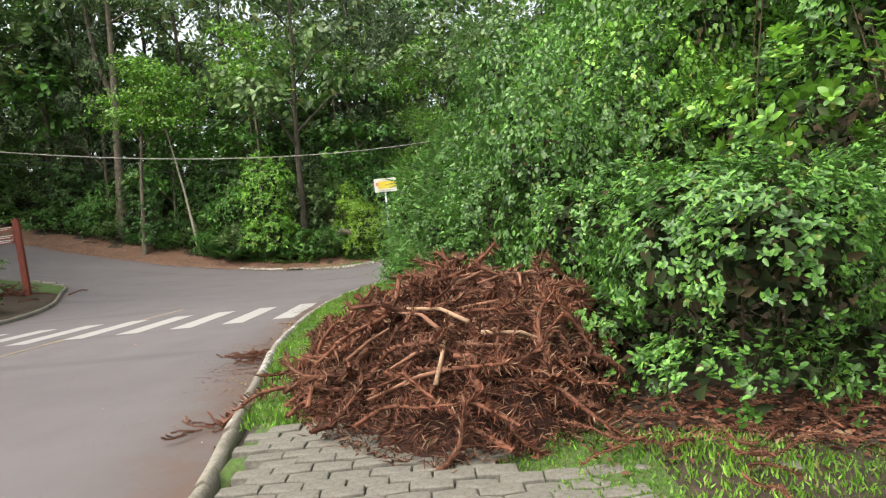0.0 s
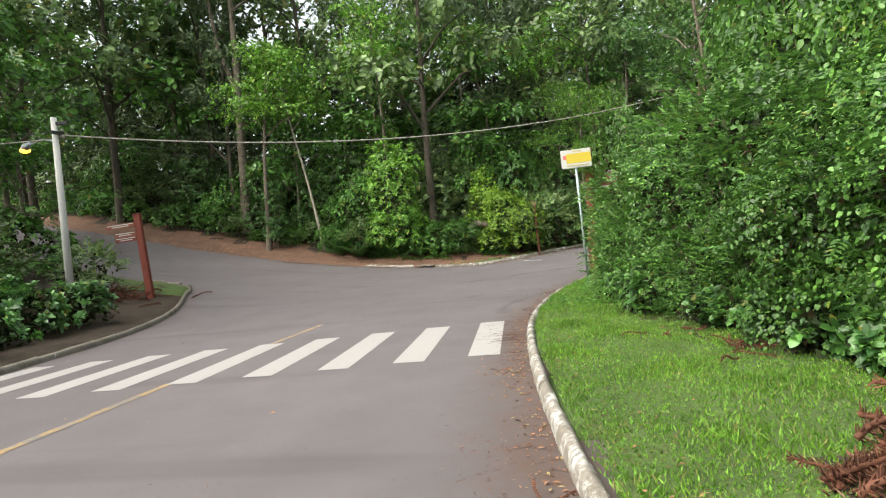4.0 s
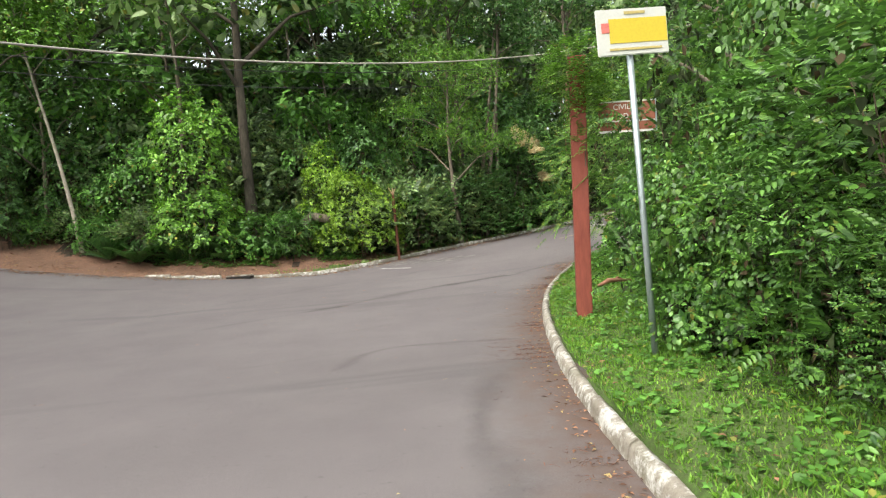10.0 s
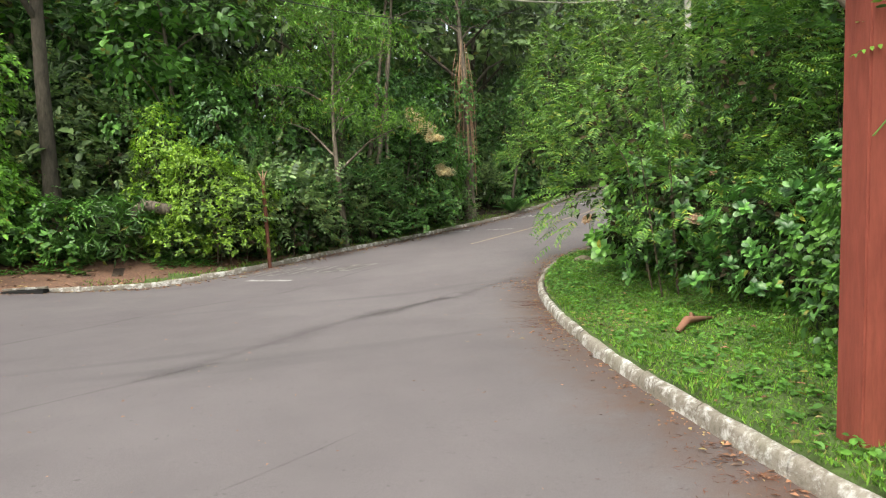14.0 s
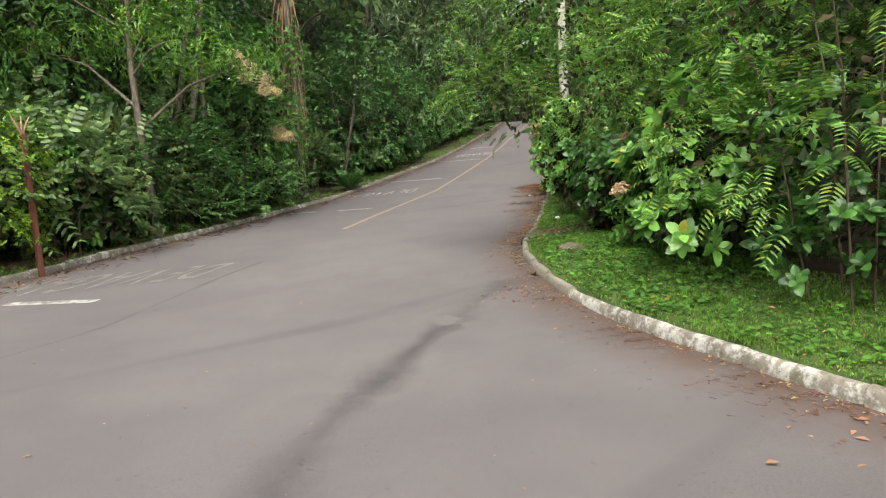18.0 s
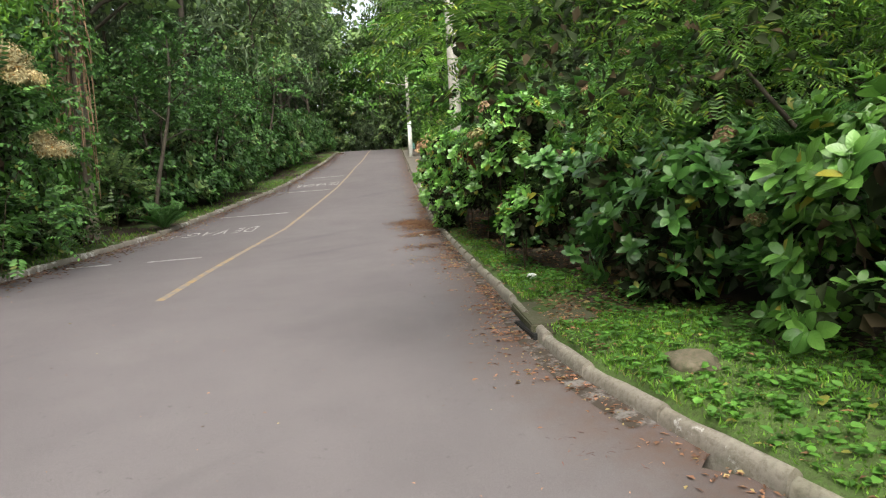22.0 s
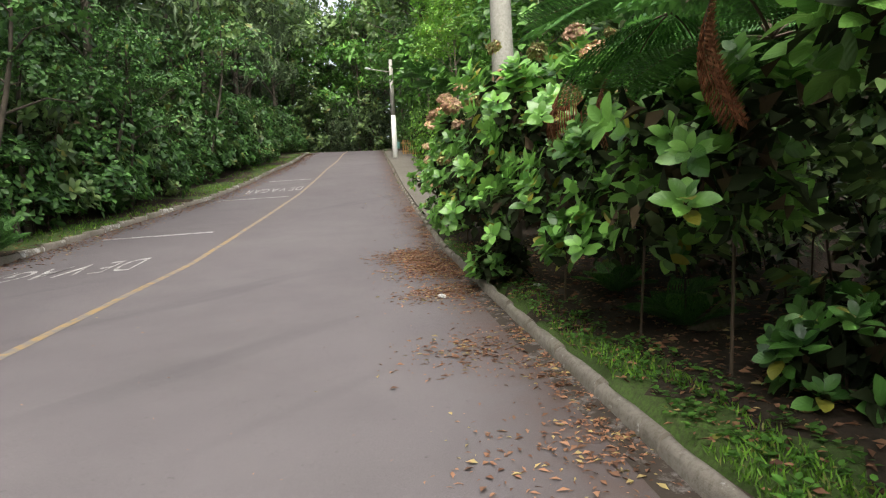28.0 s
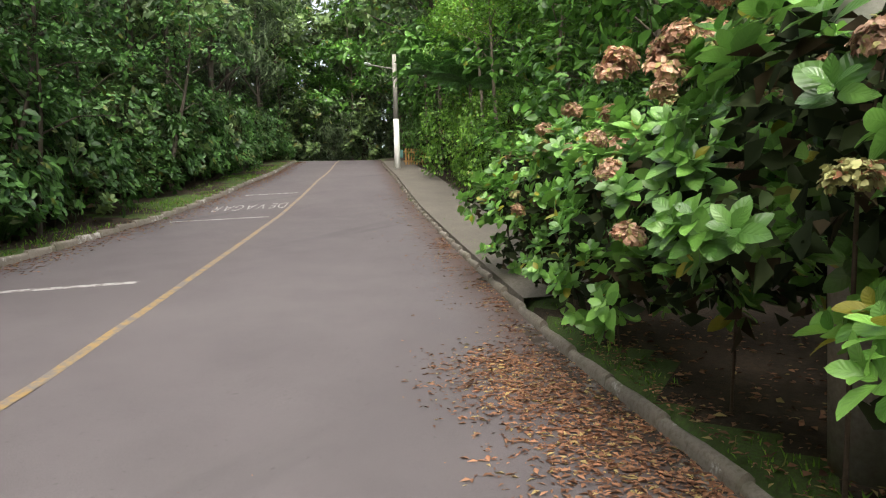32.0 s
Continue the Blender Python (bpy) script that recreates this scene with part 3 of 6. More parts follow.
GF = np.stack([ii, ii + 1, ii + nx + 1, ii + nx], 1)
GV = np.stack([X.ravel(), Y.ravel(), Z], 1)
ground = tagged(link_mesh("ground", GV, GF, [SOIL, TURF, RED_SOIL], smooth=True), "soil and turf verges rising into wooded banks", "ground", kind="structure")
C = GV[GF].mean(1)
cd, cr, cl, ci = plan(C[:, 0], C[:, 1])
cs = DX * C[:, 0] + DY * C[:, 1]
nz = np.sin(C[:, 0] * 2.3 + C[:, 1]) + np.sin(C[:, 1] * 1.9 - C[:, 0] * 0.7) + rng.normal(size=len(C)) * 0.5
is_r = (cr <= cl) & (cr <= ci)
is_l = (cl < cr) & (cl <= ci)
hedge_d = np.interp(C[:, 1], [6, 10, 14, 18, 22, 26, 30, 32.5, 34, 37, 40], [2.6, 2.8, 1.8, 1.5, 2.0, 3.0, 2.6, 1.7, 0.9, 0.5, 0.35])
mi = np.zeros(len(C), np.int32)
mi[is_r & (cr < hedge_d + 0.15 * nz) & (C[:, 1] > -5)] = 1
mi[is_r & (C[:, 1] < 8.4) & (C[:, 1] > 4.0) & (C[:, 0] > -1.0)] = 0
mi[is_l & (cs < 27) & (cl < 2.6 + 0.5 * nz)] = 2
mi[is_l & (cl < 0.9 + 0.25 * nz) & (C[:, 0] > -7) & (cs < 27)] = 1
mi[is_l & (cs >= 27) & (cl < 1.5 + 0.4 * nz) & (np.sin(cs * 0.55 + 1) + 0.3 * nz > -0.2)] = 1
mi[(~is_r) & (~is_l) & (ci < 1.6 + 0.5 * nz) & (C[:, 1] > 26)] = 1
mi[is_l & (C[:, 0] < -16) & (cl < 1.4 + 0.4 * nz)] = 2
ground.data.polygons.foreach_set("material_index", mi)

gx, gy = np.arange(-70, 80, 0.5), np.arange(-40, 112, 0.5)
X, Y = np.meshgrid(gx, gy)
d = plan(X.ravel(), Y.ravel())[0]
nx = len(gx)
ii = (np.arange(len(gy) - 1)[:, None] * nx + np.arange(nx - 1)).ravel()
F = np.stack([ii, ii + 1, ii + nx + 1, ii + nx], 1)
F = F[(d[F] < 0.5).all(1)]
used = np.unique(F)
remap = np.zeros(len(d), int)
remap[used] = np.arange(len(used))
RV = np.stack([X.ravel(), Y.ravel(), road_z(X.ravel(), Y.ravel())], 1)[used]
road = tagged(link_mesh("road", RV, remap[F], ASPHALT, smooth=True), "worn grey asphalt road junction climbing away", "road", kind="structure")

rd, rr_, rl_, ri_ = plan(RV[:, 0], RV[:, 1])
dirt = np.clip(np.exp(-np.abs(rr_) / 0.55) * 1.25 + np.exp(-np.abs(np.minimum(rl_, ri_)) / 0.5) * 0.7, 0, 1)
road.data.attributes.new("dirt", "FLOAT", "POINT").data.foreach_set("value", dirt.astype(np.float32))


def resample(pts, step):
    pts = np.asarray(pts, float)
    L = np.concatenate([[0], np.cumsum(np.hypot(*np.diff(pts, axis=0).T))])
    t = np.arange(0, L[-1], step)
    return np.stack([np.interp(t, L, pts[:, 0]), np.interp(t, L, pts[:, 1])], 1)


def kerb_mesh(name, mat, w=0.12, h=0.13):
    """One metre of kerb along x with a rounded road-side arris; y grows away from the road."""
    prof = [(-0.015, -0.12), (0.0, h - 0.085), (0.008, h - 0.045), (0.03, h - 0.012), (0.065, h), (w - 0.035, h - 0.006), (w - 0.008, h - 0.035), (w, h - 0.08), (w, -0.12)]
    prof = [(y - 0.03, z) for y, z in prof]
    g = np.random.default_rng(3)
    V, k = [], len(prof)
    for x in (0.004, 0.25, 0.5, 0.75, 0.996):
        V += [(x, y + g.normal() * 0.004, z + g.normal() * 0.003) for y, z in prof]
    F = [(i * k + j, i * k + j + 1, (i + 1) * k + j + 1, (i + 1) * k + j) for i in range(4) for j in range(k - 1)]
    V += V[:k] + V[4 * k:5 * k]
    F += [tuple(5 * k + j for j in range(k))[::-1], tuple(6 * k + j for j in range(k))]
    me = bpy.data.meshes.new(name)
    me.from_pydata(V, [], F)
    me.materials.append(mat)
    me.polygons.foreach_set("use_smooth", [True] * (len(F) - 2) + [False, False])
    return me


KERB_A, KERB_B = kerb_mesh("kerb_stone", KERB_WHITE), kerb_mesh("kerb_stone_bare", KERB_BARE)


def kerb_run(name, line, step, pick, label, skip=lambda x, y: False, sign=1):
    root = thing(name, pose(0, 0, 0), label, "kerb", kind="structure")
    P = resample(line, step)
    for i, (a, b) in enumerate(zip(P, P[1:])):
        if skip(*a):
            continue
        za, zb = float(road_z(*a)), float(road_z(*b))
        tx = Vector((b[0] - a[0], b[1] - a[1], zb - za))
        ln = tx.length
        tx.normalize()
        ty = Vector((0, 0, 1)).cross(tx).normalized() * sign
        tz = Vector((0, 0, 1))
        ob = new("kerb_stone", pick(a[0], a[1], i))
        m = Matrix((tx * ln, ty, tz)).transposed().to_4x4()
        m.translation = Vector((a[0], a[1], za + 0.006 * math.sin(i * 2.1)))
        ob.parent = root
        ob.matrix_basis = m
    return root


RIGHT_S, LEFT_S, ISLAND_S = RIGHT, LEFT, ISLAND


rk = [p for p in RIGHT_S if p[1] > -4 and DX * p[0] + DY * p[1] < 92]
kerb_run("kerb_right", rk, 1.0, lambda x, y, i: KERB_A if y < 30 and y > 6 else KERB_B, "chipped whitewashed concrete kerb along the verge", sign=-1)
lk = [p for p in LEFT_S if p[0] > -14.5 and DX * p[0] + DY * p[1] < 88]
kerb_run("kerb_left", lk, 1.0, lambda x, y, i: KERB_A if x < 6 or i % 4 == 0 else KERB_B, "worn whitewashed kerb below the wooded bank", skip=lambda x, y: abs(x + 9.2) < 0.5, sign=-1)
ik = [p for p in ISLAND_S if p[0] > -20 and p[1] > 12]
kerb_run("kerb_island", ik, 1.0, lambda x, y, i: KERB_B, "low mossy kerb round the corner island", sign=-1)

# ---- road markings ----


def decal(name, corners, mat, parent, lift=0.006, cells=6):
    """A thin painted quad that follows the road; corners in order round it."""
    a, b, c, e = [np.array(p, float) for p in corners]
    u = np.linspace(0, 1, cells + 1)
    P = [(a + (b - a) * s) * (1 - t) + (e + (c - e) * s) * t for t in u for s in (0, 0.5, 1)]
    P = np.array(P)
    Vv = np.column_stack([P, road_z(P[:, 0], P[:, 1]) + lift])
    Ff = [(r * 3 + q, r * 3 + q + 1, r * 3 + q + 4, r * 3 + q + 3) for r in range(cells) for q in range(2)]
    return link_mesh(name, Vv, Ff, mat, parent)


crossing = thing("zebra_crossing", pose(0, 0, 0), "white zebra crossing painted on grey asphalt", "road marking", kind="structure")
for i in range(9):
    tr = np.array((-3.31 - 0.97 * i, 15.97 - 0.22 * i))
    bl = np.array((-3.55 - 0.97 * i, 12.62 - 0.17 * i))
    decal("stripe", [bl + (0.42, 0.0), tr, tr + (-0.43, -0.03), bl], WHITE_PAINT, crossing)


def stripe_line(name, pts, width, mat, label, kind_cells=1.0):
    P = resample(pts, kind_cells)
    T = np.gradient(P, axis=0)
    T /= np.linalg.norm(T, axis=1)[:, None]
    N = np.stack([-T[:, 1], T[:, 0]], 1)
    A, B = P + N * width / 2, P - N * width / 2
    Vv = np.concatenate([np.column_stack([q, road_z(q[:, 0], q[:, 1]) + 0.005]) for q in (A, B)])
    n = len(P)
    Ff = [(i, n + i, n + i + 1, i + 1) for i in range(n - 1)]
    return tagged(link_mesh(name, Vv, Ff, mat), label, "road marking", kind="structure")


stripe_line("yellow_line", [(-7.2, -10), (-7.3, 8), (-7.42, 12.1)], 0.12, YELLOW_PAINT, "faded yellow centre line before the crossing")
stripe_line("yellow_line", [(-7.45, 15.1), (-7.38, 17.6)], 0.12, YELLOW_PAINT, "short faded yellow centre line past the crossing", 0.4)
MIDDLE = np.polyfit((28, 35, 40, 45, 50, 55, 60, 65, 70, 80, 90, 100), (29.28, 29.49, 29.45, 29.3, 29.08, 28.83, 28.57, 28.32, 28.09, 27.76, 27.56, 27.4), 4)
stripe_line("yellow_line", [sw(s, float(np.polyval(MIDDLE, s))) for s in np.arange(28.2, 100, 1.5)], 0.14, YELLOW_PAINT, "worn yellow centre line climbing the hill")
bars = thing("speed_markings", pose(0, 0, 0), "worn white transverse bars and lettering on asphalt", "road marking", kind="structure")


def cross_bar(s, w0, w1, width=0.22, skew=0.0):
    a, b = sw(s, w0), sw(s + skew, w1)
    decal("bar", [sw(s - width / 2, w0), sw(s + width / 2, w0), sw(s + skew + width / 2, w1), sw(s + skew - width / 2, w1)], WORN_WHITE, bars, cells=4)


for s, w0, w1, k in ((33.5, 33.35, 32.4, 0.3), (33.8, 31.55, 30.35, 0.3), (45.6, 32.9, 30.1, 0.5), (55.0, 32.0, 29.1, 0.7), (62.2, 30.9, 28.75, 0.6), (20.2, 31.9, 30.35, 0.1)):
    cross_bar(s, w0, w1, 0.2, k)


def road_word(s, w0, w1, body, height, skew, paint):
    """Stretched road lettering, to be read by traffic coming down the hill."""
    step = (w1 - w0) / len(body)
    for i, ch in enumerate(body):
        cu = bpy.data.curves.new("road_letter", "FONT")
        cu.body, cu.size = ch, 1.0
        tmp = bpy.data.objects.new("road_letter", cu)
        me = bpy.data.meshes.new_from_object(tmp)
        bpy.data.objects.remove(tmp)
        co = np.array([v.co for v in me.vertices])
        w = w0 + step * (i + 0.1) + co[:, 0] * step * 0.8 / 0.62
        q = s + skew * (w - w0) - co[:, 1] * height / 0.72
        x, y = sw(q, w)
        for v, px, py, pz in zip(me.vertices, x, y, road_z(x, y)):
            v.co = (px, py, pz + 0.009)
        me.materials.append(paint)
        ob = new("letter", me)
        ob.parent = bars


for s, w0, w1, sk, pm in ((42.3, 30.45, 33.7, -0.45, WORN_WHITE), (59.4, 28.75, 31.4, -0.3, WORN_WHITE), (23.2, 29.55, 32.9, -0.4, FADED_WHITE)):
    road_word(s, w0, w1, "DEVAGAR", 1.5, sk, pm)


def stain(pts, width, label, step=0.3):
    P = resample(smooth_line(pts, 2), step)
    T = np.gradient(P, axis=0)
    T /= np.linalg.norm(T, axis=1)[:, None]
    N = np.stack([-T[:, 1], T[:, 0]], 1)
    n = len(P)
    W = width * (0.75 + 0.35 * np.sin(np.arange(n) * 0.9))
    rows = [P + N * (W * k)[:, None] for k in (0.5, 0.0, -0.5)]
    Vv = np.concatenate([np.column_stack([q, road_z(q[:, 0], q[:, 1]) + 0.004]) for q in rows])
    Ff = [(r * n + i, (r + 1) * n + i, (r + 1) * n + i + 1, r * n + i + 1) for r in range(2) for i in range(n - 1)]
    ob = tagged(link_mesh("tar_stain", Vv, Ff, STAIN, smooth=True), label, "road stain", kind="structure")
    core = np.zeros(3 * n, np.float32)
    core[n + 1:2 * n - 1] = 1.0
    ob.data.attributes.new("core", "FLOAT", "POINT").data.foreach_set("value", core)


for pts, wd in (([(-4.9, 23.6), (-4.4, 23.9), (-3.5, 24.5)], 0.07), ([(-6, 21.6), (-4.64, 22.03), (-4.06, 22.18), (-3.44, 21.91), (-2.82, 21.62), (-2.08, 21.35)], 0.06), ([(-9.5, 28.6), (-8.1, 30.3), (-7.0, 31.3), (-5.4, 33.2), (-3.8, 34.0), (-1.5, 35.9), (0.5, 37.4)], 0.2),
                ([(-7.6, 25.7), (-6.35, 26.5), (-5.4, 27.1), (-4.5, 27.6)], 0.2), ([(-5.5, 26.9), (-4.7, 27.7), (-3, 29.36), (-1.9, 30.16), (-0.2, 31.2), (2, 32.2)], 0.95), ([(-2.5, 29.6), (-1.6, 30.2), (-0.9, 30.8), (-0.1, 31.3)], 0.75), ([(-1.5, 35.9), (-0.3, 36.8), (0.6, 37.5)], 0.1),
                ([(-4.7, 20.8), (-4.2, 22.2), (-2.6, 21.8), (-2.1, 21.7)], 0.4), ([(-3.4, 16.9), (-3.5, 18.7), (-2.8, 20.3)], 0.7)):
    stain(pts, wd, "dark tarry streak worn into the asphalt")

# ---- posts, signs and poles ----


def rod(name, pts, radii, mat, parent, sides=12, label=""):
    v, f = tube(pts, radii, sides)
    return link_mesh(name, v, f, mat, parent, smooth=True, label=label)


# bus stop sign
sg = thing("stop_sign", pose(-1.57, 19.38, gz(-1.57, 19.38), 0, -1.0, 0), "white and yellow sign board on a galvanised pole", "sign")
rod("pole", [(0, 0, -0.1), (0, 0, 1.5), (0, 0, 3.02)], [0.03, 0.03, 0.03], STEEL, sg)
bd = part("board", box(0.68, 0.02, 0.42, (0.02, -0.045, 3.02), 0.008), SIGN_WHITE, sg)
for nm, sx, sz, cx, cz, mt in (("yellow_panel", 0.55, 0.22, 0.075, 3.03, SIGN_YELLOW), ("icon", 0.075, 0.09, -0.235, 3.06, SIGN_RED), ("caption_bar", 0.2, 0.025, 0.05, 3.19, FADED), ("caption_bar", 0.5, 0.02, 0.04, 2.865, FADED)):
    part(nm, box(sx, 0.004, sz, (cx, -0.057 if nm != "caption_bar" else -0.0605, cz)), mt, bd)
for z in (2.9, 3.14):
    part("clamp", box(0.09, 0.05, 0.03, (0, -0.012, z), 0.005), STEEL, sg)


def sign_post(name, m, height, label, size=0.2):
    t = thing(name, m, label, "sign post")
    part("post", box(size, size, height + 0.2, (0, 0, height / 2 - 0.1), 0.012), RED_WOOD, t)
    part("cap", box(size + 0.03, size + 0.03, 0.05, (0, 0, height + 0.024), 0.012), RED_WOOD, t)
    return t


def lettering(body, size, m, parent, mat=SIGN_WHITE):
    cu = bpy.data.curves.new("lettering", "FONT")
    cu.body, cu.size, cu.extrude = body, size, 0.002
    cu.materials.append(mat)
    ob = new("lettering", cu)
    ob.parent = parent
    ob.matrix_basis = m
    return ob


rp = sign_post("sign_post", pose(-1.24, 22.28, gz(-1.24, 22.28), 0, 2.2, -14), 3.55, "red painted timber post with brown sign boards, overgrown with vines", 0.21)
panel = part("sign_board", box(0.76, 0.035, 0.42, (0.65, -0.02, 2.74), 0.006), SIGN_BROWN, rp, "brown board with white rules and lettering")
for z in (2.54, 2.68, 2.945):
    part("rule", box(0.74, 0.006, 0.018 if z > 2.6 else 0.03, (0.65, -0.041, z)), SIGN_WHITE, panel)
part("edge_strip", box(0.02, 0.045, 0.44, (1.04, -0.02, 2.74), 0.004), STEEL, panel)
lettering("CIVIL", 0.1, pose(0.47, -0.04, 2.84, 90, 0, 0), panel)
lettering("OD.", 0.1, pose(0.52, -0.04, 2.715, 90, 0, 0), panel)
rl = sign_post("sign_post", pose(-16.78, 25.2, gz(-16.78, 25.2), 0, -3.5, 12), 3.05, "leaning red timber post with small finger boards on the island", 0.22)
for z, w, mt in ((2.72, 1.0, SIGN_BROWN), (2.4, 0.75, SIGN_BROWN), (2.22, 0.75, RED_WOOD)):
    f = part("finger_board", box(w, 0.035, 0.17, (-0.1 - w / 2, -0.12, z), 0.005), mt, rl)
    part("rule", box(w * 0.9, 0.006, 0.03, (-0.1 - w / 2, -0.14, z + 0.045)), SIGN_WHITE, f)
    part("lettering_bar", box(w * 0.6, 0.006, 0.03, (-0.1 - w / 2, -0.14, z - 0.02)), SIGN_WHITE, f)

tp = thing("thin_post", pose(-3.0, 39.9, gz(-3.0, 39.9), 0, -1, 20), "thin rusty red post at the kerb below the bank", "post")
part("post", box(0.09, 0.09, 2.95, (0, 0, 1.37), 0.01), RUST_RED, tp)
for a in (-0.5, 0.1, 0.6):
    rod("splinter", [(0, 0, 2.8), (0.12 * a, 0.02, 2.98), (0.3 * a, 0.03, 3.18)], [0.03, 0.02, 0.006], DRY_STICK, tp, 6)

lp = thing("lamp_post", pose(-17.55, 22.3, gz(-17.55, 22.3), 0, 0.5, 0), "pale concrete lamp post with a lit sodium lamp and wires", "lamp post")
rod("pole", [(0, 0, -0.3), (0, 0, 3), (0, 0, 6.1)], [0.125, 0.108, 0.09], plain("pale_pole", (0.52, 0.51, 0.49), 0.8, var=0.12), lp, 14)
rod("arm", [(0, 0, 5.35), (-0.7, 0.2, 5.5), (-1.55, 0.6, 5.45)], [0.025, 0.025, 0.025], STEEL, lp, 8)
hd = rod("lamp_head", [(-1.4, 0.5, 5.47), (-1.75, 0.7, 5.43), (-2.1, 0.88, 5.36)], [0.07, 0.14, 0.06], STEEL, lp, 10)
bm = bmesh.new()
bmesh.ops.create_icosphere(bm, subdivisions=2, radius=0.15, matrix=Matrix.Translation((-1.8, 0.72, 5.34)) @ Matrix.Diagonal((1.2, 1, 0.7, 1)))
part("bulb", bm, lampm, hd, "glowing orange bulb", True)
part("bracket", box(0.5, 0.08, 0.1, (0.25, 0, 5.9), 0.01), DARK_STEEL, lp)
part("bracket", box(0.08, 0.5, 0.1, (0.1, 0, 5.6), 0.01), DARK_STEEL, lp)
for z in (5.5, 5.7, 5.9):
    rod("insulator", [(0.1, 0.12, z), (0.2, 0.12, z)], [0.045, 0.045], CONCRETE, lp, 8)

up = thing("utility_pole", pose(15.3, 41.75, gz(15.3, 41.75)), "round concrete utility pole rising out of the hydrangeas", "utility pole")
rod("pole", [(0, 0, -0.3), (0, 0, 4), (0, 0, 10.2)], [0.21, 0.175, 0.12], CONCRETE, up, 18)
part("crossarm", box(1.6, 0.09, 0.11, (0, 0, 9.8), 0.01), BARK_GREY, up)

wp = thing("street_lamp", pose(44.43, 64.82, float(road_z(44.43, 64.82)) + 0.1), "pole whitewashed at its foot with a lamp arm beside the road", "street lamp")
rod("pole", [(0, 0, -0.3), (0, 0, 3.2)], [0.2, 0.18], LIMEWASH, wp, 14, "whitewashed foot")
rod("pole", [(0, 0, 3.21), (0, 0, 7.3)], [0.17, 0.13], CONCRETE, wp, 14)
rod("arm", [(0, 0, 6.4), (-0.7, 0.65, 6.5), (-1.2, 1.1, 6.6)], [0.04, 0.035, 0.03], CONCRETE, wp, 8)
part("lamp_head", box(0.55, 0.22, 0.12, (-1.3, 1.15, 6.62), 0.04), PLASTIC, wp)
part("meter_box", box(0.35, 0.2, 0.5, (0.22, -0.1, 1.0), 0.02), plain("teal_paint", (0.2, 0.42, 0.38), 0.5), wp)

wire_ends = [((-17.4, 22.4, 6.03), (15.25, 41.7, 10.9), 2.3, 0.022, CABLE), ((-17.4, 22.45, 5.75), (15.4, 41.8, 10.3), 2.1, 0.008, DARK_STEEL), ((-17.4, 22.45, 5.6), (15.4, 41.8, 10.0), 2.3, 0.008, DARK_STEEL), ((-17.4, 22.3, 5.9), (-50, 14, 8.5), 0.8, 0.018, CABLE), ((-17.4, 22.3, 6.1), (-50, 15, 9.2), 0.6, 0.012, DARK_STEEL)]
for a, b, sag, r, mt in wire_ends:
    t = np.linspace(0, 1, 40)
    P = np.outer(1 - t, a) + np.outer(t, b)
    P[:, 2] -= sag * 4 * t * (1 - t)
    v, f = tube(P, np.full(40, r), 6)
    tagged(link_mesh("overhead_wire", v, f, mt, smooth=True), "overhead cable sagging across the road between poles", "wire", group="overhead wires")

# ---- plants ----


def lump_lobes(g, R, H, n, low=0.25):
    """Overlapping lobes that make one uneven bush of radius R and height H."""
    out = [(0, 0, H * 0.5, R * 0.75, R * 0.75, H * 0.5)]
    for i in range(n):
        a = i * 2.4 + g.uniform(-0.4, 0.4)
        r = R * g.uniform(0.35, 0.75)
        z = H * g.uniform(low, 0.8)
        q = R * g.uniform(0.28, 0.5)
        out.append((math.cos(a) * r, math.sin(a) * r, z, q, q, min(q * 1.1, H - z + 0.15)))
    for i in range(6):
        a = i * 1.05 + g.uniform(-0.3, 0.3)
        q = R * g.uniform(0.34, 0.5)
        out.append((math.cos(a) * R * 0.55, math.sin(a) * R * 0.55, H * 0.17, q, q, H * 0.2))
    return out


def stems(g, R, H, n, mat, parent, r0=0.016):
    for i in range(n):
        a, k = g.uniform(0, 6.28), g.uniform(0.3, 0.8)
        x, y = math.cos(a) * R * k, math.sin(a) * R * k
        v, f = tube([(x * 0.15, y * 0.15, -2.0), (x * 0.5, y * 0.5, H * 0.35), (x * 0.95, y * 0.95, H * g.uniform(0.6, 0.8))], [r0, r0 * 0.7, r0 * 0.3], 5, False)
        link_mesh("stem", v, f, mat, parent, smooth=True)


def hanging(g, P, out, per, length, aspect=0.8):
    """Creeper leaves that overlap like shingles, tips down and faces out."""
    k = len(P) * per
    o = np.repeat(out, per, 0)
    side = unit(np.cross(o, np.array([0.01, 0, 1.0])))
    base = np.repeat(P, per, 0) + side * g.normal(0, length * 0.9, (k, 1)) + np.array([0, 0, 1.0]) * g.normal(0, length * 0.9, (k, 1)) + o * g.normal(0, length * 0.35, (k, 1))
    d = np.array([0, 0, -0.75]) + o * g.uniform(0.1, 0.9, (k, 1)) + 0.55 * rand_dirs(g, k)
    nrm = unit(o + np.array([0, 0, 0.75]) + 0.45 * rand_dirs(g, k))
    L = length * g.uniform(0.5, 1.2, k)
    return oval_leaves(base, d, nrm, L, L * aspect * g.uniform(0.8, 1.15, k), fold=0.12, droop=0.2)


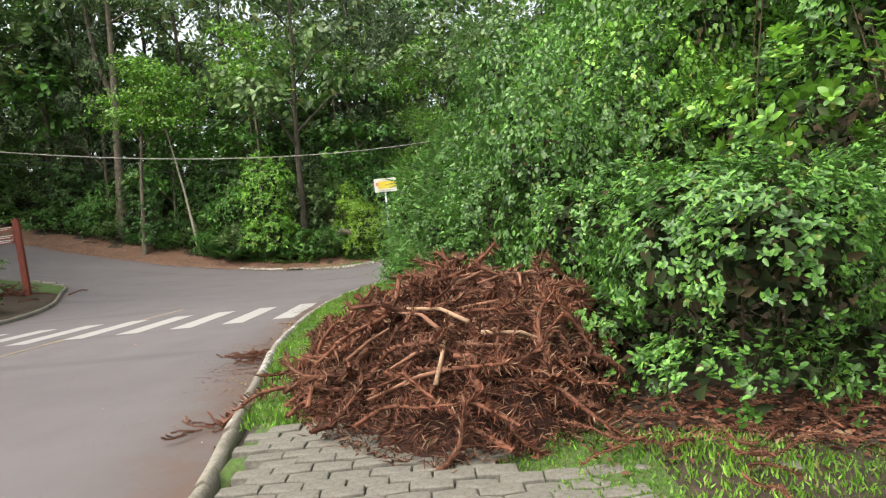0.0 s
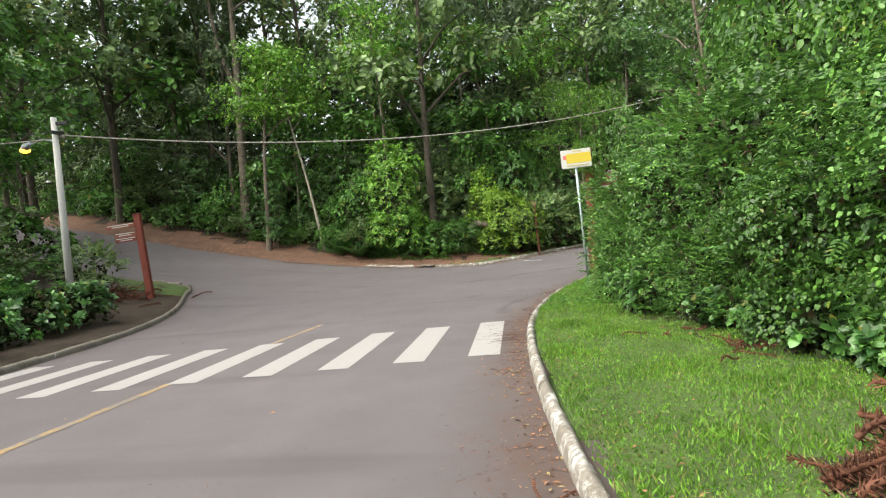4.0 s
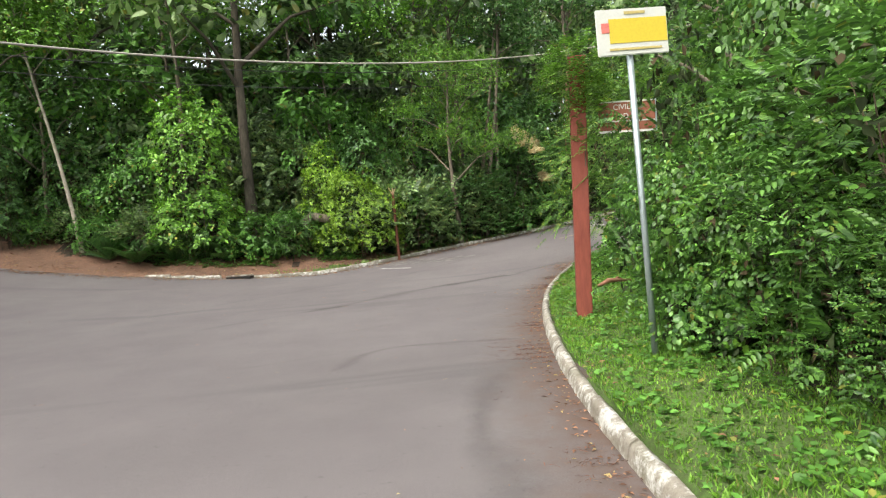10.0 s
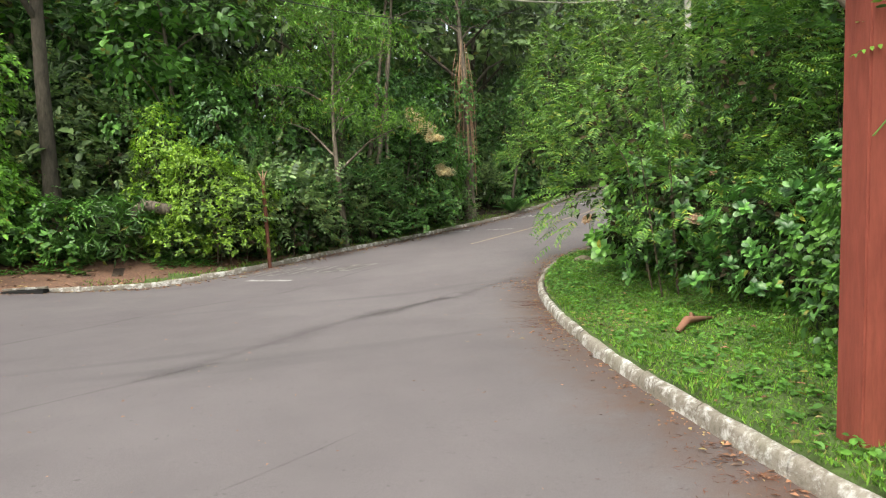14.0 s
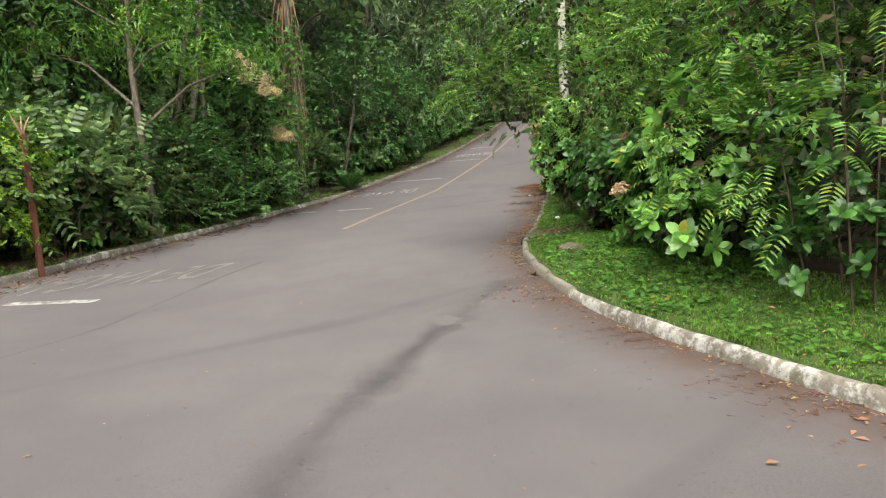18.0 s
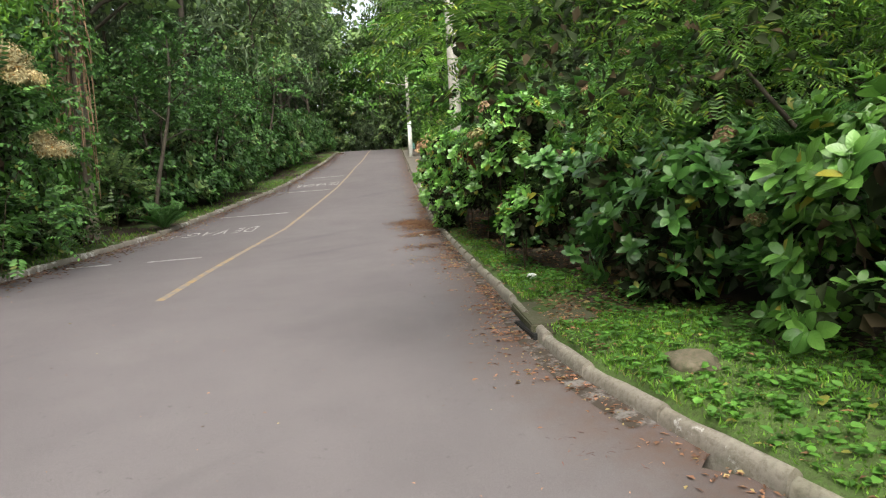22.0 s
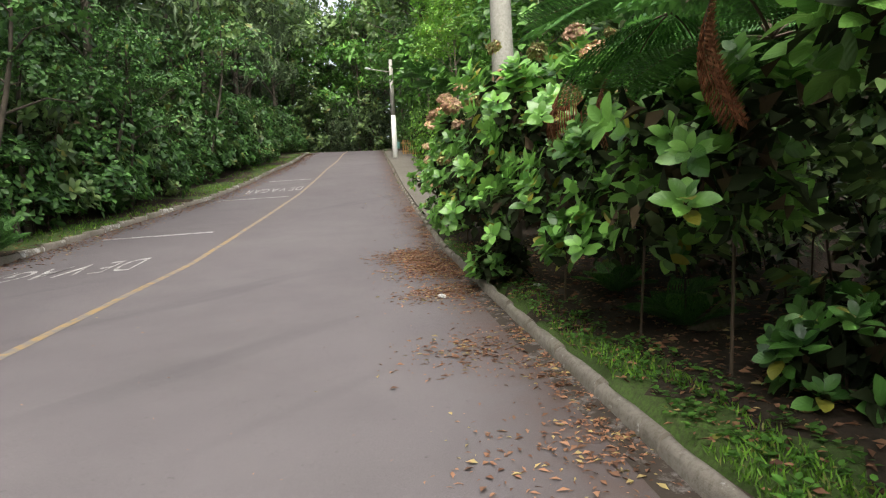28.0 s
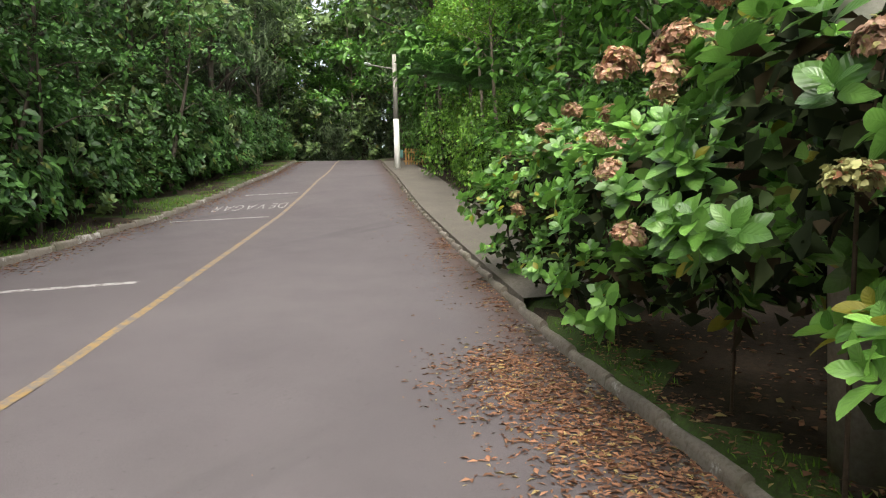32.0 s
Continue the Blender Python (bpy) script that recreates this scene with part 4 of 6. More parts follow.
def shoots(g, P, out, length, aspect=0.62):
    """Hydrangea shoots: crossed pairs of leaves below a whorl at the tip."""
    k = len(P)
    ax = unit(out + np.array([0, 0, 0.55]) + 0.3 * rand_dirs(g, k))
    u = unit(np.cross(ax, rand_dirs(g, k)))
    v = np.cross(ax, u)
    parts = []
    for tier, (n, back, open_, size) in enumerate(((4, 0.0, 0.75, 0.8), (4, 0.5, 1.6, 1.1), (2, 1.1, 2.2, 1.05))):
        for j in range(n):
            a = 6.28 * j / n + 0.785 * tier + g.normal(0, 0.22, k)
            side = u * np.cos(a)[:, None] + v * np.sin(a)[:, None]
            L = length * size * g.uniform(0.75, 1.2, k)
            parts.append(broad_leaves(P - ax * length * back * 0.6 + side * length * 0.06, ax + side * open_, ax + 0.25 * rand_dirs(g, k), L, L * aspect * g.uniform(0.85, 1.1, k), droop=0.3))
    return joinvf(parts)


def bush_mesh(g, kind, R, H, count, leaf):
    L = lump_lobes(g, R, H, 9)
    wave = max(0.3, 0.38 * R, leaf * 3.2)
    P, o = clumped(g, L, count, 0.35, wave, *((-1.3, 0.07) if kind == "dense" else (-0.3, 0.14)))
    keep = P[:, 2] > 0.08
    P, o = P[keep], o[keep]
    if kind in ("small", "dense"):
        vf = rosettes(g, P, o, 7, leaf, 0.55, jitter=0.5)
    elif kind == "vine":
        vf = hanging(g, P, o, 6, leaf)
    elif kind == "narrow":
        vf = rosettes(g, P, o, 8, leaf, 0.22, spread=0.8, up=-0.15, droop=0.4, jitter=0.6)
    elif kind == "broad":
        vf = shoots(g, P, o, leaf)
    elif kind == "spray":
        vf = pinnate(g, P, o - np.array([0, 0, 0.35]), leaf * 3.4, 6, leaf, 0.27)
    else:
        vf = pinnate(g, P, o, leaf * 3.2, 5, leaf, 0.46)
    # inner shell of leaves, coloured nearly black as shade between the tufts
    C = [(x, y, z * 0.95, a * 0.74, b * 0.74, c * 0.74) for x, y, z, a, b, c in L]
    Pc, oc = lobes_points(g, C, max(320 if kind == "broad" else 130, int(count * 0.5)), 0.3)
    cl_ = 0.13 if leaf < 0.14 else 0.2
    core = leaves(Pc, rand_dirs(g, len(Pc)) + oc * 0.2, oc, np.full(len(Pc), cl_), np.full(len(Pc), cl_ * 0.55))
    return vf, core


def bush(name, m, kind, R, H, count, leaf, mat, label, category="shrub", seed=1, group="", twig=TWIG, canes=4):
    g = np.random.default_rng(seed)
    t = thing(name, m, label, category, group)
    fol, core = bush_mesh(g, kind, R, H, count, leaf)
    fo = link_mesh("foliage", *fol, mat, t, smooth=kind == "broad")
    if kind == "broad":
        n = len(fol[0]) // 14
        al = np.tile([0, 0.12, 0.12, 0.12, 0.38, 0.38, 0.38, 0.68, 0.68, 0.68, 0.88, 0.88, 0.88, 1], n)
        ac = np.tile([0, 0, 1, 1, 0, 1, 1, 0, 1, 1, 0, 1, 1, 0], n)
        for nm, q in (("along", al), ("across", ac)):
            fo.data.attributes.new(nm, "FLOAT", "POINT").data.foreach_set("value", q.astype(np.float32))
    link_mesh("inner_leaves", *core, CORE_SHADE, t)
    stems(g, R, H, canes, twig, t)
    return t


def limb_tree(g, H, r0, crown_from, spread, lean=(0, 0), limbs=7, wob=0.25):
    """Trunk and limbs; returns mesh and limb ends."""
    n = 9
    t = np.linspace(0, 1, n)
    P = np.stack([lean[0] * t + wob * np.sin(t * 5 + g.uniform(0, 6)) * t, lean[1] * t + wob * np.cos(t * 4 + g.uniform(0, 6)) * t, H * t - 0.3 * (t == 0)], 1)
    R = r0 * (1 - 0.75 * t)
    R[0] *= 1.4
    parts, ends = [tube(P, R, 9, False)], []
    for i in range(limbs):
        f = crown_from + (0.97 - crown_from) * (i + g.uniform(0, 0.7)) / limbs
        b = np.array([np.interp(f, t, P[:, k]) for k in range(3)])
        a = i * 2.4 + g.uniform(-0.5, 0.5)
        ln = spread * g.uniform(0.6, 1.1) * (1.15 - 0.6 * f)
        e = b + np.array([math.cos(a) * ln, math.sin(a) * ln, ln * g.uniform(0.2, 0.8)])
        mid = (b + e) / 2 + np.array([0, 0, ln * 0.12])
        rr = r0 * (1 - 0.75 * f) * 0.55
        parts.append(tube([b, mid, e], [rr, rr * 0.7, rr * 0.25], 5, False))
        ends.append(e)
        ends.append(mid + np.array([0, 0, 0.3]))
    ends.append(P[-1])
    return merge(parts), np.array(ends)


def tree(name, m, H, r0, crown_from, spread, count, leaf, kind, mat, bark, label, seed=1, lean=(0, 0), group="", lobe=1.0, limbs=7, flat=0.7):
    g = np.random.default_rng(seed)
    t = thing(name, m, label, "tree", group)
    tv, ends = limb_tree(g, H, r0, crown_from, spread, lean, limbs)
    link_mesh("trunk", *tv, bark, t, smooth=True)
    q = spread * 0.48 * lobe
    L = [(*e, q * g.uniform(0.7, 1.2), q * g.uniform(0.7, 1.2), q * flat * g.uniform(0.7, 1.1)) for e in ends]
    P, o = lobes_points(g, L, count, 0.6)
    if kind == "narrow":
        vf = rosettes(g, P, o, 4, leaf, 0.28, 0.7, -0.5, droop=0.5, jitter=0.5)
    elif kind == "pinnate":
        vf = pinnate(g, P, o, leaf * 2.6, 4, leaf)
    else:
        vf = rosettes(g, P, o, 4, leaf, 0.55, 1.0, 0.3, jitter=0.6)
    link_mesh("crown", *vf, mat, t)
    return t


def at_ground(x, y, rz=0, sc=1.0, dz=0.0, sz=None):
    return pose(x, y, gz(x, y) + dz, 0, 0, rz) @ Matrix.Diagonal((sc, sc, sz or sc, 1))


# far and tall forest
FOREST = "trees of the wood"
kinds_of_tree = [
    tree("forest_tree", at_ground(-26, 52), 17, 0.24, 0.3, 4.8, 520, 0.5, "oval", LEAF_FOREST, BARK_DARK, "tall dark forest tree with a dense crown", 11, group=FOREST, limbs=9),
    tree("forest_tree", at_ground(-12, 50), 13, 0.16, 0.22, 3.8, 480, 0.44, "oval", LEAF_MID, BARK_GREY, "slim grey-barked forest tree in the wood", 12, (0.8, 0.3), group=FOREST, limbs=9),
    tree("forest_tree", at_ground(-2, 53), 19, 0.22, 0.2, 3.6, 560, 0.54, "narrow", LEAF_CYPRESS, BARK_DARK, "dark conifer with drooping grey-green sprays", 13, group=FOREST, limbs=13),
    tree("forest_tree", at_ground(6, 57), 10, 0.12, 0.12, 3.2, 640, 0.33, "oval", LEAF_MID, BARK_GREY, "young leafy tree at the edge of the wood", 14, (-0.6, -0.5), group=FOREST, limbs=9),
]
thicket = bush("thicket", at_ground(-15, 47), "small", 2.3, 5.6, 130, 0.42, LEAF_FOREST, "dense dark thicket under the trees", seed=16, group="thickets")
thicket_b = bush("thicket", at_ground(-9, 47), "narrow", 2.2, 6.0, 140, 0.52, LEAF_CYPRESS, "grey-green hanging thicket in the wood", seed=17, group="thickets")
kinds_of_under = [
    bush("undergrowth", at_ground(-10.8, 41.6), "small", 1.5, 2.2, 250, 0.19, LEAF_MID, "leafy green undergrowth on the bank", seed=21, group="undergrowth"),
    bush("undergrowth", at_ground(-13.2, 41.4), "pinnate", 1.4, 1.8, 130, 0.19, LEAF_FOREST, "dark feathery undergrowth below the trees", seed=22, group="undergrowth"),
    bush("undergrowth", at_ground(-7.3, 41.2), "narrow", 1.3, 1.5, 170, 0.3, LEAF_MID, "arching long-leaved undergrowth on the bank", seed=23, group="undergrowth"),
    bush("undergrowth", at_ground(-1.6, 42.6), "broad", 1.4, 2.3, 42, 0.22, LEAF_FOREST, "broad-leaved dark undergrowth behind the kerb", seed=24, group="undergrowth"),
]
g = np.random.default_rng(5)
cand = []
for a, b in zip(LEFT, LEFT[1:]):
    ln = math.hypot(b[0] - a[0], b[1] - a[1])
    for _ in range(int(ln * 14)):
        t, off = g.random(), g.uniform(3.2, 26)
        nx_, ny_ = (b[1] - a[1]) / ln, -(b[0] - a[0]) / ln
        cand.append((a[0] + (b[0] - a[0]) * t + nx_ * off, a[1] + (b[1] - a[1]) * t + ny_ * off))
cand = np.array(cand)
cd, cr, cl, ci = plan(cand[:, 0], cand[:, 1])
placed = []


def free(x, y, gap, pts):
    return all((x - p[0]) ** 2 + (y - p[1]) ** 2 > gap * gap for p in pts)


for (x, y), d, l in zip(cand, cd, cl):
    s = DX * x + DY * y
    if d < 3.0 or x < -55 or s > 118 or (s < 26 and d < 4.5):
        continue
    gap = 5.2 + 0.05 * d
    if free(x, y, gap, placed):
        placed.append((x, y, d))
for i, (x, y, d) in enumerate(placed):
    k = int(g.choice([0, 1, 2, 3], p=[0.5, 0.05, 0.45, 0] if DX * x + DY * y > 42 else [0.3, 0.25, 0.25, 0.2] if d > 6 else [0.1, 0.3, 0.15, 0.45]))
    sc = g.uniform(0.8, 1.2)
    copy_thing(kinds_of_tree[k], at_ground(x, y, g.uniform(0, 360), sc, -0.2, sc * g.uniform(0.9, 1.2)))
for row, (off, step, sc0) in enumerate(((5.6, 3.0, 0.85), (10.0, 3.8, 1.2), (16.0, 5.2, 2.0))):
    for line, sg_, lo, hi in ((LEFT, 1, -60, 112), (RIGHT, 1, 41, 112)):
        E_ = resample(line, step)
        for i in range(1, len(E_) - 1):
            q = E_[i + 1] - E_[i - 1]
            q = q / np.hypot(*q)
            s = DX * E_[i][0] + DY * E_[i][1]
            if not (lo < s < hi) or E_[i][0] < -62:
                continue
            o = off + g.uniform(-0.8, 0.8) + (1.0 if line is LEFT and s < 26 else 0)
            x, y = E_[i][0] + q[1] * o * sg_, E_[i][1] - q[0] * o * sg_
            if plan(x, y)[0][0] < 3.5:
                continue
            sc = sc0 * g.uniform(0.85, 1.15)
            copy_thing(thicket if g.random() < 0.6 else thicket_b, at_ground(x, y, g.uniform(0, 360), sc, -0.2, sc * g.uniform(0.8, 1.1)))
under = []
for (x, y), d, l in zip(cand[::-1], cd[::-1], cl[::-1]):
    s = DX * x + DY * y
    lo = 1.9 if s < 26 else 2.6
    if lo < d - 1.2 < lo + 4.5 and x > -42 and s < 100 and free(x, y, 4.0, under):
        under.append((x, y))
edge = resample(LEFT_S, 1.5)
for x, y in edge:
    s = DX * x + DY * y
    j = 2.3 if s < 26 else 3.4
    k = 0.4 if -16.5 > x > -60 else 0.0
    i = int(np.argmin(np.hypot(edge[:, 0] - x, edge[:, 1] - y)))
    q = edge[min(i + 1, len(edge) - 1)] - edge[max(i - 1, 0)]
    q = q / np.hypot(*q)
    px, py = x + q[1] * (j + k + g.uniform(0, 0.7)), y - q[0] * (j + k + g.uniform(0, 0.7))
    if s < 105 and px > -50:
        under.append((px, py))
for x, y in under:
    k = int(g.choice(4, p=[0.42, 0.1, 0.38, 0.1] if DX * x + DY * y < 30 else [0.15, 0.45, 0.0, 0.4]))
    sc = g.uniform(0.7, 1.25)
    if DX * x + DY * y < 26 and plan(x, y)[2][0] < 3.6:
        k, sc = int(g.choice([0, 1, 2], p=[0.4, 0.35, 0.25])), sc * 0.72
    copy_thing(kinds_of_under[k], at_ground(x, y, g.uniform(0, 360), sc, -0.1, sc * g.uniform(0.7, 1.1)))

# tall shrubs and creeper that close the edge of the wood round the junction
mid_layer = [
    bush("bank_thicket", at_ground(-14.5, 43.6), "vine", 1.9, 4.4, 520, 0.17, LEAF_MID, "tall creeper-hung thicket at the edge of the wood", seed=26, group="bank thickets"),
    bush("bank_thicket", at_ground(-7.6, 44.0), "pinnate", 1.8, 4.0, 300, 0.16, LEAF_FOREST, "tall feathery thicket at the edge of the wood", seed=27, group="bank thickets"),
    bush("bank_thicket", at_ground(-17.4, 44.8), "small", 1.8, 4.8, 420, 0.15, LEAF_DARK, "tall dark thicket at the edge of the wood", seed=28, group="bank thickets"),
]
for x, y, k, sc, sz in ((-21.6, 45.4, 2, 1.0, 1.0), (-24.6, 46.2, 0, 1.0, 0.8), (-27.5, 47.0, 2, 1.1, 1.1), (-31, 47.6, 1, 1.1, 1.1), (-12.6, 46.2, 2, 1.2, 1.3), (-10.0, 45.6, 1, 1.1, 1.4), (-7.0, 46.4, 0, 1.2, 1.5), (-4.2, 45.0, 2, 1.1, 1.3), (-2.4, 44.6, 1, 1.0, 1.0), (-5.0, 48.0, 0, 1.4, 1.7), (-1.0, 47.2, 2, 1.3, 1.6), (1.2, 46.0, 1, 1.0, 1.1), (-9.0, 49.0, 2, 1.5, 1.8), (-16.0, 48.0, 0, 1.4, 1.6), (-20.0, 48.6, 2, 1.5, 1.6), (3.2, 50.0, 2, 1.3, 1.6), (6.2, 50.6, 0, 1.1, 1.5), (-34.5, 48.6, 0, 1.2, 1.3), (-25.5, 50.0, 2, 1.5, 1.8)):
    copy_thing(mid_layer[k], at_ground(x, y, x * 41, sc, -0.2, sz))

# trees that stand out on the far bank
T1 = tree("old_tree", at_ground(-23.0, 45.5), 24, 0.34, 0.6, 5.0, 700, 0.3, "oval", LEAF_FOREST, BARK_GREY, "tall old tree with a forked grey trunk", 31, (0.6, 0.0), limbs=5)
v, f = tube([(0.45, 0, 9), (-0.9, 0.1, 13), (-1.6, 0.2, 19)], [0.2, 0.15, 0.08], 8, False)
link_mesh("fork", v, f, BARK_GREY, T1, smooth=True)
tree("slender_tree", at_ground(-16.4, 42.4), 11.5, 0.1, 0.66, 3.3, 900, 0.2, "oval", LEAF_LIGHT, BARK_PALE, "slender pale-trunked tree with light green foliage", 32, (-2.0, 0.3), limbs=8)
tree("light_tree", at_ground(-20.0, 42.2), 12, 0.16, 0.55, 3.8, 1100, 0.2, "oval", LEAF_LIGHT, BARK_GREY, "tree with bright light green sprays over the bank", 33, (1.0, -0.5), limbs=8, flat=0.5)
LT = tree("light_tree", at_ground(-12.6, 44.5), 14, 0.15, 0.6, 3.6, 1000, 0.2, "oval", LEAF_LIGHT, BARK_GREY, "tall tree with fresh green foliage", 34, (0.5, -0.8), limbs=8, flat=0.5)
bush("vine_thicket", at_ground(-11.3, 40.9), "small", 2.0, 6.8, 1000, 0.16, LEAF_LIGHT, "tall thicket hung with vines on the bank", seed=35)
bush("vine_column", at_ground(-19.6, 42.6), "small", 0.9, 5.2, 600, 0.13, LEAF_DARK, "stump smothered in dark creeper", seed=36)
bush("lime_bush", at_ground(-4.7, 41.0), "dense", 2.1, 3.6, 2300, 0.085, LEAF_LIME, "bright yellow-green bush above the kerb", seed=37)
bush("lime_bush", at_ground(-5.9, 41.7), "dense", 1.3, 4.6, 1300, 0.085, LEAF_LIME, "taller yellow-green bush behind another", seed=38)
tree("weeping_tree", at_ground(0.2, 43.6), 8.6, 0.12, 0.32, 3.0, 2200, 0.17, "narrow", LEAF_LIGHT, BARK_GREY, "drooping light green tree behind the kerb", 39, (-0.3, -0.2), limbs=10)
copy_thing(LT, at_ground(-1.5, 49.5, 70, 1.0, -0.2, 1.05))
copy_thing(LT, at_ground(-7.5, 51.0, 190, 1.05, -0.2, 1.1))
for x, y, ln, h in ((2.0, 46.6, (1.8, 0.2), 13.5), (2.7, 46.9, (1.2, 0.5), 13.0), (1.4, 47.2, (2.6, -0.3), 13.0)):
    tree("leaning_tree", at_ground(x, y), h, 0.13, 0.7, 2.8, 420, 0.2, "oval", LEAF_DARK, BARK_GREY, "leaning mossy grey tree at the edge of the wood", int(40 + x * 3), ln, group="leaning trees")
VT = tree("vine_tree", at_ground(*sw(40.0, 35.7)), 14, 0.26, 0.7, 3.6, 600, 0.24, "oval", LEAF_DARK, BARK_GREY, "trunk hung with dry brown vines and leaves", 44)
g = np.random.default_rng(45)
hang = []
for i in range(46):
    a, r, z = g.uniform(0, 6.28), g.uniform(0.28, 0.75), g.uniform(4, 10)
    x, y = math.cos(a) * r, math.sin(a) * r
    hang.append(tube([(x * 0.6, y * 0.6, z), (x, y, z - 1.2), (x * 1.1, y, z - g.uniform(2, 4))], [0.025, 0.02, 0.01], 4, False))
link_mesh("hanging_vines", *merge(hang), DRY_STICK, VT)
Pv, ov = lobes_points(g, [(0, 0, 2.5, 0.7, 0.7, 2.4), (0, 0, 6, 0.8, 0.8, 2.2)], 420)
link_mesh("vine_leaves", *rosettes(g, Pv, ov, 5, 0.16, 0.55), LEAF_MID, VT)

# big-leaved feathery tree with cream plumes
PT = bush("plumed_shrub", at_ground(4.0, 47.2), "pinnate", 2.1, 4.6, 420, 0.17, LEAF_DARK, "dark feathery shrub with cream flower plumes", seed=47)
g = np.random.default_rng(48)
for dx, dy, z, r in ((0.5, -1.0, 4.5, 0.6), (0.15, -0.9, 5.0, 0.4), (1.4, -1.1, 2.6, 0.4), (0.85, -1.2, 4.1, 0.4)):
    Pp, oo = lobes_points(g, [(dx, dy, z, r, r * 0.7, r * 0.6), (dx - r * 0.6, dy, z + r * 0.6, r * 0.5, r * 0.4, r * 0.6)], 900, 0.8)
    link_mesh("flower_plume", *rosettes(g, Pp, oo, 4, 0.07, 0.4, jitter=0.9), PLUME, PT)
copy_thing(kinds_of_under[1], at_ground(-2.4, 41.8, 30, 1.2, 0, 1.5))

FS = bush("feathery_shrub", at_ground(0.9, 44.5), "pinnate", 1.5, 3.0, 260, 0.15, LEAF_DARK, "dark shrub with large feathered leaves behind the kerb", seed=49)
copy_thing(FS, at_ground(2.5, 45.8, 80, 1.0, -0.1, 1.1))
copy_thing(FS, at_ground(-1.0, 43.4, 200, 0.8, -0.1, 0.9))

# right-hand bank
HEDGE = [(2.4, 4.6), (1.7, 6.3), (1.1, 8.2), (0.75, 9.8), (0.35, 11.1), (-0.1, 12.4), (-0.5, 13.8), (-0.85, 15.2), (-1.0, 16.8), (-0.95, 18.4), (-0.6, 19.8), (-0.1, 21.2), (0.45, 22.6), (1.0, 24.0)]
RB = "bushes of the roadside bank"
kinds_r = [
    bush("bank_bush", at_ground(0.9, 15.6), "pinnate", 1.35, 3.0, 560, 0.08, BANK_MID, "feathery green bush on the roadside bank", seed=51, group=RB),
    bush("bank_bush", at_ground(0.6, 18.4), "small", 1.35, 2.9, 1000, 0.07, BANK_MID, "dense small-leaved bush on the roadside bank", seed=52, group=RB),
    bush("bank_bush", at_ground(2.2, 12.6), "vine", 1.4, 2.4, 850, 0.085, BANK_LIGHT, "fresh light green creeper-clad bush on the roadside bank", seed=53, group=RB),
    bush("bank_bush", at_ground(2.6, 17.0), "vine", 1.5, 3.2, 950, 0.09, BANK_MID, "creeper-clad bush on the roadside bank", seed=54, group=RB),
]
broad_low = bush("broad_leaved_plant", at_ground(-0.75, 15.0), "broad", 0.5, 0.62, 46, 0.15, LEAF_BROAD_DARK, "low plant with glossy broad leaves at the hedge foot", "plant", 55, group="broad-leaved plants")
g = np.random.default_rng(56)
hl = resample(HEDGE, 1.25)
for i, (x, y) in enumerate(hl):
    if y < 9:
        continue
    for row, (off, h) in enumerate(((0.85, 1.0), (2.5, 1.25), (4.3, 1.55), (7.0, 1.85))):
        if (row > 0 and i % 2 == row % 2) or (row == 3 and i % 4):
            continue
        k = int(g.choice([0, 1, 2, 3], p=[0.72, 0.2, 0.02, 0.06] if row == 0 else [0.25, 0.1, 0.3, 0.35]))
        sc = g.uniform(0.85, 1.15) * (1 + 0.08 * row)
        jx, jy = g.uniform(-0.3, 0.3, 2)
        copy_thing(kinds_r[k], at_ground(x + off + jx, y + 0.25 * off + jy, g.uniform(0, 360), sc, -0.15 + (0.25 if row else 0), sc * h * g.uniform(0.8, 1.05)))
    if i % 3 == 0:
        copy_thing(broad_low, at_ground(x + g.uniform(-0.1, 0.25), y + g.uniform(-0.4, 0.4), g.uniform(0, 360), g.uniform(0.75, 1.1)))
g = np.random.default_rng(58)
for i, (x, y) in enumerate(resample(HEDGE, 0.8)):
    if 8.6 < y < 21:
        sc = g.uniform(0.42, 0.6)
        copy_thing(kinds_r[(0, 0, 1, 0, 3)[i % 5]], at_ground(x + g.uniform(-0.05, 0.3), y, g.uniform(0, 360), sc, -0.08, sc * g.uniform(0.8, 1.1)))
for x, y, k, sc in ((0.75, 9.6, 0, 0.75), (0.5, 10.6, 3, 0.7), (0.3, 11.5, 0, 0.75), (0.1, 12.4, 1, 0.7)):
    copy_thing(kinds_r[k], at_ground(x + 0.35, y, x * 300, sc, -0.1, sc))
    copy_thing(broad_low, at_ground(x - 0.35, y + 0.4, x * 200, 0.8))
copy_thing(kinds_r[0], at_ground(-0.45, 20.4, 40, 0.78, -0.1, 1.35))
copy_thing(kinds_r[3], at_ground(0.3, 19.6, 140, 0.8, -0.1, 1.15))
for x, y, k, sc in ((-36, 41.5, 0, 1.2), (-33, 46, 0, 1.3), (-31, 50, 1, 1.5), (-40, 45, 2, 1.3), (-33, 36, 1, 1.2), (-29.5, 33.8, 3, 1.0), (-38, 37, 0, 1.1), (-27, 49, 0, 1.2), (-8, 60, 0, 1.3), (-3, 60, 1, 1.5), (2, 60, 0, 1.3), (-5.5, 55, 2, 1.1), (6, 63, 0, 1.3), (-13, 58, 0, 1.2)):
    copy_thing(kinds_of_tree[k], at_ground(x, y, x * 23, sc, -0.3, sc))
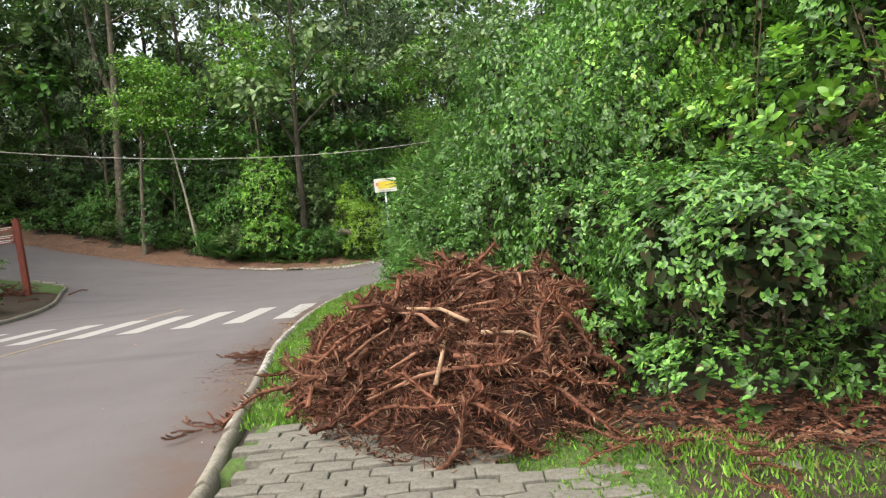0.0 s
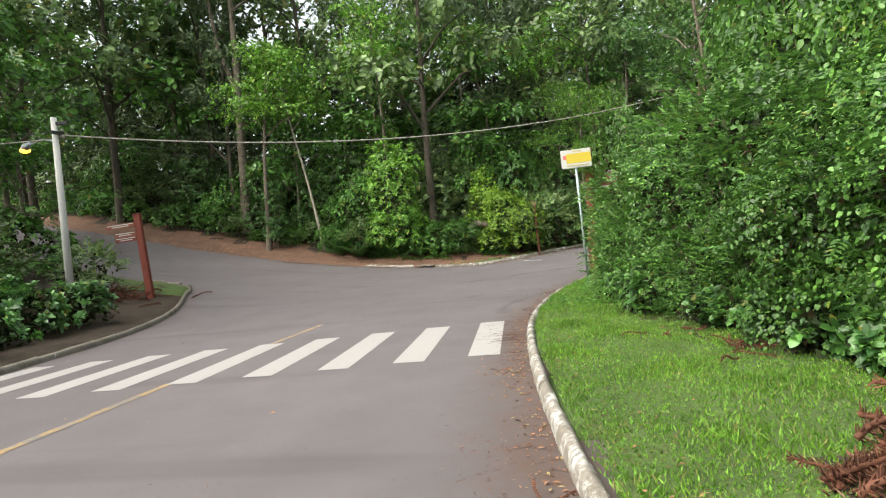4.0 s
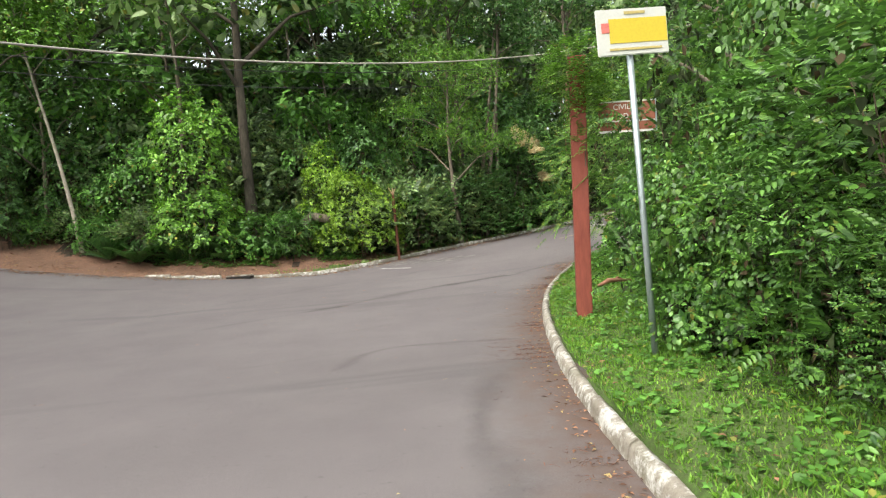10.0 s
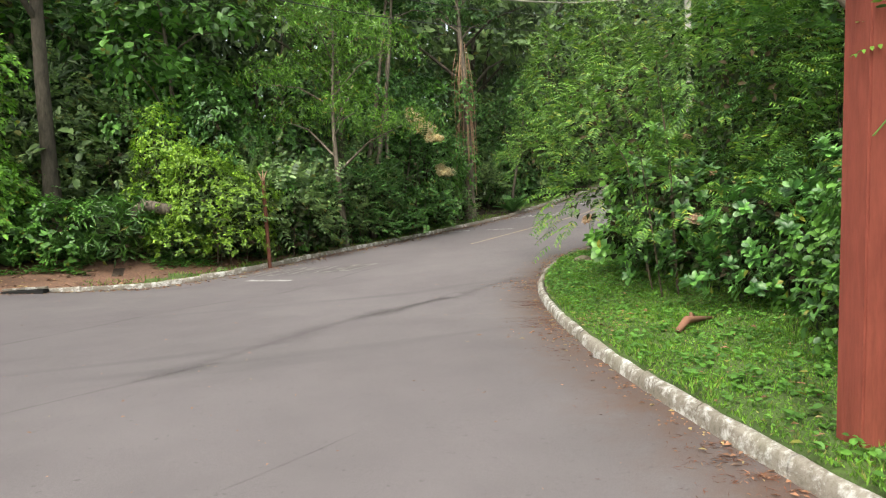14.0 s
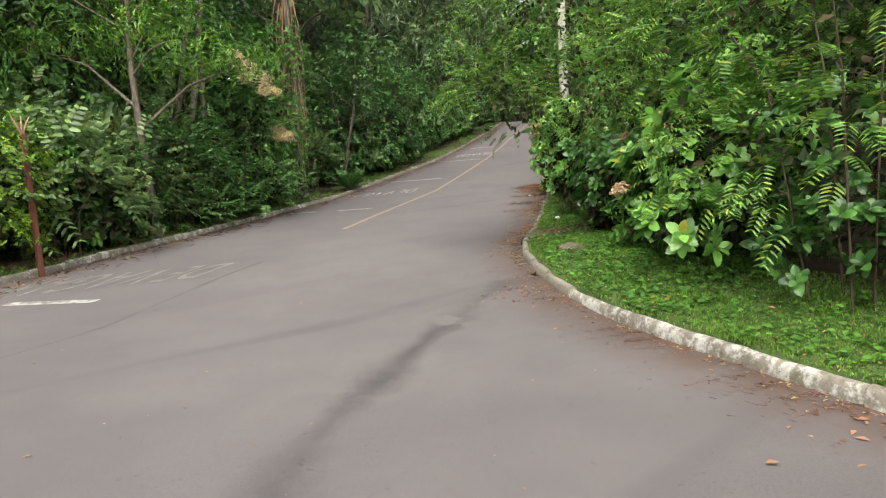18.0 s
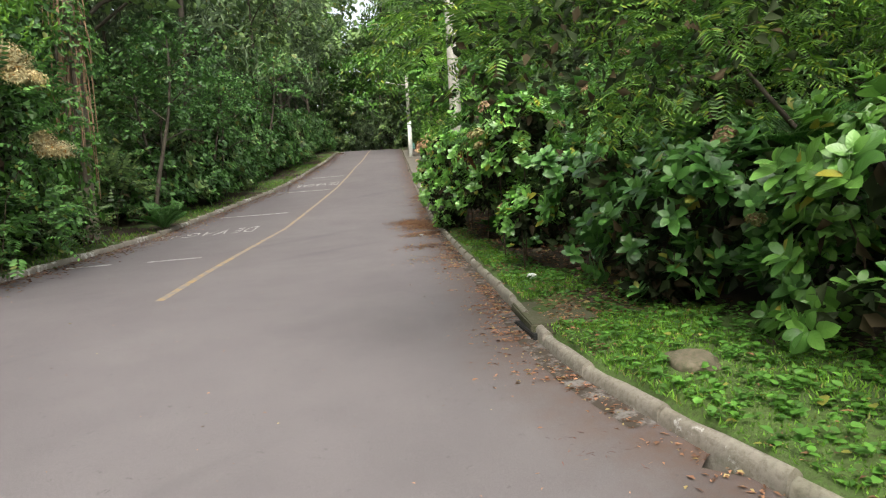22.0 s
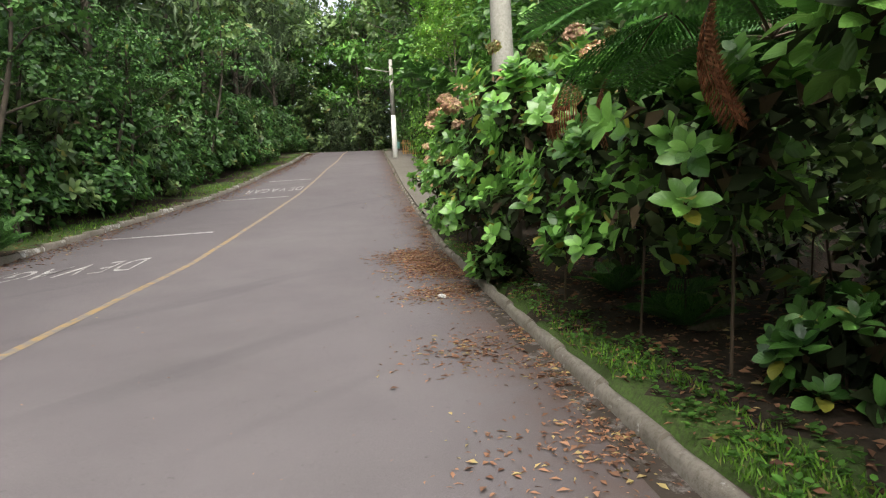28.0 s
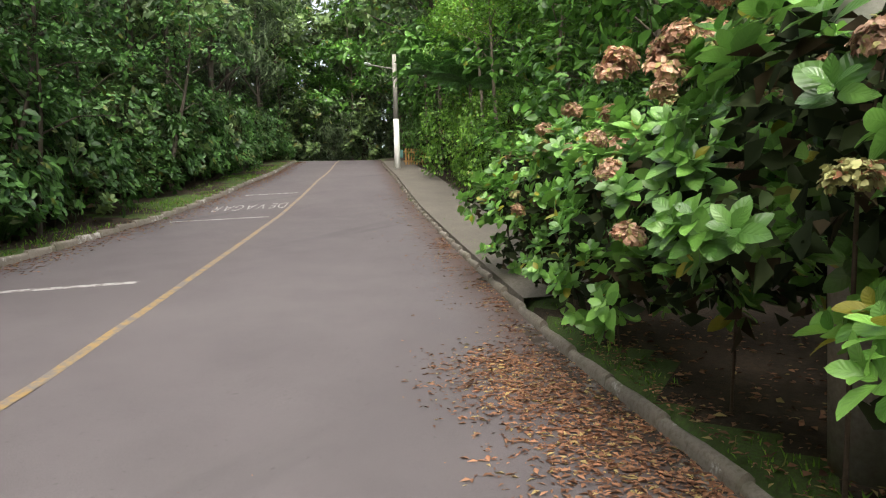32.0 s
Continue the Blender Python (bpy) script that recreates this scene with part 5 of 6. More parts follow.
for x, y, k, sc in ((9, 8, 1, 0.9), (11, 13, 0, 0.8), (9.5, 18, 3, 1.1), (7.5, 22, 3, 1.0), (12, 23, 0, 0.9), (6.5, 26.5, 1, 0.8), (10, 28, 2, 0.9), (14, 29, 0, 1), (11, 31.5, 3, 1.1), (19, 37, 0, 1),
                    (24, 41, 0, 1.0), (24, 44.5, 3, 0.8), (23, 39, 2, 1.0), (27, 46.5, 3, 0.8), (31, 48.5, 3, 0.9), (36, 51, 2, 1), (41, 55, 3, 1.0), (45, 58, 3, 1.1), (48, 62, 3, 1.2), (52, 66, 2, 1.1), (57, 68, 0, 1.1), (62, 73, 1, 1.1), (68, 78, 0, 1.1), (46, 56, 2, 1.2), (37, 49, 0, 1.1), (29, 42, 2, 1.1),
                    (70, 86, 0, 1.2), (73, 90, 2, 1.1), (76, 95, 0, 1.1), (80, 90, 2, 1.2), (74, 99, 3, 1.1), (66, 92, 1, 1.0), (82, 97, 0, 1.2)):
    copy_thing(kinds_of_tree[k], at_ground(x, y, x * 37 + y * 11, sc, -0.3, sc))
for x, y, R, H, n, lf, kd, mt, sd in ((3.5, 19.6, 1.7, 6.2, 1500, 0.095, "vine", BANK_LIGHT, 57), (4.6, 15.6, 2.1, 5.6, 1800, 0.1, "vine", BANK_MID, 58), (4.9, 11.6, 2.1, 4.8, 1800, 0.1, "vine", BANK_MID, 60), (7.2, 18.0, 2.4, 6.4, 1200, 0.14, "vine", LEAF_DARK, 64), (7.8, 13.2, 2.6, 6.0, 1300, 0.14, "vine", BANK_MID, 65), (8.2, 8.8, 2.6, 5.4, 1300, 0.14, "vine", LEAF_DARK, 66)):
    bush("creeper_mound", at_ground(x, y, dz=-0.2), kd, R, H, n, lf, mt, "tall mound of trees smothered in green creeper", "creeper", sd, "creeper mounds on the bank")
tree("bank_tree", at_ground(3.6, 24.6), 9.0, 0.14, 0.25, 3.0, 1300, 0.1, "pinnate", BANK_MID, BARK_GREY, "feathery tree reaching out over the verge", 59, (-1.3, 1.0), limbs=11)

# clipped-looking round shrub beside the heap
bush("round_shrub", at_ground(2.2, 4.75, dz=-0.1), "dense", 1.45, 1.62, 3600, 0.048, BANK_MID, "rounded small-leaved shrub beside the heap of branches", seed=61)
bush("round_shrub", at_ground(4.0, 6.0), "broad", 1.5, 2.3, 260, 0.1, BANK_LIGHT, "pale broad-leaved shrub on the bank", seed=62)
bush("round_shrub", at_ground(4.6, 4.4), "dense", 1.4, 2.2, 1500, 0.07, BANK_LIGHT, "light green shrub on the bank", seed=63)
for x, y, sc, k in ((1.6, 7.6, 0.75, 3), (0.9, 8.6, 0.7, 1), (1.9, 9.2, 0.8, 0), (2.6, 8.4, 0.9, 1), (4.6, 9.4, 1.1, 0), (5.6, 7.2, 1.2, 1), (7.0, 9.5, 1.3, 0), (6.8, 5.4, 1.3, 1), (8.5, 7.0, 1.5, 3), (6.0, 11.5, 1.3, 2), (8.6, 11.6, 1.5, 0), (9.5, 4.5, 1.6, 1), (3.2, 10.6, 1.0, 3), (6.5, 2.5, 1.4, 0), (4.6, 1.2, 1.2, 1)):
    copy_thing(kinds_r[k], at_ground(x, y, x * 77, sc, -0.1, sc * 1.2))

# willow-leaved bush over the bend
WB = bush("willow_bush", at_ground(2.35, 27.8, dz=0.6), "spray", 2.3, 4.5, 1600, 0.095, WILLOW, "light green willow-leaved bush leaning over the bend", seed=71)
copy_thing(WB, at_ground(6.4, 28.9, 120, 0.95, 0.9, 1.15))
copy_thing(WB, at_ground(8.8, 33.0, 200, 0.9, 1.4, 0.95))
copy_thing(WB, at_ground(7.8, 30.6, 60, 0.9, 1.2, 1.15))
WT = bush("willow_tree", at_ground(4.15, 32.95, dz=1.5), "spray", 2.05, 4.2, 1900, 0.085, WILLOW, "willow-leaved tree drooping over the mossy kerb", "tree", 73, canes=0)
v, f = tube([(2.6, -2.2, -1.9), (1.9, -1.4, 0.0), (1.0, -0.6, 1.2)], (0.05, 0.035, 0.015), 8, False)
link_mesh("limb", v, f, BARK_DARK, WT, smooth=True)
WD = bush("dark_bush", at_ground(11.8, 34.9), "spray", 1.9, 4.3, 800, 0.1, LEAF_DARK, "dark narrow-leaved bush hanging over the verge", seed=72, group="dark bushes")
for x, y, sc in ((8.3, 32.2, 1.0), (15.2, 37.6, 0.8), (10.4, 32.9, 1.1), (17.2, 39.0, 0.8), (5.8, 29.2, 1.1), (4.0, 26.2, 1.0)):
    copy_thing(WD, at_ground(x, y, x * 50, sc, 0.1))

# bushes added behind the hydrangeas to keep the hollow there dark
for x, y, sc in ((9.6, 33.9, 1.0), (10.9, 34.9, 1.1), (11.6, 35.9, 0.9), (12.6, 36.5, 1.0), (13.6, 37.6, 1.0), (14.8, 38.7, 1.1), (15.9, 39.9, 1.1)):
    copy_thing(kinds_of_under[1], at_ground(x, y, x * 90, sc, -0.1, sc * 1.25))

# hydrangeas
PETAL_BALL = []
for i, mt in enumerate((PETAL, PETAL, PETAL_GREEN)):
    g = np.random.default_rng(80 + i)
    P, o = lobes_points(g, [(0, 0, 0, 0.085, 0.085, 0.065), (0.05, 0.02, -0.02, 0.05, 0.05, 0.05)], 150, 0.3)
    v, f = rosettes(g, P, o, 3, 0.03, 0.9, jitter=0.2)
    ob = link_mesh("flower_head", v, f, mt)
    PETAL_BALL.append(ob.data)
    bpy.data.objects.remove(ob)


def hydrangea(m, R, H, count, leaf, flowers, seed, mat=LEAF_BROAD, label="hydrangea bush with glossy leaves and dried pinkish flower heads", low=0.3, canes=3):
    t = bush("hydrangea", m, "broad", R, H, count, leaf, mat, label, "hydrangea", seed, "hydrangeas along the kerb", canes=canes)
    g = np.random.default_rng(seed + 1)
    for i in range(flowers):
        a = g.uniform(0, 6.28)
        e = g.uniform(0.05, 0.9)
        r = R * 1.02 * math.cos(e * 1.1)
        ob = new("flower_head", PETAL_BALL[int(g.choice(3, p=[0.4, 0.4, 0.2]))])
        ob.parent = t
        sc = g.uniform(0.85, 1.4)
        ob.matrix_basis = pose(math.cos(a) * r, math.sin(a) * r, H * (low + (1 - low) * math.sin(e * 1.45)), g.uniform(-30, 30), g.uniform(-30, 30), g.uniform(0, 360)) @ Matrix.Diagonal((sc, sc, sc, 1))
    return t


hydrangea(at_ground(0.9, 22.4), 0.95, 2.0, 150, 0.12, 0, 91, LEAF_BROAD_DARK, label="broad-leaved bush behind the red post")
hydrangea(at_ground(1.9, 24.2), 1.0, 1.9, 150, 0.12, 0, 92, LEAF_BROAD_DARK, label="broad-leaved bush at the back of the verge")
hydrangea(at_ground(3.0, 26.3), 1.1, 1.7, 140, 0.13, 1, 93, LEAF_BROAD_DARK, "dark broad-leaved bush below the willow leaves")
# one row along the kerb: place along the road, reach of the foliage, radius, foot, height, leaf, flower heads, and 1
# for the darker leaf colour that stands in for shade
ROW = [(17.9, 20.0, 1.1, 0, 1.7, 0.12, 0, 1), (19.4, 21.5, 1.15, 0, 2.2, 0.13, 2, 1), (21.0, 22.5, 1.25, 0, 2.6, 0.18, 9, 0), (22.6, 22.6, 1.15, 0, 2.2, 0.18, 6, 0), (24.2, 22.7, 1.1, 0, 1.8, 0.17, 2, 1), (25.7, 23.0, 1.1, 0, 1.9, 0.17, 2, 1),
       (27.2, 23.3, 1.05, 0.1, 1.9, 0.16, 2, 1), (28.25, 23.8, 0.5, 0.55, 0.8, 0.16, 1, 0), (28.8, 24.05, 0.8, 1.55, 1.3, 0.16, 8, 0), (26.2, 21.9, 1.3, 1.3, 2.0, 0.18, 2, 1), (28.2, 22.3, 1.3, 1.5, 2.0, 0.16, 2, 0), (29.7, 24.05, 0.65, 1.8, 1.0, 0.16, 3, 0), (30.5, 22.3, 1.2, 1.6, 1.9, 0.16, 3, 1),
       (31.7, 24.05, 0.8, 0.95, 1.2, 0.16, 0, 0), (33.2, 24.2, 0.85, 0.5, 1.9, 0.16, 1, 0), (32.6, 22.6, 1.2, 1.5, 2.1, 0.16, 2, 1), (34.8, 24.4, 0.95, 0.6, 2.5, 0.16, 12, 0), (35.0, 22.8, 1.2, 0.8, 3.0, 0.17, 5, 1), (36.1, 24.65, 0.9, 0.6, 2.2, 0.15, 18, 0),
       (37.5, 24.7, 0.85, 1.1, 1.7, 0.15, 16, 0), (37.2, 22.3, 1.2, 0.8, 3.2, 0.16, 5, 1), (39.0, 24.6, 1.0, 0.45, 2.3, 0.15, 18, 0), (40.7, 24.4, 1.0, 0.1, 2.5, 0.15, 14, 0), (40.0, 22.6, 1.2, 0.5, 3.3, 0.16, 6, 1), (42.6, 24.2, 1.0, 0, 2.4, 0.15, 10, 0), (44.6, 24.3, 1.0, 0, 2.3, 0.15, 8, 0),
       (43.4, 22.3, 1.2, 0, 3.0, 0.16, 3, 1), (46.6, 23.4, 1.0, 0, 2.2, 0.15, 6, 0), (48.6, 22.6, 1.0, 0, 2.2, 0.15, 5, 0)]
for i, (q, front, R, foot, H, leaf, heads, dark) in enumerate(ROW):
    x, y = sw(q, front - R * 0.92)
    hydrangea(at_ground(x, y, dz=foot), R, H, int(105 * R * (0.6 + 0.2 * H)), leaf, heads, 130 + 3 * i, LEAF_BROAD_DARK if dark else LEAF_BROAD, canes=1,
              label="hydrangea bush with broad leaves coloured darker for shade" if dark else "hydrangea bush with glossy leaves and dried pinkish flower heads")
hydrangea(at_ground(*sw(36.4, 23.85)), 0.42, 0.62, 22, 0.16, 0, 114, label="low shoot of glossy broad leaves beside the kerb")
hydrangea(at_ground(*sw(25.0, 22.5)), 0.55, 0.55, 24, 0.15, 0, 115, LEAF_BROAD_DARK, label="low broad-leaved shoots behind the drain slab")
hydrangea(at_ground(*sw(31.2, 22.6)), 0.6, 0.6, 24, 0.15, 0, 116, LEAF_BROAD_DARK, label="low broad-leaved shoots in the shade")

# light trees above the footway
for x, y, sc, rz in ((26.5, 47.8, 0.55, 20), (30.5, 51.0, 0.6, 140), (35.0, 54.0, 0.65, 250), (40.5, 57.5, 0.7, 80), (46.0, 61.0, 0.75, 300), (52.0, 66.0, 0.8, 10)):
    copy_thing(LT, at_ground(x, y, rz, sc, -0.2, sc))

# slender trees along the edge of the wood
ET = tree("edge_tree", at_ground(*sw(44, 35.0)), 7.5, 0.1, 0.42, 2.4, 420, 0.2, "oval", LEAF_DARK, BARK_DARK, "slender leaning tree at the edge of the wood", 46, (0.9, -0.7), group="edge trees", limbs=7)
for s, w, rz, sc in ((45.6, 35.0, 200, 0.9), (46.6, 35.3, 100, 1.0), (51, 34.7, 40, 0.9), (52, 34.4, 300, 0.8), (57, 34.4, 160, 1.0), (63, 34.2, 20, 1.1), (36.5, 36.0, 250, 1.0), (31, 36.0, 80, 1.0), (33, 35.8, 10, 0.8)):
    copy_thing(ET, at_ground(*sw(s, w), rz, sc, -0.1, sc))

# leafy edge of the wood beside the uphill road
for i, s in enumerate(np.arange(22.5, 44, 1.35)):
    x, y = sw(s, (35.4 if s < 28 else 36.0) + 0.5 * math.sin(s * 3))
    k = (1, 3, 0, 1, 3, 1)[i % 6]
    if abs(s - 39.6) < 1.9:
        continue
    h = 0.85 if 33 < s < 39 else 1.35 + 0.3 * math.sin(s * 5)
    copy_thing(kinds_of_under[k], at_ground(x, y, s * 70, 1.1, -0.1, h))
# darker leaf colour here stands in for the canopy's shade
shade = bush("undergrowth", at_ground(*sw(45, 36.2)), "small", 1.5, 2.2, 260, 0.19, LEAF_DARK, "leafy undergrowth coloured darker for shade beside the climbing road", seed=25, group="undergrowth")
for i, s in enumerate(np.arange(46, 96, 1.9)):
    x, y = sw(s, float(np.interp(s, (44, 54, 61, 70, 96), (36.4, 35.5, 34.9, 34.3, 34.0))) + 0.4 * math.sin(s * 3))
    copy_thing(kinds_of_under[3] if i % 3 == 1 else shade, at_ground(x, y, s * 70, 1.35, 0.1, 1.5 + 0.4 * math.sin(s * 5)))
for s, w, k, sc in ((98, 36.5, 0, 1.1), (92, 37.5, 2, 1.1), (86, 37, 0, 1.1), (78, 37.5, 0, 1.1), (70, 37.8, 0, 1.0), (62, 38, 0, 1.0), (100, 21, 3, 1.4), (94, 20.6, 1, 1.2), (88, 20.2, 3, 1.4), (82, 20, 0, 1.1), (76, 19.6, 1, 1.2), (104, 34, 3, 1.5), (106, 30, 3, 0.9), (105, 26.5, 3, 1.5), (110, 28, 3, 0.9), (112, 33, 2, 1.2), (112, 23, 2, 1.2), (118, 29, 3, 1.2), (118, 36, 1, 1.3), (118, 21, 1, 1.3)):
    x, y = sw(s, w)
    copy_thing(kinds_of_tree[k], at_ground(x, y, s * 31, sc, -0.3, sc * 1.1))
for s, w, sc in ((107, 34.5, 1.6), (108, 25, 1.6), (116, 36, 1.7)):
    x, y = sw(s, w)
    copy_thing(kinds_of_tree[0], at_ground(x, y, s * 17, sc, -0.3, sc))
for s in (103, 109, 116):
    for w in np.arange(16, 44, 3.0):
        x, y = sw(s + math.sin(w), w)
        copy_thing(thicket if w % 2 else thicket_b, at_ground(x, y, w * 50, 1.2, -0.2, 1.25))

# ferns, fresh and dead
def frond_mesh(name, mat, L=1.0, pairs=26, seed=3, curl=0.5):
    g = np.random.default_rng(seed)
    t = np.linspace(0, 1, 12)
    rib = np.stack([L * t, 0 * t, L * (0.35 * t - curl * t * t)], 1)
    parts = []
    for i in range(pairs):
        f = 0.12 + 0.86 * i / pairs
        c = np.array([np.interp(f, t, rib[:, k]) for k in range(3)])
        ln = L * 0.24 * math.sin(math.pi * (0.12 + 0.85 * (1 - f)) ** 0.8) + 0.02
        for s in (1, -1):
            n = 6
            q = c + np.outer(np.linspace(0.1, 1, n), np.array([0.3, s * 0.95, -0.1]) * ln)
            k = len(q)
            for w in (1, -1):
                parts.append(leaves(q, np.tile([w * 0.9 + 0.2, s * 0.35, -0.05], (k, 1)), np.tile([0, 0, 1.0], (k, 1)) + 0.3 * rand_dirs(g, k), np.full(k, ln * 0.2 + 0.012), np.full(k, ln * 0.09 + 0.008)))
    v, f = joinvf(parts)
    ob = link_mesh(name, v, f, mat)
    me = ob.data
    bpy.data.objects.remove(ob)
    v, f = tube(rib, np.linspace(0.008, 0.002, 12), 4, False)
    rb = link_mesh("rib", v, f, TWIG)
    mr = rb.data
    bpy.data.objects.remove(rb)
    return me, mr


FR_GREEN, FR_DEAD = frond_mesh("frond", FERN), frond_mesh("frond_dead", DEAD_FERN, curl=0.75, seed=4)


def fern(m, n, size, fr, label, tilt=(10, 50), seed=1, arc=360, start=0):
    t = thing("fern", m, label, "fern")
    g = np.random.default_rng(seed)
    for i in range(n):
        mm = pose(0, 0, 0, 0, -g.uniform(*tilt), start + arc * i / n + g.uniform(-12, 12)) @ Matrix.Diagonal((size, size, size, 1)) @ Matrix.Scale(g.uniform(0.8, 1.15), 4)
        for nm, me in (("frond", fr[0]), ("rib", fr[1])):
            ob = new(nm, me)
            ob.parent = t
            ob.matrix_basis = mm
    return t


fern(at_ground(5.6, 31.6, dz=1.5), 9, 0.9, FR_GREEN, "green fern growing among the hydrangeas", seed=1)
fern(at_ground(11.2, 38.3, dz=2.75), 10, 1.35, FR_GREEN, "tree fern with long green fronds over the verge", (-30, 30), 2)
for x, y, up, n, sd in ((9.25, 37.68, 2.4, 1, 3), (11.95, 39.42, 2.45, 2, 4), (10.9, 38.7, 2.3, 1, 6)):
    fern(at_ground(x, y, dz=up), n, 0.62, FR_DEAD, "dead rust-brown fern fronds hanging down", (-78, -55), sd, 150, 120)
fern(at_ground(10.5, 37.15), 7, 0.42, FR_GREEN, "small green fern in the shade of the hydrangeas", (25, 60), 17)
fern(at_ground(9.9, 37.5, dz=2.2), 9, 1.25, FR_GREEN, "tree fern spreading above the hydrangeas", (-20, 35), 5)
for x, y, s, sd in ((12.0, 38.4, 0.45, 7), (13.2, 39.4, 0.4, 8), (-14.9, 41.3, 0.9, 9), (-12.2, 40.9, 0.9, 10), (-10.0, 40.6, 0.8, 11), (3.4, 46.5, 0.8, 12), (12.0, 52.6, 0.9, 13), (18.5, 58.6, 0.9, 14), (-8.2, 40.8, 0.8, 15), (-13.6, 40.8, 1.0, 16)):
    fern(at_ground(x, y), 10, s * 1.3, FR_GREEN, "green fern at the foot of the bank", (25, 65), sd)

# island thicket and the trees behind the walker
for x, y, sc, k in ((-19.6, 21.0, 0.8, 0), (-18.4, 20.4, 0.55, 0), (-19.5, 25.5, 0.9, 1), (-22, 23, 1.3, 1), (-24, 27.5, 1.3, 0), (-21, 17.5, 1.3, 3), (-17.2, 15.0, 1.2, 1), (-25, 19, 1.6, 3), (-28, 24, 1.7, 1), (-30, 29, 1.6, 0), (-15.5, 10.5, 1.2, 3), (-22, 12, 1.8, 0), (-14, 5, 1.3, 1), (-16.3, 18.6, 0.6, 2), (-17.6, 19.0, 0.6, 2)):
    copy_thing(kinds_of_under[k], at_ground(x, y, x * 31 + y * 17, sc, -0.1, sc))
LOW = bush("low_shrub", at_ground(-14.7, 19.2), "broad", 0.95, 1.0, 90, 0.14, LEAF_BROAD_DARK, "low dark glossy shrub at the edge of the island", seed=29, group="island shrubs")
for x, y, sc in ((-15.0, 17.6, 1.1), (-14.3, 15.9, 0.95), (-13.7, 14.2, 1.0), (-16.0, 20.6, 0.9), (-17.0, 18.6, 1.2), (-15.8, 15.4, 1.2)):
    copy_thing(LOW, at_ground(x, y, x * 60, sc, -0.05))
for x, y, k, sc in ((-24, 21, 0, 1), (-27, 26, 1, 1), (-22, 14, 2, 0.9), (-32, 27, 2, 1), (-29, 18, 0, 1.1), (-36, 30, 1, 1), (-20, 6, 1, 1), (-40, 22, 0, 1.2), (-24, -16, 2, 1), (12, -8, 0, 1), (14, -20, 1, 1), (16, -1, 2, 1), (-4, -62, 0, 1.2), (-22, -44, 2, 1.2), (12, -46, 0, 1.2), (16, 6, 1, 1)):
    copy_thing(kinds_of_tree[k], at_ground(x, y, x * 13 + y * 7, sc, -0.2, sc))

# ---- heap of dead branches ----


def dead_branch(seed, L=1.0):
    """A curved araucaria branch bristling with dead needles."""
    g = np.random.default_rng(seed)
    n = 9
    t = np.linspace(0, 1, n)
    c1, c2 = g.uniform(-0.5, 0.5, 2)
    P = np.stack([L * t, c1 * L * (t - 0.5) ** 2 + 0.04 * np.sin(t * 7), c2 * L * (t - 0.5) ** 2], 1)
    r = 0.016 * (1 - 0.5 * t)
    v, f = tube(P, r, 5, False)
    k = 250
    q = g.random(k)
    B = np.stack([np.interp(q, t, P[:, i]) for i in range(3)], 1)
    side = unit(np.cross(np.tile([1.0, 0, 0], (k, 1)), rand_dirs(g, k)))
    nv, nf = leaves(B, side + np.array([0.9, 0, 0]), rand_dirs(g, k), g.uniform(0.04, 0.085, k), g.uniform(0.007, 0.013, k), droop=0.1)
    tv = np.asarray(v)
    tri = np.array([x for a in f for x in ((a[0], a[1], a[2]), (a[0], a[2], a[3]))])
    V, F = joinvf([(tv, tri), (nv, nf)])
    ob = link_mesh("dead_branch", V, F, DEAD_RED)
    me = ob.data
    bpy.data.objects.remove(ob)
    return me


DB = [dead_branch(300 + i, L) for i, L in enumerate((0.75, 0.95, 0.6, 1.1, 0.8))]
HX, HY = 0.05, 6.05
heap = thing("branch_heap", pose(HX, HY, gz(HX, HY)), "big heap of dead red-brown conifer branches on the verge", "heap")


def heap_z(x, y):
    r = np.sqrt((x / 1.5) ** 2 + (y / 2.72) ** 2)
    return 0.84 * np.interp(y, [-2.7, -0.9, 0.4, 1.4, 2.7], [1.0, 1.0, 0.78, 0.5, 0.35]) * (1 + 0.2 * x) * np.clip(1 - r ** 2.5, 0, 1) ** 0.85 + (0.11 * np.sin(x * 4.3 + 1) * np.cos(y * 2.9) + 0.07 * np.sin(x * 8 + y * 6)) * np.clip(1.2 - r, 0, 1)


# sheet under the branches, coloured near-black for the shade in the gaps
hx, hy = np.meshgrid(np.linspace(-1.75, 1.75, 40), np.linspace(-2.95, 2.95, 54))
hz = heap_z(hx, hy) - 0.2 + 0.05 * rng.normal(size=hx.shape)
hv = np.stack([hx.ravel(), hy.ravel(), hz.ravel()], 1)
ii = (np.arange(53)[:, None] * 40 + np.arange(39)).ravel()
link_mesh("heap_core_shade", hv, np.stack([ii, ii + 1, ii + 41, ii + 40], 1), plain("heap_core_shade", (0.045, 0.018, 0.012), 0.95, var=0.5, fine=25, bmp=0.9), heap)
g = np.random.default_rng(310)
for i in range(299):
    a, r = g.uniform(0, 6.28), math.sqrt(g.random()) * 0.97
    x, y = math.cos(a) * r * 1.46, math.sin(a) * r * 2.68
    z = float(heap_z(x, y)) + g.uniform(-0.08, 0.05)
    ob = new("dead_branch", DB[int(g.integers(5))])
    ob.parent = heap
    sc = g.uniform(0.65, 1.1)
    yaw = g.uniform(0, 360)
    dirx = Vector((math.cos(radians(yaw)), math.sin(radians(yaw)), 0))
    slope = (float(heap_z(x + dirx.x * 0.3, y + dirx.y * 0.3)) - float(heap_z(x, y))) / 0.3
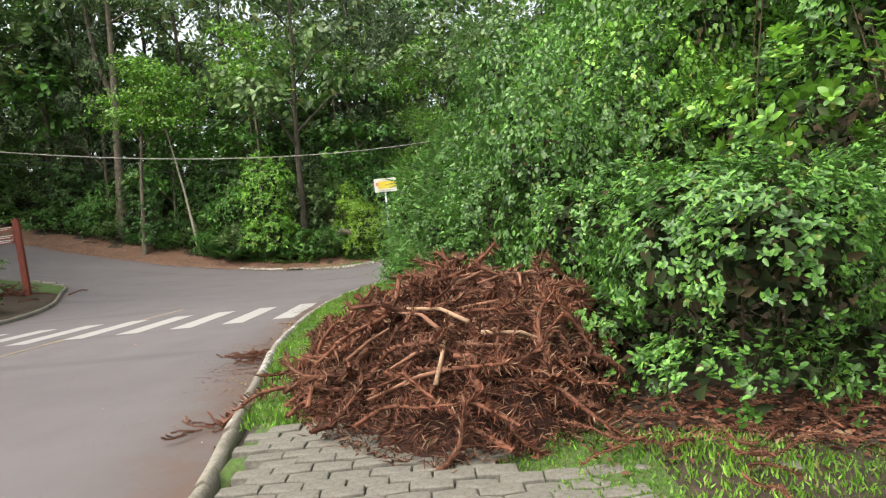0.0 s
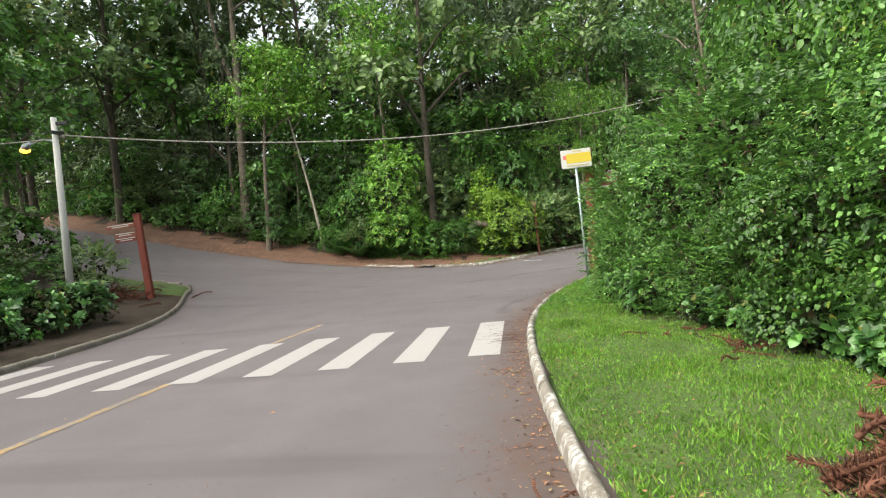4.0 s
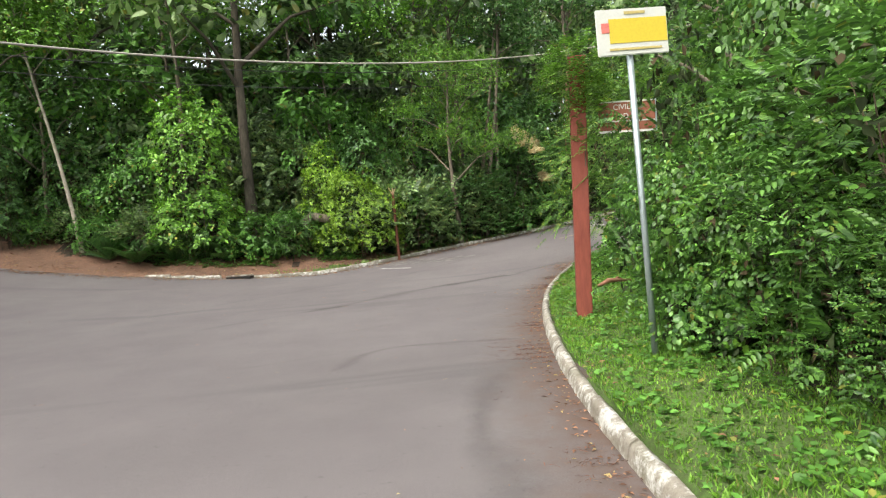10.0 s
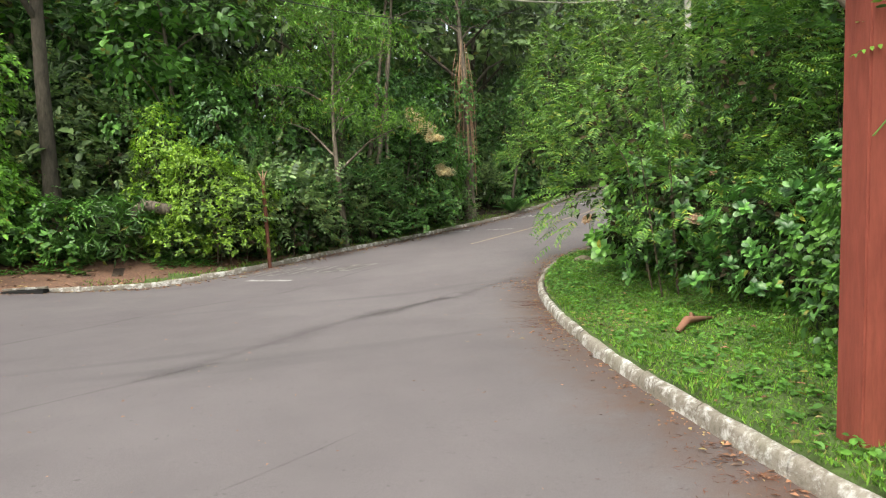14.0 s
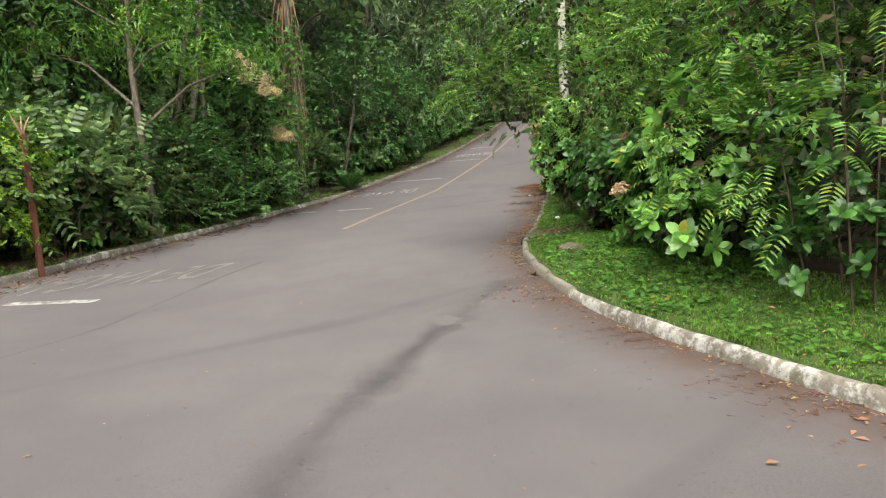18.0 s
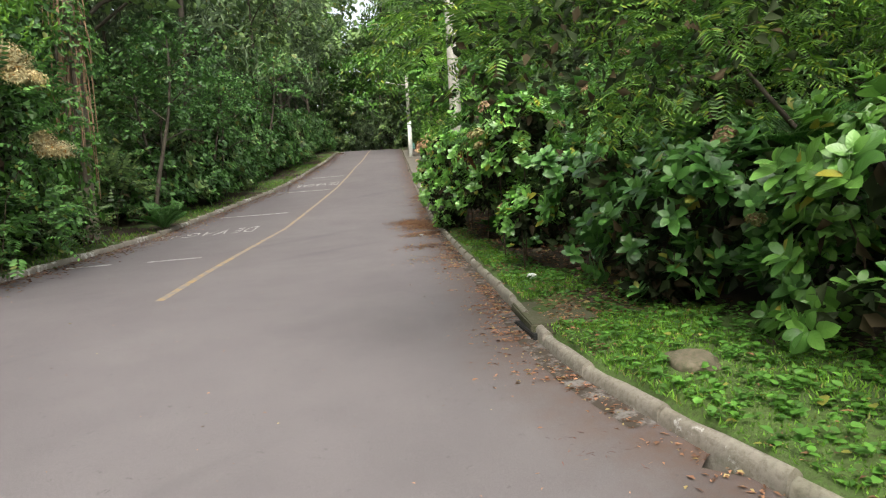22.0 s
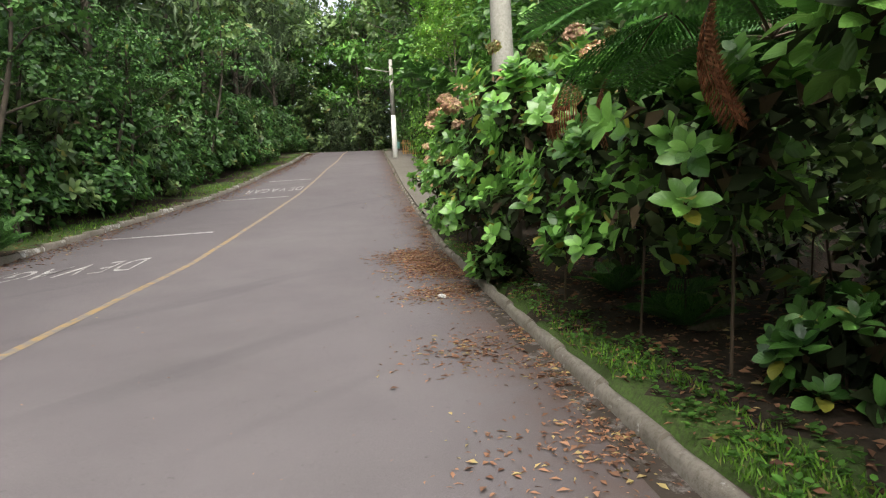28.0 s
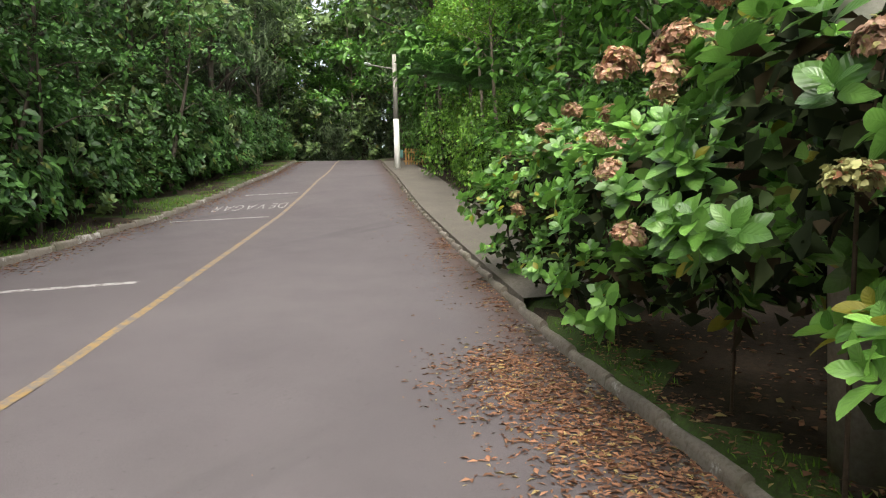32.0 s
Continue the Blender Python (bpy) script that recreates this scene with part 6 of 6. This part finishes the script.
    ob.matrix_basis = pose(x - dirx.x * 0.25, y - dirx.y * 0.25, max(z - slope * 0.2, 0.03), g.uniform(0, 360), -math.degrees(math.atan(slope)) + g.uniform(-16, 12), yaw) @ Matrix.Diagonal((sc, sc * 1.5, sc * 1.5, 1))
for i in range(46):
    a, r = g.uniform(0, 6.28), math.sqrt(g.random()) * 0.9
    x, y = math.cos(a) * r * 1.4, math.sin(a) * r * 2.6
    z, yaw, L = float(heap_z(x, y)) + 0.03, g.uniform(0, 6.28), g.uniform(0.25, 0.7)
    c, s_ = math.cos(yaw) * L, math.sin(yaw) * L
    z2 = float(heap_z(x + c, y + s_)) + 0.07
    rod("dry_stick", [(x, y, z), (x + c * 0.5 + 0.03, y + s_ * 0.5, (z + z2) / 2 + 0.04), (x + c, y + s_, z2)], [0.017, 0.014, 0.008], DRY_STICK if i % 6 == 0 else DEAD_STEM, heap, 6)
k = 32000
a, r = g.uniform(0, 6.28, k), np.sqrt(g.random(k))
nx_, ny_ = np.cos(a) * r * 1.5, np.sin(a) * r * 2.72
npos = np.stack([nx_, ny_, heap_z(nx_, ny_) - 0.12 + 0.15 * g.random(k)], 1)
nd = rand_dirs(g, k) * np.array([1, 1, 0.55])
nv = leaves(npos, nd, rand_dirs(g, k) + np.array([0, 0, 0.6]), g.uniform(0.04, 0.11, k), g.uniform(0.006, 0.014, k), droop=0.2)
tagged(link_mesh("needle_litter", *nv, DEAD_RED, heap), kind="stuff")
# needles that slid off the heap into the gutter and along the hedge
for x, y, n, sp, ln in ((-2.42, 7.75, 26, 0.14, 0.34), (-1.95, 4.9, 10, 0.12, 0.3), (-17.6, 24.0, 40, 0.7, 1.1), (-18.6, 25.6, 30, 0.7, 1.1), (1.5, 3.45, 24, 0.42, 0.42), (2.7, 3.3, 18, 0.5, 0.4), (-0.5, 11.3, 9, 0.15, 0.45), (-0.75, 12.6, 4, 0.2, 0.4)):
    t = thing("fallen_branches", pose(x, y, max(gz(x, y), float(road_z(x, y)))), "small drift of dead conifer twigs on the ground", "twigs", "twig drifts")
    for i in range(n):
        dx, dy = g.normal(0, sp, 2)
        ob = new("dead_branch", DB[int(g.integers(5))])
        ob.parent = t
        zz = max(gz(x + dx, y + dy), float(road_z(x + dx, y + dy))) - t.matrix_basis.translation.z
        ob.matrix_basis = pose(dx, dy, zz + 0.03 + (0.06 * g.random() if n > 15 else 0), g.uniform(0, 360), g.uniform(-14, 4), g.uniform(0, 360)) @ Matrix.Diagonal((ln, ln, ln, 1))

# ---- grass, ground cover and litter ----


def scatter(g, count, x0, x1, y0, y1, test):
    P = np.stack([g.uniform(x0, x1, count), g.uniform(y0, y1, count)], 1)
    return P[test(P[:, 0], P[:, 1])]


def hedge_depth(y):
    return np.interp(y, [3, 4, 6, 10, 14, 18, 22, 26, 30, 32.5, 34, 37, 40], [4.5, 1.0, 0.9, 2.8, 1.9, 1.6, 2.2, 3.0, 2.6, 1.6, 0.8, 0.35, 0.2])


def verge_r(x, y):
    d, dr, dl, di = plan(x, y)
    on_slab = (np.abs((x - 4.87) * 0.809 + (y - 34.13) * 0.588) < 0.7) & (np.abs((y - 34.13) * 0.809 - (x - 4.87) * 0.588) < 0.4)
    return (d > 0.11) & (dr <= dl) & (dr < hedge_depth(y) + 0.3) & ~on_slab


def blades(name, g, P, h, w, mat, label, lean=0.65, per=1):
    n = len(P) * per
    Q = np.repeat(P, per, 0) + g.normal(0, 0.012, (n, 2))
    B = np.column_stack([Q, ground_z(Q[:, 0], Q[:, 1]) - 0.01])
    dirs = np.array([0, 0, 1.0]) + lean * rand_dirs(g, n)
    dirs[:, 2] = np.abs(dirs[:, 2]) + 0.15
    v, f = leaves(B, dirs, rand_dirs(g, n), h * g.uniform(0.5, 1.3, n), np.full(n, w) * g.uniform(0.7, 1.3, n), fold=0.1, droop=0.3)
    return tagged(link_mesh(name, v, f, mat), label, "grass", kind="stuff")


g = np.random.default_rng(401)
P = scatter(g, 330000, -3, 4.5, 2.2, 34, verge_r)
P = P[~((P[:, 1] < 4.35) & (P[:, 0] < 0.2))]
near_w = np.interp(P[:, 1], [2, 20, 34], [1, 1, 0.6])
P = P[g.random(len(P)) < near_w]
blades("verge_grass", g, P, 0.058 * (0.75 + 0.5 * np.clip(np.sin(P[:, 0] * 3.3 + np.sin(P[:, 1] * 2.1)) * np.cos(P[:, 1] * 2.9), -0.3, 1)), 0.012, GRASS, "bright green mown grass on the verge")
P = np.concatenate([scatter(g, 190000, 3, 18, 32.5, 46, verge_r), scatter(g, 20000, 14, 28, 42, 54, verge_r)])
P = P[(np.sin(P[:, 0] * 3.1) + np.cos(P[:, 1] * 2.7) > -0.5) & (g.random(len(P)) < np.interp(DX * P[:, 0] + DY * P[:, 1], [30, 34, 46, 48], [1, 0.12, 0.12, 0.8]))]
blades("verge_grass", g, P, 0.07, 0.013, GRASS, "patchy green grass behind the mossy kerb")


def left_verge(x, y):
    d, dr, dl, di = plan(x, y)
    s = DX * x + DY * y
    return (d > 0.12) & (dl < dr) & (d < np.where(s > 27, 2.0, 1.0)) & (s > 17) & (s < 80)


P = scatter(g, 120000, -8, 45, 37, 80, left_verge)
P = P[np.sin(P[:, 0] * 1.3) + np.cos(P[:, 1] * 1.1) + g.normal(0, 0.5, len(P)) > -0.2]
blades("verge_grass", g, P, 0.11, 0.03, GRASS, "grass strip below the wood")


def cover(g, P, size, mat, label, cat="ground cover"):
    B = np.column_stack([P, ground_z(P[:, 0], P[:, 1]) + 0.03])
    v, f = rosettes(g, B, np.tile([0, 0, 1.0], (len(B), 1)), 4, size, 0.8, 1.1, 0.2, jitter=0.6)
    return tagged(link_mesh("ground_cover", v, f, mat), label, cat, kind="stuff")


def weeds_zone(x, y):
    d, dr, dl, di = plan(x, y)
    on_slab = (np.abs((x - 4.87) * 0.809 + (y - 34.13) * 0.588) < 0.7) & (np.abs((y - 34.13) * 0.809 - (x - 4.87) * 0.588) < 0.4)
    return (d > 0.15) & (dr <= dl) & (dr < hedge_depth(y) + 0.5) & ~on_slab


cover(g, scatter(g, 6500, 0.5, 9, 29, 38, weeds_zone), 0.065, WEED, "bright creeping weeds on the verge")
cover(g, scatter(g, 3200, -3, 2.5, 16, 29, weeds_zone), 0.06, WEED, "scattered broad-leaved weeds in the grass")
cover(g, scatter(g, 5000, -14, 3, 39, 44, lambda x, y: (plan(x, y)[2] > 1.3) & (plan(x, y)[2] < 4.2) & (plan(x, y)[0] > 0) & (np.sin(x * 2) + np.cos(y * 2.3 + x) > -0.3)), 0.14, LEAF_MID, "low green plants on the red bank")
cover(g, scatter(g, 1500, 9, 14, 36.5, 41, weeds_zone), 0.05, WEED, "sparse weeds under the ferns")


def on_ground(x, y):
    d = plan(x, y)[0]
    return np.where(d < 0.05, road_z(x, y) + 0.006, ground_z(x, y) + 0.012)


def litter(g, P, size, mat, label, curl=0.35, slim=(0.22, 0.55)):
    n = len(P)
    B = np.column_stack([P, on_ground(P[:, 0], P[:, 1])])
    a = g.uniform(0, 6.28, n)
    dirs = np.stack([np.cos(a), np.sin(a), g.uniform(-0.02, 0.25, n)], 1)
    L = size * g.uniform(0.4, 1.4, n)
    v, f = leaves(B + np.array([0, 0, 0.004]), dirs, np.tile([0, 0, 1.0], (n, 1)) + curl * rand_dirs(g, n), L, L * g.uniform(*slim, n), fold=0.25, droop=0.1)
    return tagged(link_mesh("leaf_litter", v, f, mat), label, "leaf litter", kind="stuff")


def along(g, line, n, lo, hi, spread_in, spread_out, keep=lambda s: True):
    """Points strewn along an edge, mostly on the road side of it."""
    E_ = resample(line, 0.25)
    i = g.integers(1, len(E_) - 1, n)
    q = E_[i + 1] - E_[i - 1]
    q /= np.linalg.norm(q, axis=1)[:, None]
    off = np.where(g.random(n) < 0.8, np.abs(g.normal(0, spread_in, n)) + 0.03, -np.abs(g.normal(0, spread_out, n)) - 0.15)
    P = E_[i] + np.stack([-q[:, 1], q[:, 0]], 1) * off[:, None] + g.normal(0, 0.05, (n, 2))
    s = P[:, 1]
    return P[(s > lo) & (s < hi)]


GUTTER_DIRT = paint_mat("gutter_dirt", (0.05, 0.038, 0.03), (0.4, 0.5), 0.9)
E_ = resample([p for p in RIGHT if 32 < p[1] < 48], 0.5)
q = np.gradient(E_, axis=0)
q /= np.linalg.norm(q, axis=1)[:, None]
stripe_line("gutter_dirt", E_ + np.stack([-q[:, 1], q[:, 0]], 1) * 0.1, 0.26, GUTTER_DIRT, "dark wet dirt in the gutter along the kerb", 0.4)
R_NEAR = [p for p in RIGHT if p[1] > 2 and p[1] < 64]
L_NEAR = [p for p in LEFT if p[1] < 82 and p[0] > -20]
P = along(g, R_NEAR, 60000, 6, 34, 0.3, 0.3)
P = P[np.sin(P[:, 0] * 5.1 + P[:, 1] * 1.3) + np.sin(P[:, 1] * 3.7) + np.sin(P[:, 1] * 0.9 + 1) + g.normal(0, 0.6, len(P)) > 1.0]
litter(g, P, 0.05, DEAD_RED, "rust-coloured needles swept along the gutter", 0.35, (0.05, 0.12))
litter(g, along(g, R_NEAR, 6500, 6, 34, 0.14, 0.4), 0.045, LITTER, "brown leaves in the gutter")
P = along(g, R_NEAR, 46000, 33, 50, 0.26, 0.25)
P = P[np.sin(P[:, 0] * 4.1 + P[:, 1] * 2.3) + np.sin(P[:, 1] * 5.7 - P[:, 0] * 3.1) + g.normal(0, 0.7, len(P)) > 0.35]
litter(g, P, 0.048, LITTER, "dry fallen leaves along the kerb", 0.5)
litter(g, along(g, R_NEAR, 2600, 46, 64, 0.6, 0.3), 0.07, LITTER, "fallen leaves along the upper kerb")
litter(g, along(g, L_NEAR, 13000, 38, 82, 0.45, 0.6), 0.08, LITTER, "dry leaves in the far gutter")
for cx, cy, n, sp in ((16.7, 44.75, 1500, 0.34), (16.05, 44.1, 1500, 0.32), (15.35, 43.4, 1400, 0.32), (14.7, 42.85, 900, 0.34), (13.3, 41.9, 900, 0.3), (10.9, 40.1, 500, 0.3), (9.07, 38.7, 160, 0.3), (5.1, 33.75, 260, 0.3), (5.9, 33.9, 200, 0.35), (-0.25, 26.7, 160, 0.35), (1.2, 31.3, 120, 0.3), (-2.95, 11.6, 60, 0.15)):
    litter(g, np.stack([g.normal(cx, sp * 1.2, n), g.normal(cy, sp, n)], 1), 0.062, LITTER, "drift of rust-coloured fallen leaves on the asphalt")
P = np.stack([g.normal(2.2, 1.0, 3600), g.normal(3.75, 0.3, 3600)], 1)
litter(g, P[(P[:, 0] > 0.7)], 0.06, DEAD_RED, "red-brown needle litter under the shrub", 0.8)
P = scatter(g, 800, -12, 14, 4, 44, lambda x, y: plan(x, y)[0] < -0.4)
litter(g, P, 0.04, LITTER, "a few leaves strewn over the road")
P = scatter(g, 26000, -4, 22, 28, 50, lambda x, y: (plan(x, y)[0] < -0.02) & (plan(x, y)[1] < 2.2))
P = P[g.random(len(P)) < np.exp(-plan(P[:, 0], P[:, 1])[1] / 0.45) * np.interp(P[:, 1], [28, 33, 36, 44], [0.1, 0.35, 0.8, 1.0])]
litter(g, P, 0.035, LITTER, "small bits of dry leaf spread over the asphalt", 0.35, (0.15, 0.5))
P = scatter(g, 2600, -14, 14, 4, 46, lambda x, y: plan(x, y)[0] < -0.1)
litter(g, P, 0.022, LITTER, "tiny dark and pale crumbs on the asphalt", 0.3, (0.3, 0.7))
P = scatter(g, 7000, 3, 16, 32.5, 43, lambda x, y: (plan(x, y)[0] > 0.12) & (plan(x, y)[1] < 2.6))
litter(g, P, 0.06, LITTER, "dry leaves and twigs on the mossy verge", 0.6)
P = scatter(g, 9000, 5, 19, 33, 44, lambda x, y: (plan(x, y)[0] > 0.3) & (plan(x, y)[1] < 4.5))
litter(g, P, 0.08, LITTER, "brown leaf litter below the hydrangeas", 0.7)
P = scatter(g, 4000, -1, 16, 12, 44, lambda x, y: (plan(x, y)[0] > 0.8) & (plan(x, y)[1] < 4.5) & (plan(x, y)[1] <= plan(x, y)[2]))
litter(g, P, 0.08, LITTER, "brown leaf litter under the hedge")
P = scatter(g, 5000, -30, 6, 38, 46, lambda x, y: (plan(x, y)[0] > 0.1) & (plan(x, y)[2] < 3.2))
litter(g, P, 0.12, LITTER, "needles and dead leaves on the red bank")

# ---- pavers, slab, stones and oddments ----
pav = thing("paver_path", pose(0, 0, 0), "patch of grey interlocking concrete pavers beside the kerb", "paving", kind="structure")
bm = bmesh.new()
hexv = [bm.verts.new((x, y, z)) for z in (-0.06, 0.0) for x, y in ((-0.11, -0.05), (0.0, -0.062), (0.11, -0.05), (0.11, 0.05), (0.0, 0.062), (-0.11, 0.05))]
bm.faces.new(hexv[6:])
for i in range(6):
    bm.faces.new((hexv[i], hexv[(i + 1) % 6], hexv[6 + (i + 1) % 6], hexv[6 + i]))
bmesh.ops.bevel(bm, geom=[e for e in bm.edges if all(v.co.z > -0.01 for v in e.verts)], offset=0.006, segments=1, affect="EDGES")
proto = part("paver", bm, PAVER, pav)
g = np.random.default_rng(420)
first = True
for j in range(26):
    for i in range(15):
        x, y = -1.75 + i * 0.228 + (0.114 if j % 2 else 0), 1.2 + j * 0.122
        d = plan(x, y)[0][0]
        if d < 0.24 or y > 4.3 - 0.25 * max(0, x + 0.9) or (x > 0.2 and y > 3.2):
            continue
        ob = proto if first else new("paver", proto.data)
        first = False
        ob.parent = pav
        ob.matrix_basis = pose(x, y, float(road_z(x, y)) + 0.155 + g.normal() * 0.006, g.normal() * 1.5, g.normal() * 1.5, g.normal() * 3)

slab = thing("drain_cover", pose(4.87, 34.13, float(road_z(4.87, 34.13)) + 0.06, 0, -1.0, 36), "mossy concrete drain slab set in the verge", "drain cover")
part("slab", box(1.34, 0.74, 0.1, (0, 0, 0), 0.015), SLAB, slab)
part("rim", box(1.42, 0.8, 0.06, (0, -0.03, -0.025), 0.015), SLAB, slab)
slab2 = thing("drain_cover", pose(5.45, 33.35, gz(5.45, 33.35) - 0.03, 0, -1, 40), "older mossy slab half buried in leaves", "drain cover")
part("slab", box(1.1, 0.6, 0.08, (0, 0, 0), 0.02), SLAB, slab2)
inlet = thing("drain_inlet", pose(4.32, 34.2, float(road_z(4.32, 34.2)), 0, 0, 41), "dark kerb drain inlet below the slab", "drain")
# solid block in place of a hollow, its black standing in for shade
part("opening_block", box(0.8, 0.1, 0.09, (0, -0.02, 0.0), 0.01), plain("drain_shade_black", (0.01, 0.01, 0.01), 0.9), inlet)
di2 = thing("drain_inlet", pose(-9.2, 38.3, float(road_z(-9.2, 38.3)), 0, 0, -14), "dark kerb drain inlet below the red bank", "drain")
# again a solid block, black for the shade of a hole below the lintel
part("opening_block", box(1.0, 0.3, 0.1, (0, 0.08, 0.03), 0.01), plain("drain_shade_black", (0.01, 0.01, 0.01), 0.9), di2)
part("lintel", box(1.05, 0.16, 0.05, (0, 0.1, 0.12), 0.01), KERB_WHITE, di2)


def stone(x, y, r, h, label, seed, mat=ROCK):
    bm = bmesh.new()
    bmesh.ops.create_icosphere(bm, subdivisions=3, radius=1)
    for v in bm.verts:
        v.co *= 1 + 0.22 * noise.noise(v.co * 1.6 + Vector((seed, 0, 0)))
    bmesh.ops.scale(bm, vec=(r, r * 0.75, h), verts=bm.verts)
    ob = part("stone", bm, mat, None, "", True)
    ob.matrix_basis = at_ground(x, y, seed * 40)
    return tagged(ob, label, "stone")


stone(3.45, 32.35, 0.26, 0.1, "flat mossy stone lying in the verge", 1)
stone(8.0, 34.3, 0.3, 0.12, "half-buried stone under the bushes", 2)
stone(12.2, 38.2, 0.3, 0.1, "flat stone under the dark bushes", 3)
stone(9.4, 36.4, 0.14, 0.07, "small grey stone in the grass", 4)
log = thing("dead_log", at_ground(0.55, 25.6, 25), "reddish dead branch lying in the grass", "branch")
rod("limb", [(-0.45, 0, 0.04), (-0.1, 0.05, 0.1), (0.45, -0.02, 0.05)], [0.03, 0.05, 0.02], DEAD_STEM, log, 7)
rod("limb", [(0.0, 0.03, 0.08), (0.25, 0.15, 0.12), (0.5, 0.2, 0.04)], [0.03, 0.02, 0.01], DEAD_STEM, log, 6)
lg = thing("cut_log", at_ground(-6.6, 40.6, -30), "pale cut log lying among the plants of the bank", "log")
rod("bole", [(-0.6, 0, 1.2), (0.1, 0.1, 1.75), (0.9, 0.2, 1.55)], [0.16, 0.2, 0.17], BARK_GREY, lg, 10)
bag = bmesh.new()
bmesh.ops.create_icosphere(bag, subdivisions=3, radius=1)
for v in bag.verts:
    v.co *= 1 + 0.35 * noise.noise(v.co * 2.5)
bmesh.ops.scale(bag, vec=(0.09, 0.07, 0.05), verts=bag.verts)
ob = part("plastic_bag", bag, PLASTIC, None, "", False)
ob.matrix_basis = at_ground(6.69, 35.25, 20, 1, 0.03)
tagged(ob, "crumpled pale plastic bag in the weeds", "litter")
for x, y, mt, lb_ in ((13.05, 41.75, PLASTIC, "scrap of white paper by the kerb"), (13.55, 40.55, PLASTIC, "crumpled silver wrapper under the hydrangea"), (7.9, 35.0, PINK, "pink wrapper at the hedge foot"), (-1.05, 6.9, PLASTIC, "white scrap at the edge of the heap")):
    bm = box(0.11, 0.07, 0.03, (0, 0, 0.02), 0.012)
    for v in bm.verts:
        v.co += Vector((0, 0, 0.03)) * noise.noise(v.co * 30)
    ob = part("wrapper", bm, mt)
    z = float(on_ground(np.array([x]), np.array([y]))[0])
    ob.matrix_basis = pose(x, y, z, 8, 5, x * 50)
    tagged(ob, lb_, "litter")

# walkway, gate and far things
A, B = np.array([sw(s, 24.03) for s in np.arange(43, 84, 1.0)]), np.array([sw(s, 22.0 + 0.9 * max(0, (46 - s) / 3)) for s in np.arange(43, 84, 1.0)])
n = len(A)
Vv = np.concatenate([np.column_stack([q, road_z(q[:, 0], q[:, 1]) + h]) for q, h in ((A, 0.17), (B, 0.19), (B, -0.2), (A, -0.2))])
Ff = [(r * n + i, r * n + i + 1, ((r + 1) % 4) * n + i + 1, ((r + 1) % 4) * n + i) for i in range(n - 1) for r in range(4)]
tagged(link_mesh("pavement", Vv, Ff, WALKWAY), "grey concrete footway beside the upper kerb", "footway", kind="structure")
gt = thing("wooden_gate", pose(*sw(78.5, 21.9), float(road_z(*sw(78.5, 21.9))), 0, 0, -38), "low yellowish slatted wooden gate beyond the lamp", "gate")
for i in range(9):
    part("slat", box(0.12, 0.03, 1.15, (-0.8 + 0.2 * i, 0, 0.7), 0.008), GATE_WOOD, gt)
for z in (0.4, 1.05):
    part("rail", box(1.9, 0.04, 0.1, (0, 0.036, z), 0.008), GATE_WOOD, gt)

# shrubs and palms along the upper footway
for s, w, k, sc in ((47, 20.6, 3, 0.9), (49.5, 20.6, 2, 1.1), (52, 20.4, 2, 1.3), (54.5, 20.6, 0, 1.2), (57, 20.3, 2, 1.5), (59.5, 20.6, 2, 1.3), (62, 20, 2, 1.5), (66, 20.6, 2, 1.6), (71, 20.5, 0, 1.2), (75, 21, 1, 1.2), (79, 21, 3, 1.3), (84, 21, 0, 1.3)):
    x, y = sw(s, w)
    copy_thing(kinds_r[k], at_ground(x, y, s * 40, sc, 0, sc * 1.15))
for s, w, h in ((58, 19.8, 4.2), (63.5, 20.8, 4.6), (66, 19.9, 5.6), (71, 21.2, 5.6), (76, 21.4, 6.4)):
    x, y = sw(s, w)
    pm = thing("palm", at_ground(x, y), "small palm with arching yellow-green fronds", "palm")
    rod("trunk", [(0, 0, -0.2), (0.05, 0, h * 0.6), (0, 0, h)], [0.13, 0.1, 0.08], BARK_GREY, pm, 9)
    g = np.random.default_rng(int(s))
    for i in range(13):
        ob = new("frond", FR_GREEN[0])
        ob.parent = pm
        ob.matrix_basis = pose(0, 0, h, 0, -g.uniform(5, 60), i * 27.7) @ Matrix.Diagonal((2.1, 2.1, 2.1, 1))

# creeper over the red post and its board
cr_ = thing("creeper", pose(-1.24, 22.28, gz(-1.24, 22.28)), "leafy creeper hanging over the red post and board", "creeper")
g = np.random.default_rng(440)
Pc, oc = lobes_points(g, [(0.16, -0.16, 2.75, 0.2, 0.12, 0.32), (0.05, -0.16, 3.1, 0.24, 0.16, 0.4), (0.3, -0.16, 3.0, 0.24, 0.14, 0.3), (0.12, -0.12, 3.5, 0.35, 0.3, 0.3), (0.6, -0.05, 3.1, 0.5, 0.25, 0.16), (0.1, -0.15, 2.3, 0.1, 0.06, 0.3), (-0.05, 0.05, 3.2, 0.3, 0.25, 0.45)], 700)
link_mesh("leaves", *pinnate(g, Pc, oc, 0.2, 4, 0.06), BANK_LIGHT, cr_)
rod("stem", [(0.14, 0.16, 0.0), (0.15, 0.0, 1.5), (0.12, -0.16, 2.2), (0.2, -0.1, 3.1)], [0.012, 0.01, 0.008, 0.005], TWIG, cr_, 5)
rod("stem", [(-0.1, -0.14, 1.75), (0.14, -0.15, 1.95), (0.5, -0.1, 2.4)], [0.005, 0.006, 0.005], WEED, cr_, 5)
